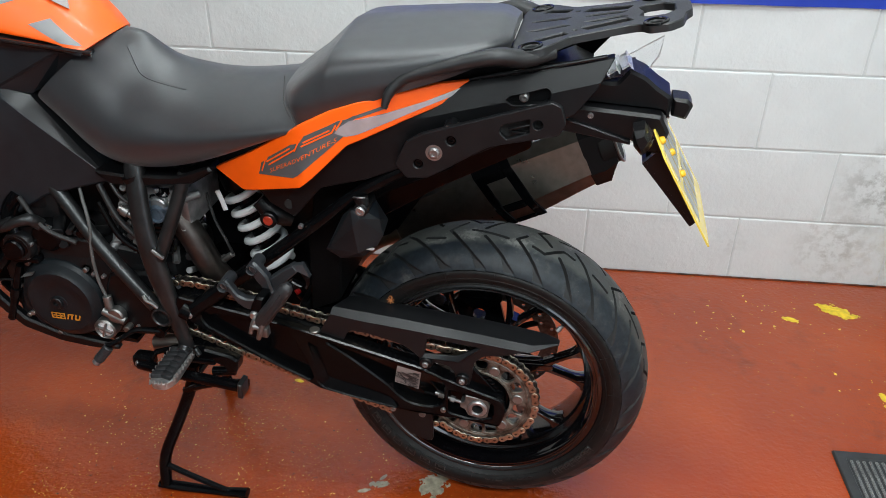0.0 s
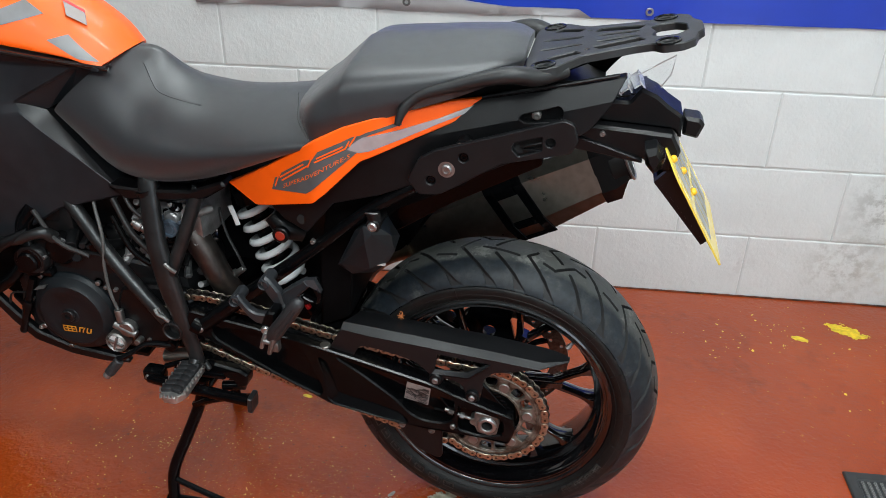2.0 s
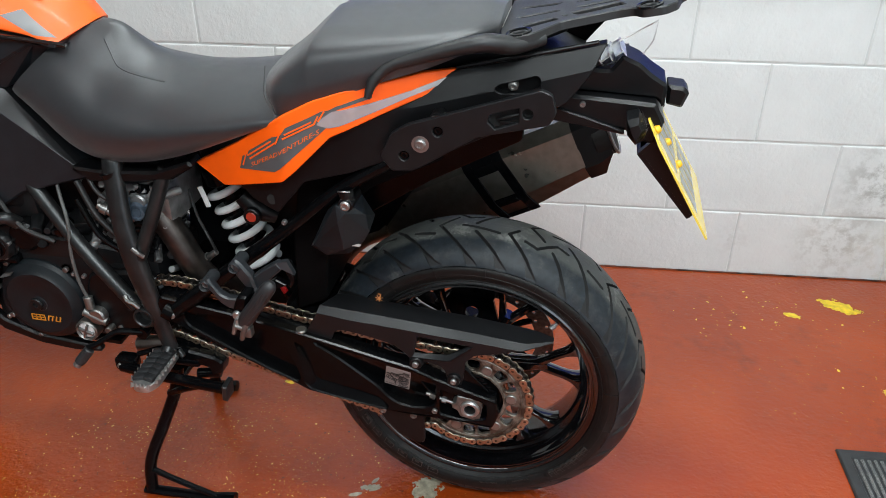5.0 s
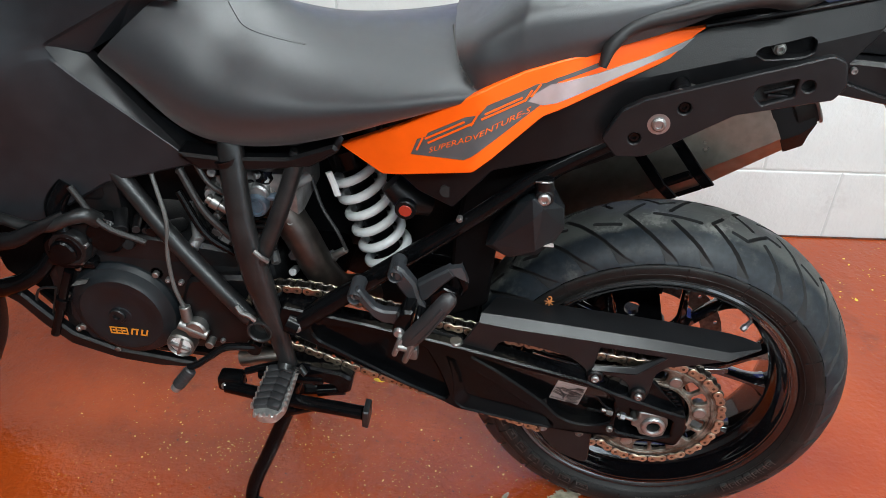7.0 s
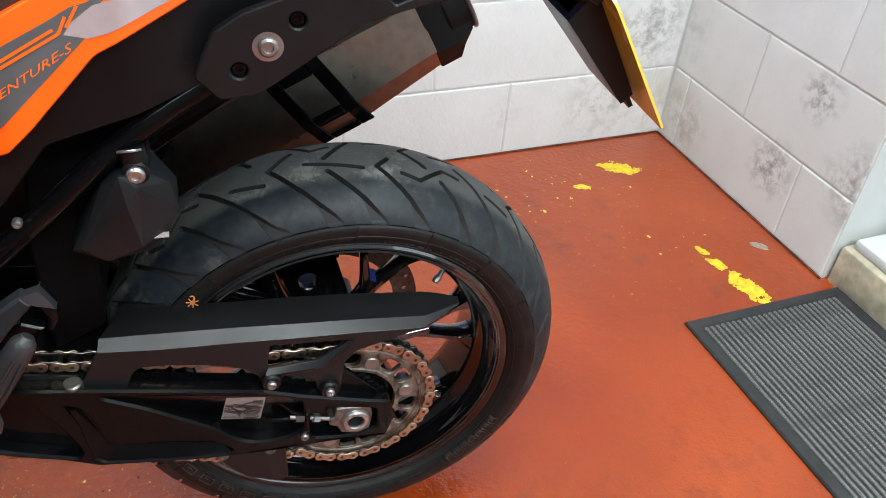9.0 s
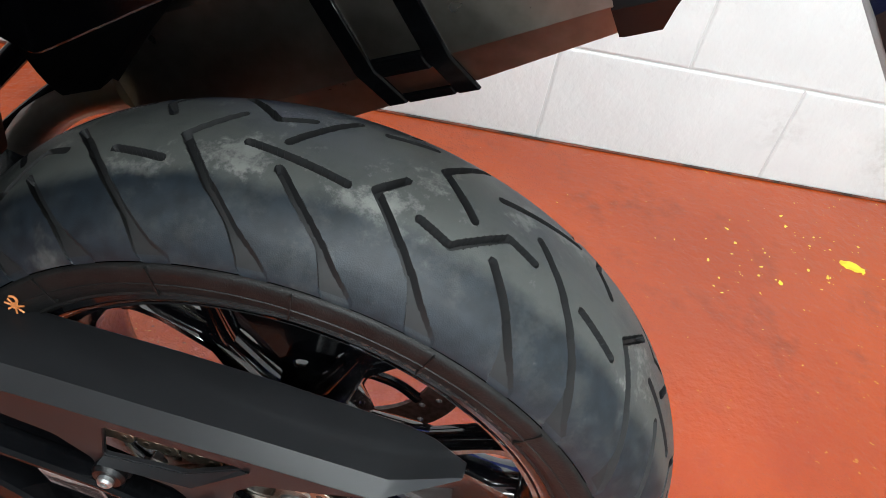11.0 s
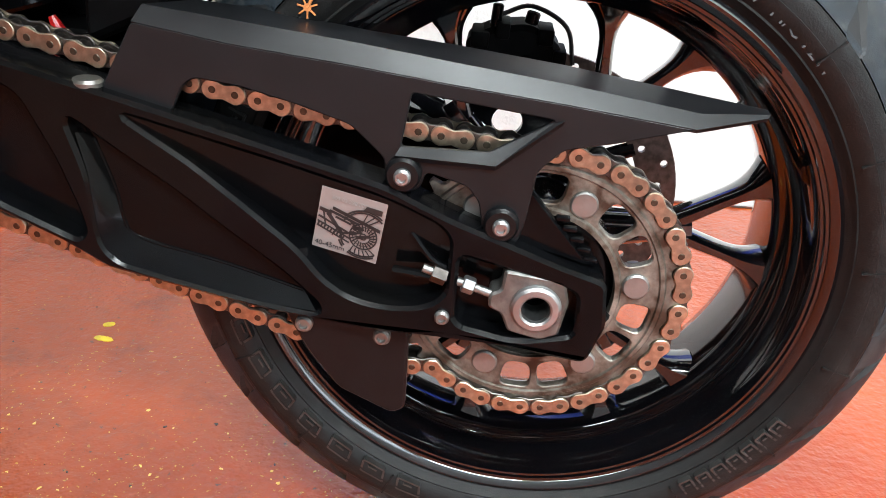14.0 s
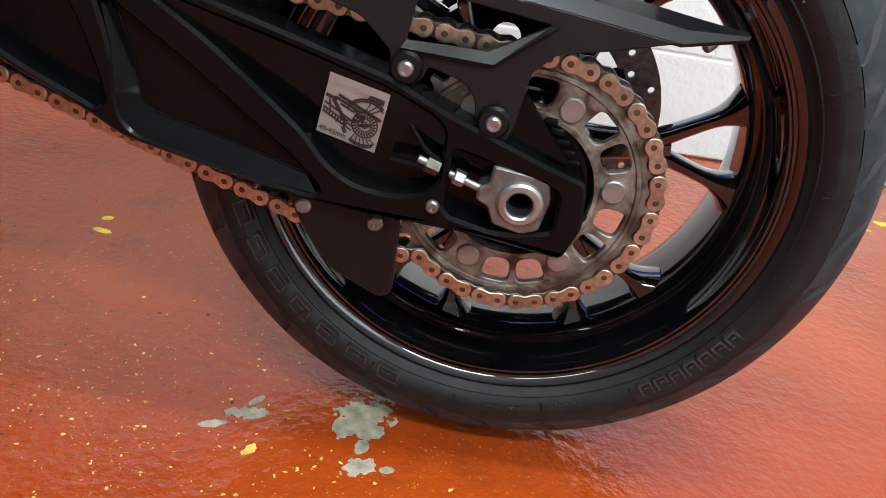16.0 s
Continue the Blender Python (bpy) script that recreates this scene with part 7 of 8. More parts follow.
CL = part("silencer_clamp", clamp_strip(-0.004, 0.014, -0.034, 0.112), SATIN, SIL, "black clamp frame round the silencer")
part("clamp_strap", clamp_strip(0.058, 0.078, -0.034, 0.112), SATIN, CL)
part("clamp_bar", clamp_strip(0.0145, 0.0575, 0.000, 0.016), SATIN, CL)
part("clamp_bar", clamp_strip(0.0145, 0.0575, -0.034, -0.026), SATIN, CL)
part("clamp_bar", clamp_strip(0.0145, 0.0575, 0.072, 0.105), SATIN, CL)
part("link_pipe", tube([(-0.345, 0.172, 0.392), (-0.322, 0.194, 0.438), (-0.297, 0.203, 0.466), (-0.268, 0.208, 0.487), (-0.225, 0.212, 0.508)], [0.022, 0.020, 0.020, 0.021, 0.024], 18, 5), PIPE, SIL, "heat tinted exhaust link pipe")
part("silencer_shield", prism([[tuple(p) for p in rounded([(-0.258, 0.470), (-0.276, 0.482), (-0.294, 0.491), (-0.310, 0.512), (-0.325, 0.545), (-0.30, 0.62), (-0.15, 0.70), (-0.15, 0.64), (-0.22, 0.53)], 0.012)]], 0.190, 0.240, 0.008), MUDP, SIL, "matt black front shroud of the silencer")
part("pipe_strut", tube([(-0.290, 0.200, 0.496), (-0.325, 0.198, 0.462), (-0.356, 0.195, 0.430)], 0.0055, 10, 3), SATIN, SIL)
part("pipe_strut", tube([(-0.305, 0.205, 0.540), (-0.330, 0.200, 0.512), (-0.360, 0.192, 0.478)], 0.0110, 12, 3), SATIN, SIL)
part("silencer_hanger", prism([[tuple(p) for p in rounded([(-0.30, 0.60), (-0.29, 0.66), (-0.10, 0.775), (-0.02, 0.815), (0.05, 0.82), (0.05, 0.765), (-0.12, 0.668), (-0.25, 0.58)], 0.01)]], 0.125, 0.14, 0.002), SATIN, SIL)
part("exhaust_pipe", tube([(-0.660, -0.010, 0.640), (-0.622, -0.030, 0.668), (-0.592, -0.036, 0.632), (-0.568, -0.036, 0.588), (-0.549, -0.034, 0.540), (-0.532, -0.020, 0.492), (-0.515, 0.010, 0.450), (-0.48, 0.06, 0.42), (-0.42, 0.12, 0.39), (-0.33, 0.155, 0.387)], 0.0262, 18, 5), DULLPIPE, BIKE, "heat tinted steel exhaust pipe")
part("lambda_sensor", joined(rod((-0.540, -0.018, 0.525), (-0.500, -0.024, 0.556), 0.0068, 0.0060, 12, 0.001), rod((-0.530, -0.019, 0.533), (-0.520, -0.021, 0.541), 0.0095, seg=6)), RAWALU, bpy.data.objects["exhaust_pipe"], "steel sensor on the pipe")
part("sensor_cable", tube([(-0.500, -0.024, 0.556), (-0.513, -0.02, 0.585), (-0.540, 0.0, 0.615), (-0.560, 0.02, 0.66)], 0.003, 8, 5), CABLE, bpy.data.objects["exhaust_pipe"])

# shock absorber
S0, S1 = Vector((-0.5087, 0.055, 0.688)), Vector((-0.4352, 0.055, 0.4661))
SHK = part("shock_absorber", joined(rod(S0, S0.lerp(S1, 0.95), 0.021, edge=0.002), rod(S0 - (S1 - S0) * 0.06, S0.lerp(S1, 0.10), 0.034, edge=0.004)), SATIN, BIKE, "shock absorber with a white coil spring")
sd = (S1 - S0).normalized()
sa = Vector((0, 1, 0))
sb = sd.cross(sa)
coil = []
for k in range(0, 6 * 20 + 1):
    a = 2 * math.pi * k / 20 + 0.6
    coil.append(S0.lerp(S1, 0.10) + (S1 - S0) * (0.80 * k / 120) + 0.0363 * (math.cos(a) * sa + math.sin(a) * sb))
part("coil_spring", tube(coil, 0.0076, 10, 1), SPRING, SHK, "white enamelled coil spring", 60)
part("spring_seat", joined(rod(S0.lerp(S1, 0.93), S0.lerp(S1, 1.0), 0.034, edge=0.003)), SATIN, SHK)
part("piggyback", joined(tube([(-0.425, -0.035, 0.690), (-0.400, -0.035, 0.666), (-0.370, -0.025, 0.650)], [0.018, 0.022, 0.016], 14, 4), rod((-0.400, -0.055, 0.664), (-0.400, -0.068, 0.664), 0.0155, edge=0.002)), PLASTIC, SHK)
part("red_cap", joined(rod((-0.400, -0.069, 0.664), (-0.400, -0.0655, 0.664), 0.0095, edge=0.001)), REDCAP, SHK, "dark red adjuster cap")

# covers and the black box by the tyre
part("inner_mudguard", joined(prism([[tuple(p) for p in rounded([(-0.335, 0.47), (-0.275, 0.50), (-0.268, 0.60), (-0.245, 0.68), (-0.18, 0.74), (-0.06, 0.80), (-0.06, 0.86), (-0.30, 0.80), (-0.33, 0.62)], 0.01)]], -0.060, 0.10, 0.004)), MUDP, BIKE, "black inner mudguard")


def faceted(points):
    """A moulding with flat facets: the hull of its corners."""
    bm = bmesh.new()
    for p in points:
        bm.verts.new(p)
    bmesh.ops.convex_hull(bm, input=bm.verts)
    bmesh.ops.dissolve_limit(bm, angle_limit=radians(4), verts=bm.verts, edges=bm.edges)
    return bm


HB = part("sensor_box", faceted([(-0.2236, -0.1285, 0.7372), (-0.2202, -0.1330, 0.7081), (-0.2137, -0.1290, 0.6560), (-0.2426, -0.1150, 0.7190), (-0.2457, -0.1225, 0.6885), (-0.2720, -0.1130, 0.6500), (-0.2820, -0.0980, 0.6380), (-0.2500, -0.1130, 0.6320),
                                 (-0.2130, -0.1260, 0.7360), (-0.2085, -0.1290, 0.7240), (-0.1966, -0.1130, 0.7275), (-0.1814, -0.1030, 0.7115), (-0.1770, -0.1010, 0.6788), (-0.1868, -0.1060, 0.6611), (-0.2100, -0.1130, 0.6400),
                                 (-0.2400, -0.0620, 0.7150), (-0.2000, -0.0620, 0.7300), (-0.1770, -0.0620, 0.6900), (-0.2000, -0.0620, 0.6400), (-0.2800, -0.0620, 0.6450)]), CASEP, BIKE, "angular dark grey plastic box beside the tyre", 3)
# Thin pale strip added under the box.
part("box_tab", box((-0.2110, -0.1200, 0.6585), (-0.1890, -0.1120, 0.6600), 0.0004), PAPER, HB, "pale strip under the box")
part("box_lug", joined(rod((-0.2085, -0.124, 0.736), (-0.2085, -0.07, 0.736), 0.0125, edge=0.002), tube([(-0.2080, -0.112, 0.742), (-0.2100, -0.112, 0.7575)], 0.0120, 14, 2)), PLASTIC, HB)
part("box_clip", tube([(-0.2210, -0.118, 0.7570), (-0.2150, -0.122, 0.7595), (-0.2080, -0.122, 0.7595), (-0.2010, -0.118, 0.7580)], 0.0015, 8, 4), STEEL, HB, "bright wire clip")
bolt("box_bolt", HB, -0.2085, -0.124, 0.736, 0.0085, STEEL)

# engine
ENG = part("engine", joined(box((-0.985, -0.062, 0.36), (-0.60, 0.11, 0.545), 0.02), prism([[tuple(p) for p in rounded([(-0.985, 0.40), (-0.99, 0.50), (-0.93, 0.555), (-0.80, 0.575), (-0.66, 0.56), (-0.60, 0.50), (-0.585, 0.40), (-0.68, 0.355), (-0.90, 0.34)], 0.02)]], -0.060, 0.10, 0.006)), ENGINE, BIKE, "black and grey V-twin engine")
part("alternator_cover", joined(revolve([(0, -0.0855), (0.015, -0.0855), (0.0165, -0.0845), (0.050, -0.0845), (0.0525, -0.0855), (0.0685, -0.0855), (0.0705, -0.0835), (0.0745, -0.0800), (0.086, -0.074), (0.091, -0.066), (0.092, -0.045)], (-0.862, 0, 0.430), "y", 72)), CASEP, ENG, "round dark grey alternator cover", 25)
part("cover_plug", joined(revolve([(0, -0.0865), (0.0055, -0.0865), (0.0062, -0.0905), (0.012, -0.0905), (0.0135, -0.0885), (0.0135, -0.084)], (-0.868, 0, 0.430), "y", 30)), ENGINE, ENG)


def mark_stroke(x0, z0, x1, z1, w=0.0011):
    d = Vector((x1 - x0, z1 - z0)).normalized() * w
    return sheet([(x0 - d.y, -0.0862, z0 + d.x), (x1 - d.y, -0.0862, z1 + d.x), (x1 + d.y, -0.0862, z1 - d.x), (x0 + d.y, -0.0862, z0 - d.x)], 0.0008)


part("amber_mark", joined(mark_stroke(-0.888, 0.4035, -0.858, 0.4035), mark_stroke(-0.888, 0.3915, -0.858, 0.3915), *[mark_stroke(-0.8870 + 0.0093 * k, 0.3920, -0.8870 + 0.0093 * k, 0.4030) for k in range(4)], mark_stroke(-0.884, 0.3975, -0.862, 0.3975),
                          *[mark_stroke(-0.853 + 0.0085 * k, 0.3915, -0.849 + 0.0085 * k, 0.4035, 0.0014) for k in range(4)], mark_stroke(-0.849, 0.4030, -0.838, 0.4030), mark_stroke(-0.836, 0.3920, -0.826, 0.3920)), GOLDINK, ENG, "amber maker's mark as plain shapes")
for k in range(9):
    a = radians(-150 + 40 * k)
    if k in (2, 3, 4, 6):
        continue
    part("case_screw", joined(rod((-0.862 + 0.099 * math.cos(a), -0.070, 0.430 + 0.099 * math.sin(a)), (-0.862 + 0.099 * math.cos(a), -0.05, 0.430 + 0.099 * math.sin(a)), 0.0055, edge=0.001), rod((-0.862 + 0.099 * math.cos(a), -0.062, 0.430 + 0.099 * math.sin(a)), (-0.862 + 0.099 * math.cos(a), -0.045, 0.430 + 0.099 * math.sin(a)), 0.010)), RAWALU, ENG)
part("sprocket_cover", joined(prism([[tuple(p) for p in rounded([(-0.765, 0.385), (-0.758, 0.470), (-0.742, 0.512), (-0.660, 0.525), (-0.606, 0.520), (-0.572, 0.462), (-0.578, 0.408), (-0.640, 0.388), (-0.70, 0.380)], 0.012)]], -0.078, -0.055, 0.006)), PLASTIC, ENG, "black sprocket cover", 30)
part("cover_groove", prism([[tuple(p) for p in rounded([(-0.695, 0.468), (-0.695, 0.480), (-0.650, 0.487), (-0.640, 0.482), (-0.642, 0.470)], 0.005)]], -0.0795, -0.07, 0.001), PLASTIC, ENG)
for sx, sz in ((-0.70, 0.392), (-0.655, 0.392), (-0.752, 0.505), (-0.772, 0.508)):
    bolt("cover_screw", ENG, sx, -0.0785, sz, 0.0045, STEEL)
# rear cylinder, head and the small parts round it
part("rear_cylinder", box((-0.705, -0.040, 0.54), (-0.615, 0.08, 0.63), 0.01), ENGINE, ENG)
for k in range(6):
    part("fin", box((-0.715 + 0.003 * k, -0.046, 0.552 + 0.011 * k), (-0.612 + 0.003 * k, 0.085, 0.558 + 0.011 * k), 0.002), ENGINE, ENG)
part("cylinder_head", joined(box((-0.685, -0.052, 0.615), (-0.560, 0.085, 0.70), 0.012), box((-0.672, -0.060, 0.64), (-0.60, -0.045, 0.685), 0.008), rod((-0.615, -0.066, 0.668), (-0.615, -0.04, 0.668), 0.016, edge=0.003)), HEADM, ENG, "grey cast cylinder head", 30)
part("front_cylinder", joined(box((-0.96, -0.045, 0.55), (-0.84, 0.085, 0.66), 0.012, pose(0, 0, 0)), box((-1.0, -0.05, 0.62), (-0.86, 0.085, 0.72), 0.015)), ENGINE, ENG)
rnd = random.Random(5)
for i in range(40):
    x, z = rnd.uniform(-0.74, -0.56), rnd.uniform(0.53, 0.70)
    r = rnd.uniform(0.004, 0.010)
    y = rnd.uniform(-0.066, -0.045)
    part("fitting", rod((x, y, z), (x + rnd.uniform(-0.02, 0.02), y + 0.03, z + rnd.uniform(-0.02, 0.02)), r, seg=rnd.choice((6, 12)), edge=0.001), rnd.choice((HEADM, HEADM, STEEL, SATIN, ENGINE, RAWALU)), ENG)
for i in range(16):
    x, z = rnd.uniform(-0.96, -0.76), rnd.uniform(0.53, 0.60)
    part("fitting", rod((x, -0.07, z), (x + rnd.uniform(-0.02, 0.02), -0.03, z + rnd.uniform(-0.02, 0.02)), rnd.uniform(0.004, 0.012), seg=12, edge=0.001), rnd.choice((ENGINE, ENGINE, SATIN, ENGINE)), ENG)
part("breather_stub", joined(rod((-0.690, -0.072, 0.662), (-0.655, -0.072, 0.640), 0.0075, edge=0.001), rod((-0.684, -0.072, 0.658), (-0.672, -0.072, 0.651), 0.0105, edge=0.001)), STEEL, ENG, "bright steel hose joint")
part("blue_cap", joined(revolve([(0, -0.0720), (0.0085, -0.0720), (0.0095, -0.0700), (0.0125, -0.0700), (0.0135, -0.0735), (0.0165, -0.0735), (0.0180, -0.0700), (0.0185, -0.0500)], (-0.6180, 0, 0.6530), "y", 28), box((-0.648, -0.066, 0.650), (-0.628, -0.050, 0.676), 0.004), box((-0.612, -0.066, 0.660), (-0.590, -0.050, 0.668), 0.003)), BLUEALU, ENG, "blue-grey cast cap on the cylinder head", 30)
for line, r, mat, nm in (
        ([(-0.790, -0.035, 0.715), (-0.772, -0.060, 0.672), (-0.755, -0.080, 0.622), (-0.762, -0.084, 0.560), (-0.762, -0.084, 0.500), (-0.752, -0.084, 0.455)], 0.0033, HOSE, "clutch_hose"),
        ([(-0.70, -0.07, 0.72), (-0.68, -0.078, 0.69), (-0.65, -0.072, 0.66), (-0.63, -0.07, 0.62)], 0.004, CABLE, "wire"),
        ([(-0.73, -0.06, 0.70), (-0.70, -0.07, 0.64), (-0.67, -0.068, 0.60), (-0.65, -0.06, 0.57)], 0.006, CABLE, "wire"),
        ([(-0.90, -0.07, 0.66), (-0.86, -0.075, 0.60), (-0.80, -0.07, 0.57)], 0.005, CABLE, "wire"),
        ([(-0.735, -0.065, 0.665), (-0.70, -0.075, 0.60), (-0.66, -0.07, 0.565)], 0.006, SATIN, "wire")):
    part(nm, tube(line, r, 10, 5), mat, ENG)
part("slave_cylinder", joined(rod((-0.752, -0.084, 0.462), (-0.750, -0.086, 0.435), 0.009, edge=0.001), rod((-0.738, -0.095, 0.420), (-0.738, -0.06, 0.420), 0.018, edge=0.003), rod((-0.765, -0.088, 0.428), (-0.72, -0.088, 0.408), 0.009, edge=0.001), rod((-0.718, -0.096, 0.392), (-0.718, -0.07, 0.392), 0.007, edge=0.001)), RAWALU, ENG, "grey cast clutch slave cylinder", 30)
WIN = part("oil_window", revolve([(0, -0.0900), (0.012, -0.0910), (0.0180, -0.0885), (0.0190, -0.080)], (-0.7690, 0, 0.3820), "y", 30), REFL, ENG, "pale round oil filler cap of clear plastic")
part("oil_window_ring", revolve([(0.0175, -0.0905), (0.0205, -0.0945), (0.0235, -0.0910), (0.0235, -0.070)], (-0.7690, 0, 0.3820), "y", 30), RAWALU, WIN)
part("oil_window_grip", joined(*[box((-0.016, -0.0965, -0.0022), (0.016, -0.0895, 0.0022), 0.001, Matrix.Translation((-0.7690, 0, 0.3820)) @ pose(0, 0, 0, 0, a, 0)) for a in (20, 110)]), STEEL, WIN)
part("water_pump", joined(rod((-0.93, -0.085, 0.548), (-0.93, -0.04, 0.548), 0.036, edge=0.006), rod((-0.93, -0.090, 0.548), (-0.93, -0.08, 0.548), 0.021, edge=0.003), box((-0.965, -0.08, 0.515), (-0.888, -0.05, 0.530), 0.005), tube([(-0.93, -0.07, 0.58), (-0.935, -0.06, 0.62), (-0.91, -0.05, 0.66)], 0.018, 14, 4)), SATIN, ENG, "black pump housing with a hose")
part("cap_disc", joined(rod((-0.865, -0.075, 0.575), (-0.865, -0.04, 0.575), 0.032, edge=0.006)), SATIN, ENG)
# Dark fill block, added to keep the space ahead of the engine dark.
part("engine_front", joined(prism([[tuple(p) for p in rounded([(-1.085, 0.455), (-1.100, 0.560), (-1.060, 0.660), (-0.930, 0.660), (-0.930, 0.380), (-0.985, 0.375), (-1.030, 0.420)], 0.012)]], -0.030, 0.090, 0.004)), MUDP, ENG)
part("cover_web", prism([[tuple(p) for p in rounded([(-0.960, 0.450), (-0.966, 0.400), (-0.940, 0.352), (-0.905, 0.345), (-0.925, 0.400), (-0.930, 0.455)], 0.006)]], -0.0640, -0.050, 0.003), CASEP, ENG)
part("pump_bracket", cast_plate([(-0.8690, 0.5930), (-0.8700, 0.6040), (-0.8900, 0.6000), (-0.9300, 0.5900), (-0.9620, 0.5560), (-0.9640, 0.5230), (-0.9300, 0.5170), (-0.8960, 0.5270), (-0.8840, 0.5500)], -0.0720, -0.055, 0.004, 0.006), ENGINE, ENG)
part("pump_ring", revolve([(0.0210, -0.084), (0.0240, -0.0865), (0.0290, -0.0860), (0.0330, -0.080), (0.0340, -0.066)], (-0.922, 0, 0.554), "y", 40), ENGINE, ENG)
for sx, sz in ((-0.893, 0.562), (-0.952, 0.548), (-0.906, 0.530)):
    bolt("pump_screw", ENG, sx, -0.0800, sz, 0.0042, STEEL)
part("breather_pipe", tube([(-1.075, -0.072, 0.602), (-1.014, -0.085, 0.602), (-0.975, -0.090, 0.596), (-0.935, -0.092, 0.600), (-0.905, -0.090, 0.614), (-0.882, -0.080, 0.618), (-0.872, -0.065, 0.600)], [0.0085, 0.0088, 0.0090, 0.0092, 0.0100, 0.0120, 0.0130], 14, 5), FRAME, ENG)
part("frame_arm", tube([(-1.100, -0.060, 0.432), (-1.060, -0.070, 0.455), (-1.020, -0.072, 0.474), (-0.985, -0.068, 0.500), (-0.965, -0.060, 0.528)], [0.015, 0.015, 0.014, 0.013, 0.013], 14, 4), SATIN, ENG)
part("cooler_loop", tube([(-1.013, -0.060, 0.446), (-0.984, -0.060, 0.454), (-0.982, -0.060, 0.448), (-1.000, -0.060, 0.398), (-1.006, -0.060, 0.394), (-1.024, -0.060, 0.400), (-1.026, -0.060, 0.406)], 0.0024, 8, 4, closed=True), FRAME, ENG)
part("cooler_post", tube([(-0.9411, -0.070, 0.501), (-0.9550, -0.071, 0.468), (-0.9666, -0.072, 0.4393), (-0.9998, -0.070, 0.3619)], 0.0078, 12, 3), SATIN, ENG)
part("post_collar", tube([(-0.9640, -0.072, 0.4450), (-0.9720, -0.072, 0.4260)], 0.0108, 12, 2), SATIN, ENG)
bolt("web_screw", ENG, -0.9560, -0.0660, 0.3760, 0.0052, RAWALU)
part("cover_tab", sheet([(-0.9350, -0.0860, 0.4820), (-0.9080, -0.0860, 0.4900), (-0.9040, -0.0820, 0.4960), (-0.9260, -0.0820, 0.4900)], 0.004), RAWALU, ENG)
part("skid_plate", joined(cast_plate([(-1.075, 0.440), (-1.0484, 0.4180), (-1.0181, 0.3790), (-0.9772, 0.3400), (-0.8973, 0.3155), (-0.8256, 0.3085), (-0.765, 0.312), (-0.765, 0.324), (-0.83, 0.332), (-0.90, 0.340), (-0.968, 0.366), (-1.005, 0.404), (-1.040, 0.445)], -0.070, -0.055, 0.004), loft([[(x, YC - 0.07, z), (x, YC + 0.07, z), (x, YC + 0.07, z + 0.008), (x, YC - 0.07, z + 0.008)] for x, z in ((-1.03, 0.42), (-0.972, 0.345), (-0.90, 0.318), (-0.74, 0.312))])), PLASTIC, ENG, "black skid plate below the engine")
part("gear_lever", joined(tube([(-0.640, -0.100, 0.404), (-0.680, -0.116, 0.412), (-0.705, -0.126, 0.398), (-0.726, -0.136, 0.386), (-0.738, -0.139, 0.384)], [0.0070, 0.0062, 0.0055, 0.0058, 0.0050], 10, 5), rod((-0.640, -0.105, 0.402), (-0.640, -0.08, 0.402), 0.012)), SATIN, BIKE, "black gear lever")
part("gear_lever_tip", joined(rod((-0.733, -0.140, 0.380), (-0.7555, -0.152, 0.352), 0.0098, edge=0.002), *[rod((-0.7365 - 0.0045 * k, -0.1419 - 0.0024 * k, 0.3756 - 0.0056 * k), (-0.7385 - 0.0045 * k, -0.1430 - 0.0024 * k, 0.3731 - 0.0056 * k), 0.0106, seg=16) for k in range(4)]), RUBBER, bpy.data.objects["gear_lever"], "ribbed grey rubber tip")
part("tip_end", rod((-0.7550, -0.1515, 0.3525), (-0.7610, -0.155, 0.3455), 0.0080, edge=0.002), STEEL, bpy.data.objects["gear_lever"], "bright end screw")

# pegs, side stand, centre stand
PEG = part("rider_peg", joined(prism([[tuple(p) for p in rounded([(-0.622, 0.10), (-0.566, 0.10), (-0.562, 0.19), (-0.575, 0.212), (-0.608, 0.212), (-0.624, 0.19)], 0.01)]], 0.0, 0.014, 0.001)), PEGSTEEL, None, "serrated bright steel rider's footpeg with rubber blocks")
for v in PEG.data.vertices:
    x, y, z = v.co
    v.co = (x, -z, 0.356 + (0.014 - y))
PEG.parent, PEG.matrix_parent_inverse = BIKE, BIKE.matrix_world.inverted()
tooth = finish(rod((0, 0, 0), (0, 0, 0.009), 0.004, 0.0018, 6), "tooth", PEGSTEEL)
for k in range(8):
    for x in (-0.6225, -0.5645):
        shared("tooth", tooth, PEG, Matrix.Translation((x, -0.112 - 0.0115 * k, 0.366)))
for k in range(5):
    shared("tooth", tooth, PEG, Matrix.Translation((-0.612 + 0.0095 * k, -0.2095, 0.366)))
pad = finish(box((-0.0128, -0.0071, 0), (0.0128, 0.0071, 0.009), 0.002), "pad_block", RUBBER)
for k in range(6):
    for x in (-0.606, -0.582):
        shared("pad_block", pad, PEG, Matrix.Translation((x, -0.114 - 0.0152 * k, 0.369)) @ pose(0, 0, 0, 0, 0, 12 if x < -0.6 else -12))
PEG.scale, PEG.location = (0.84, 1, 1), (PEG.location.x - 0.597 * 0.16, PEG.location.y, PEG.location.z)
part("peg_bracket", joined(tube([(-0.588, -0.095, 0.375), (-0.588, -0.112, 0.366)], 0.018, 12, 2), rod((-0.560, -0.108, 0.378), (-0.548, -0.112, 0.366), 0.006, edge=0.001), tube([(-0.572, -0.118, 0.382), (-0.560, -0.122, 0.388), (-0.556, -0.116, 0.375), (-0.566, -0.112, 0.37)], 0.0022, 8, 4)), FRAME, PEG)
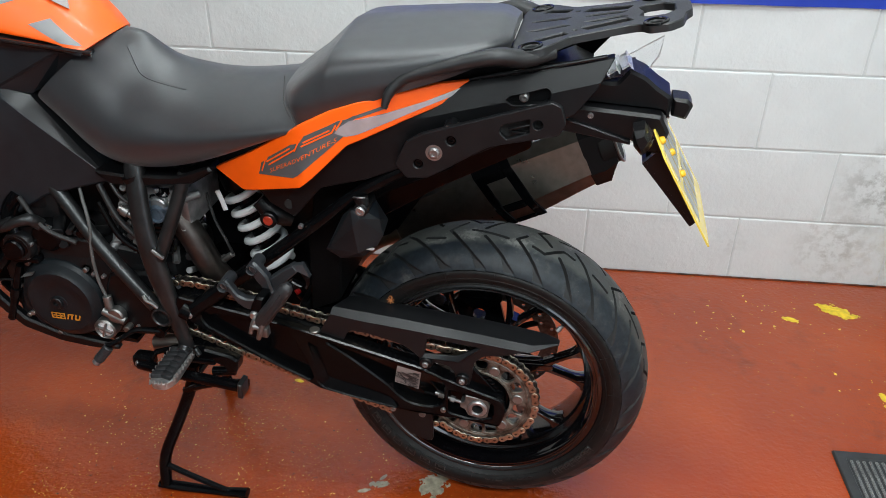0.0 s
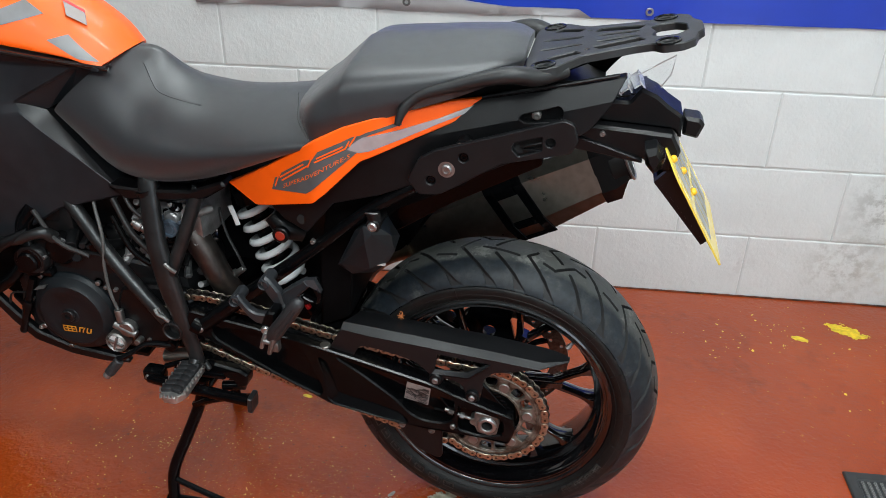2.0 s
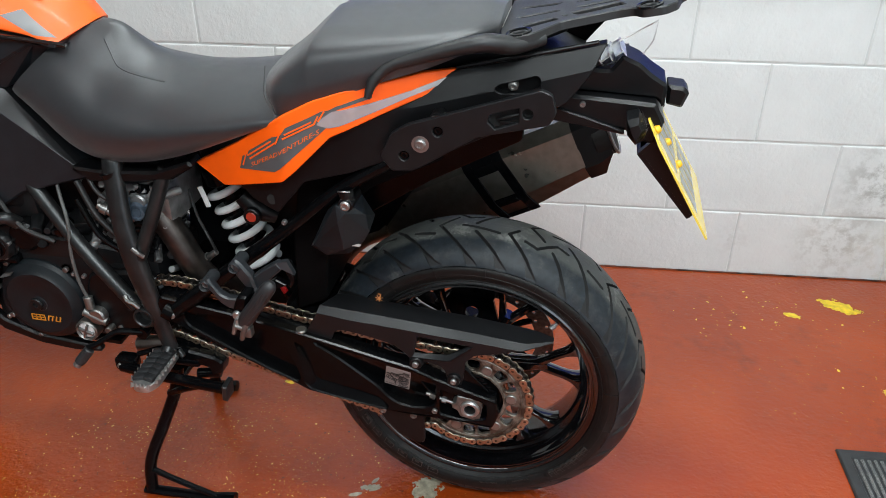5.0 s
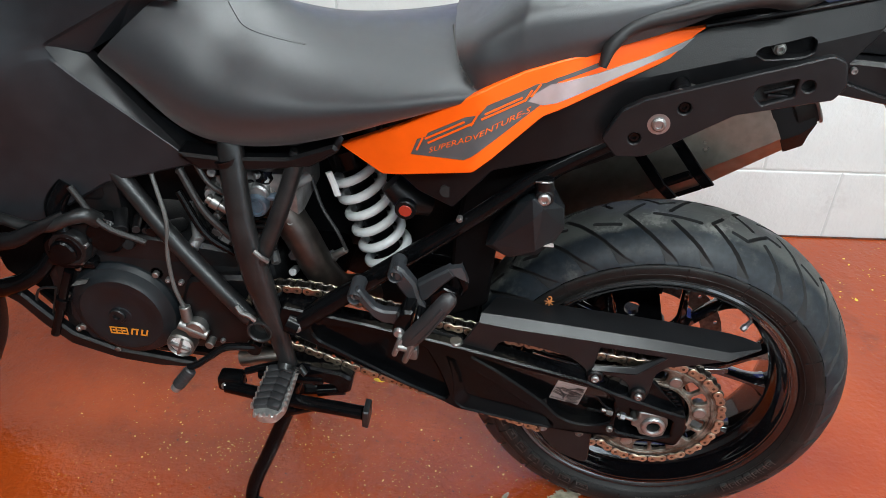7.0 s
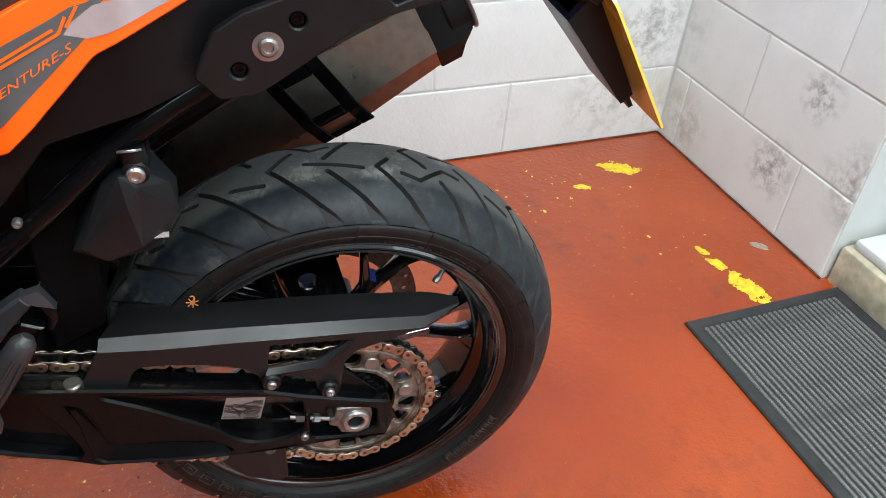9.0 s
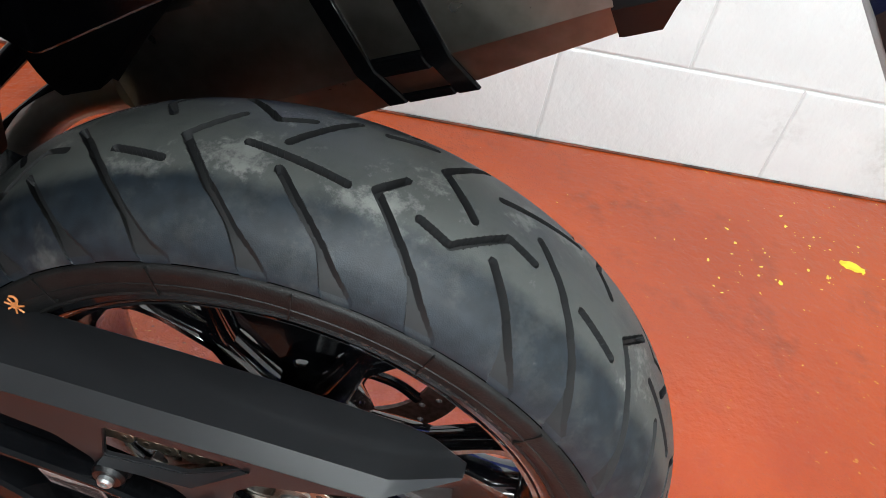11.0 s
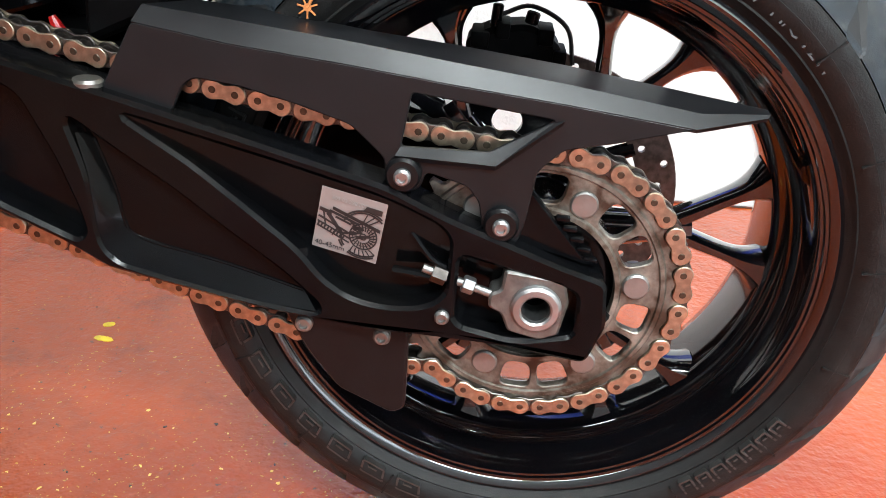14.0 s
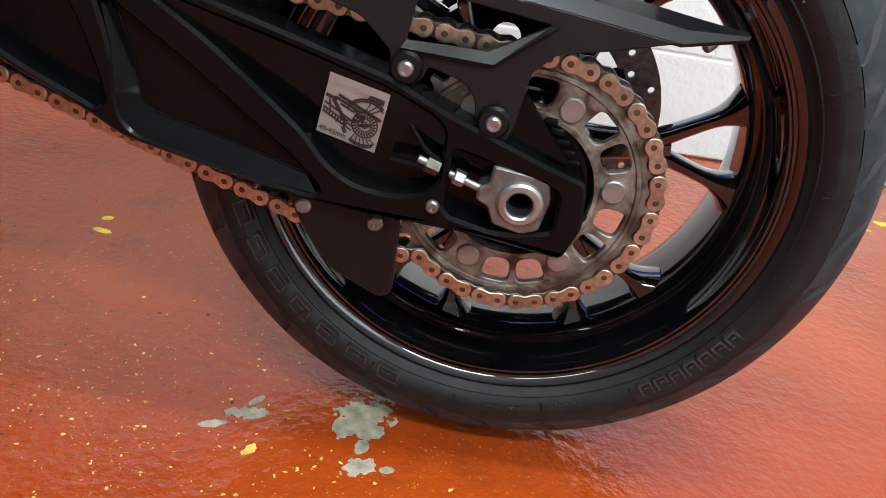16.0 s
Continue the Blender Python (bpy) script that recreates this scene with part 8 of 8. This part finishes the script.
part("rider_peg", box((-0.62, 0.14, 0.356), (-0.565, 0.25, 0.372), 0.004), RAWALU, BIKE)
SST = part("side_stand", joined(tube([(-0.690, -0.115, 0.325), (-0.60, -0.135, 0.332), (-0.452, -0.164, 0.348)], 0.0112, 14, 3), box((-0.706, -0.118, 0.314), (-0.664, -0.088, 0.343), 0.006), box((-0.64, -0.108, 0.338), (-0.53, -0.088, 0.355), 0.005), tube([(-0.66, -0.10, 0.348), (-0.60, -0.10, 0.372), (-0.55, -0.10, 0.372)], 0.006, 8, 3)), SATIN, BIKE, "black side stand folded up")
part("stand_pad", joined(prism([[tuple(p) for p in rounded([(-0.4525, 0.332), (-0.4425, 0.330), (-0.4405, 0.364), (-0.4500, 0.366)], 0.002)]], -0.180, -0.150, 0.002)), FRAME, SST, "worn steel pad")
bolt("stand_bolt", SST, -0.692, -0.118, 0.329, 0.006, STEEL)
part("stand_casting", cast_plate([(-0.574, 0.380), (-0.497, 0.366), (-0.481, 0.356), (-0.487, 0.326), (-0.508, 0.320), (-0.513, 0.338), (-0.563, 0.350), (-0.60, 0.345), (-0.60, 0.38)], -0.105, -0.075, 0.004), SATIN, SST)
part("link_casting", joined(tube([(-0.68, -0.06, 0.34), (-0.62, -0.06, 0.352), (-0.54, -0.05, 0.345)], 0.016, 12, 4)), PIPE, BIKE, "brown cast suspension link")
CST = part("centre_stand", joined(tube([(-0.588, -0.090, 0.320), (-0.600, -0.096, 0.262), (-0.632, -0.112, 0.180), (-0.668, -0.130, 0.090), (-0.674, -0.142, 0.016)], 0.0125, 14, 5),
            tube([(-0.588, 0.130, 0.320), (-0.600, 0.136, 0.262), (-0.632, 0.152, 0.180), (-0.668, 0.175, 0.090), (-0.674, 0.190, 0.016)], 0.0125, 14, 5),
            tube([(-0.595, -0.09, 0.285), (-0.595, 0.13, 0.285)], 0.012, 12, 2)), SATIN, BIKE, "black tubular centre stand")
part("stand_foot", tube([(-0.690, 0.20, 0.012), (-0.66, 0.203, 0.010), (-0.630, 0.206, 0.012)], [0.010, 0.012, 0.012], 10, 4, 1.3), SATIN, CST)
for s, y in ((1, -0.142),):
    part("stand_foot", joined(tube([(-0.690, y, 0.012), (-0.64, y + 0.004 * s, 0.009), (-0.56, y + 0.008 * s, 0.008), (-0.490, y + 0.010 * s, 0.014)], [0.008, 0.009, 0.008, 0.010], 10, 4, 1.3), tube([(-0.662, y + 0.003 * s, 0.070), (-0.60, y + 0.006 * s, 0.040), (-0.53, y + 0.008 * s, 0.012)], 0.0065, 10, 3)), SATIN, CST)
part("stand_tang", joined(tube([(-0.61, -0.098, 0.255), (-0.57, -0.11, 0.285), (-0.53, -0.11, 0.30)], 0.009, 10, 3), rod((-0.545, -0.09, 0.31), (-0.50, -0.085, 0.315), 0.010)), SATIN, CST)


# pillion peg on its cast hanger
HG = part("peg_hanger", cast_plate([(-0.4600, 0.5740), (-0.4570, 0.5860), (-0.4497, 0.5885), (-0.4410, 0.5745), (-0.4307, 0.5595), (-0.4184, 0.5540), (-0.3960, 0.5545), (-0.3960, 0.5320), (-0.4040, 0.5310), (-0.4192, 0.5318), (-0.4330, 0.5411), (-0.4440, 0.5582), (-0.4510, 0.5640)], -0.162, -0.148, 0.003, 0.003), HANGERP, BIKE, "dark grey cast pillion footpeg hanger", 35)
part("hanger_arm", cast_plate([(-0.4040, 0.6100), (-0.4040, 0.6260), (-0.3970, 0.6315), (-0.3880, 0.6245), (-0.3804, 0.6138), (-0.3720, 0.6022), (-0.3658, 0.5763), (-0.3572, 0.5614), (-0.3647, 0.5534), (-0.3756, 0.5654), (-0.3855, 0.5783), (-0.3954, 0.5920), (-0.4000, 0.6010)], -0.158, -0.142, 0.004, 0.003), HANGERP, HG)
part("hanger_block", cast_plate([(-0.3715, 0.5975), (-0.3463, 0.6168), (-0.3264, 0.6302), (-0.3170, 0.6185), (-0.3377, 0.5970), (-0.3575, 0.5726), (-0.3670, 0.5690)], -0.152, -0.136, 0.003, 0.002), HANGERP, HG)
part("block_corner", sheet([(-0.3264, -0.1515, 0.6302), (-0.3101, -0.1470, 0.6320), (-0.3003, -0.1420, 0.6030), (-0.3170, -0.1515, 0.6185)], 0.010), HANGERP, HG)
part("block_side", cast_plate([(-0.3101, 0.6300), (-0.3003, 0.6022), (-0.3015, 0.5900), (-0.3085, 0.5765), (-0.3140, 0.5790), (-0.3095, 0.5925), (-0.3175, 0.6134)], -0.145, -0.128, 0.003, 0.002), SATIN, HG)
part("block_web", cast_plate([(-0.3661, 0.5729), (-0.3573, 0.5751), (-0.3340, 0.5930), (-0.3140, 0.5830), (-0.3448, 0.5660), (-0.3523, 0.5581), (-0.3612, 0.5558)], -0.146, -0.134, 0.002, 0.002), SATIN, HG)
part("hanger_yoke", cast_plate([(-0.3950, 0.5600), (-0.3859, 0.5805), (-0.3680, 0.5806), (-0.3735, 0.5496), (-0.3839, 0.5276), (-0.3975, 0.5259), (-0.4010, 0.5400)], -0.190, -0.156, 0.004), SATIN, HG)
part("yoke_arm", cast_plate([(-0.3680, 0.5720), (-0.3560, 0.5660), (-0.3520, 0.5480), (-0.3640, 0.5240), (-0.3740, 0.5180), (-0.3760, 0.5280)], -0.186, -0.160, 0.003), SATIN, HG)
for bx, by, bz in ((-0.4575, -0.164, 0.5737), (-0.4001, -0.160, 0.6150)):
    part("hanger_boss", revolve([(0, by + 0.014), (0.0070, by + 0.012), (0.0078, by), (0.0092, by - 0.001), (0.0108, by + 0.003), (0.0112, by + 0.042)], (bx, 0, bz), "y", 24), HANGERP, HG)
    part("boss_screw", revolve([(0, by + 0.008), (0.003, by + 0.008), (0.003, by + 0.0055), (0.0060, by + 0.0055), (0.0070, by + 0.008)], (bx, 0, bz), "y", 18), STEEL, HG)
part("yoke_bolt", revolve([(0, -0.196), (0.0060, -0.196), (0.0078, -0.193), (0.0078, -0.186)], (-0.3900, 0, 0.5440), "y", 18), STEEL, HG, "bright pivot bolt")
PP = part("pillion_peg", tube([(-0.3790, -0.196, 0.527), (-0.3690, -0.199, 0.545), (-0.3500, -0.201, 0.573), (-0.3330, -0.199, 0.598), (-0.3220, -0.197, 0.6135), (-0.3165, -0.195, 0.621)], [0.0095, 0.0135, 0.0132, 0.0132, 0.0120, 0.0060], 12, 5, 0.85), RUBBER, BIKE, "dark rubber pillion footpeg folded up", 40)
for k in range(2):
    part("peg_rib", tube([(-0.3690 + 0.008 * k, -0.2105 + 0.001 * k, 0.550 - 0.006 * k), (-0.3480 + 0.008 * k, -0.2122 + 0.001 * k, 0.580 - 0.006 * k), (-0.3300 + 0.006 * k, -0.2095 + 0.001 * k, 0.606 - 0.005 * k)], 0.0017, 6, 4), RUBBER, PP)
part("peg_fork", joined(tube([(-0.3860, -0.199, 0.540), (-0.3905, -0.203, 0.528), (-0.3950, -0.203, 0.513)], [0.0050, 0.0042, 0.0038], 8, 3), tube([(-0.3700, -0.203, 0.536), (-0.3745, -0.206, 0.522), (-0.3800, -0.206, 0.505)], [0.0060, 0.0052, 0.0042], 8, 3), rod((-0.3900, -0.203, 0.529), (-0.3700, -0.204, 0.526), 0.0050, edge=0.001), box((-0.3760, -0.206, 0.508), (-0.3620, -0.190, 0.528), 0.003, None)), RAWALU, PP, "bright cast peg fork")
part("red_plug", tube([(-0.406, 0.030, 0.466), (-0.401, 0.030, 0.455), (-0.394, 0.030, 0.442)], [0.003, 0.0055, 0.006], 10, 3), REDPLUG, BIKE, "red connector")
part("plug_body", tube([(-0.394, 0.030, 0.443), (-0.384, 0.030, 0.430)], 0.008, 10, 3), SATIN, bpy.data.objects["red_plug"])
part("linkage_cover", box((-0.38, -0.02, 0.40), (-0.30, 0.06, 0.455), 0.012), PLASTIC, BIKE)
part("tank_bracket", tube([(-0.526, 0.0, 0.678), (-0.520, 0.0, 0.660), (-0.514, 0.0, 0.638)], 0.0055, 10, 3, 0.5), SPRING, BIKE, "pale enamelled bracket beside the spring")
# Plain dark boxes added as backing, to keep the gaps dark.
part("shock_linkage", box((-0.47, 0.047, 0.395), (-0.345, 0.10, 0.456), 0.012), MUDP, BIKE)
part("battery_tray", box((-0.62, 0.102, 0.47), (-0.47, 0.15, 0.74), 0.012), PLASTIC, BIKE)
part("intake_box", box((-0.88, 0.0, 0.60), (-0.60, 0.09, 0.76), 0.012), PLASTIC, BIKE)
part("air_box", box((-0.468, 0.104, 0.46), (-0.33, 0.152, 0.72), 0.015), PLASTIC, BIKE)

# front wheel, only its rear edge in view
FW = part("front_wheel", revolve([(0.235, -0.045), (0.243, -0.047), (0.250, -0.045), (0.243, -0.03), (0.243, 0.03), (0.250, 0.045), (0.235, 0.045)], (-1.515, YC, 0.330), "y", 72), GLOSS, BIKE, "front wheel behind the radiator", 40)
part("tyre", revolve([(0.249, -0.048), (0.275, -0.060), (0.305, -0.058), (0.326, -0.040), (0.334, -0.015), (0.335, 0.0), (0.334, 0.015), (0.326, 0.040), (0.305, 0.058), (0.275, 0.060), (0.249, 0.048)], (-1.515, YC, 0.336), "y", 96), SIDEWALL, FW, "", 40)
part("front_hub", joined(rod((-1.515, YC - 0.05, 0.330), (-1.515, YC + 0.05, 0.330), 0.03), *[tube([(-1.515, YC, 0.330), (-1.515 + 0.24 * math.cos(a), YC, 0.330 + 0.24 * math.sin(a))], 0.012, 8, 2) for a in (radians(60 * k) for k in range(6))]), GLOSS, FW)
part("fork_leg", joined(tube([(-1.515, -0.085, 0.33), (-1.30, -0.085, 0.88)], 0.027, 14, 2), tube([(-1.515, 0.125, 0.33), (-1.30, 0.125, 0.88)], 0.027, 14, 2)), SATIN, BIKE, "black front fork")
part("radiator", box((-1.16, -0.13, 0.50), (-1.10, 0.17, 0.80), 0.01), SATIN, BIKE, "black radiator")

# ---- the walls' blocks ----
blocks(WALL_N, WALL_M, -2.9, 0.508, (0.0, 0.235), 8)
blocks(WALL_E, EAST_M, 0.006, 0.700, (0.08, 0.305), 8)
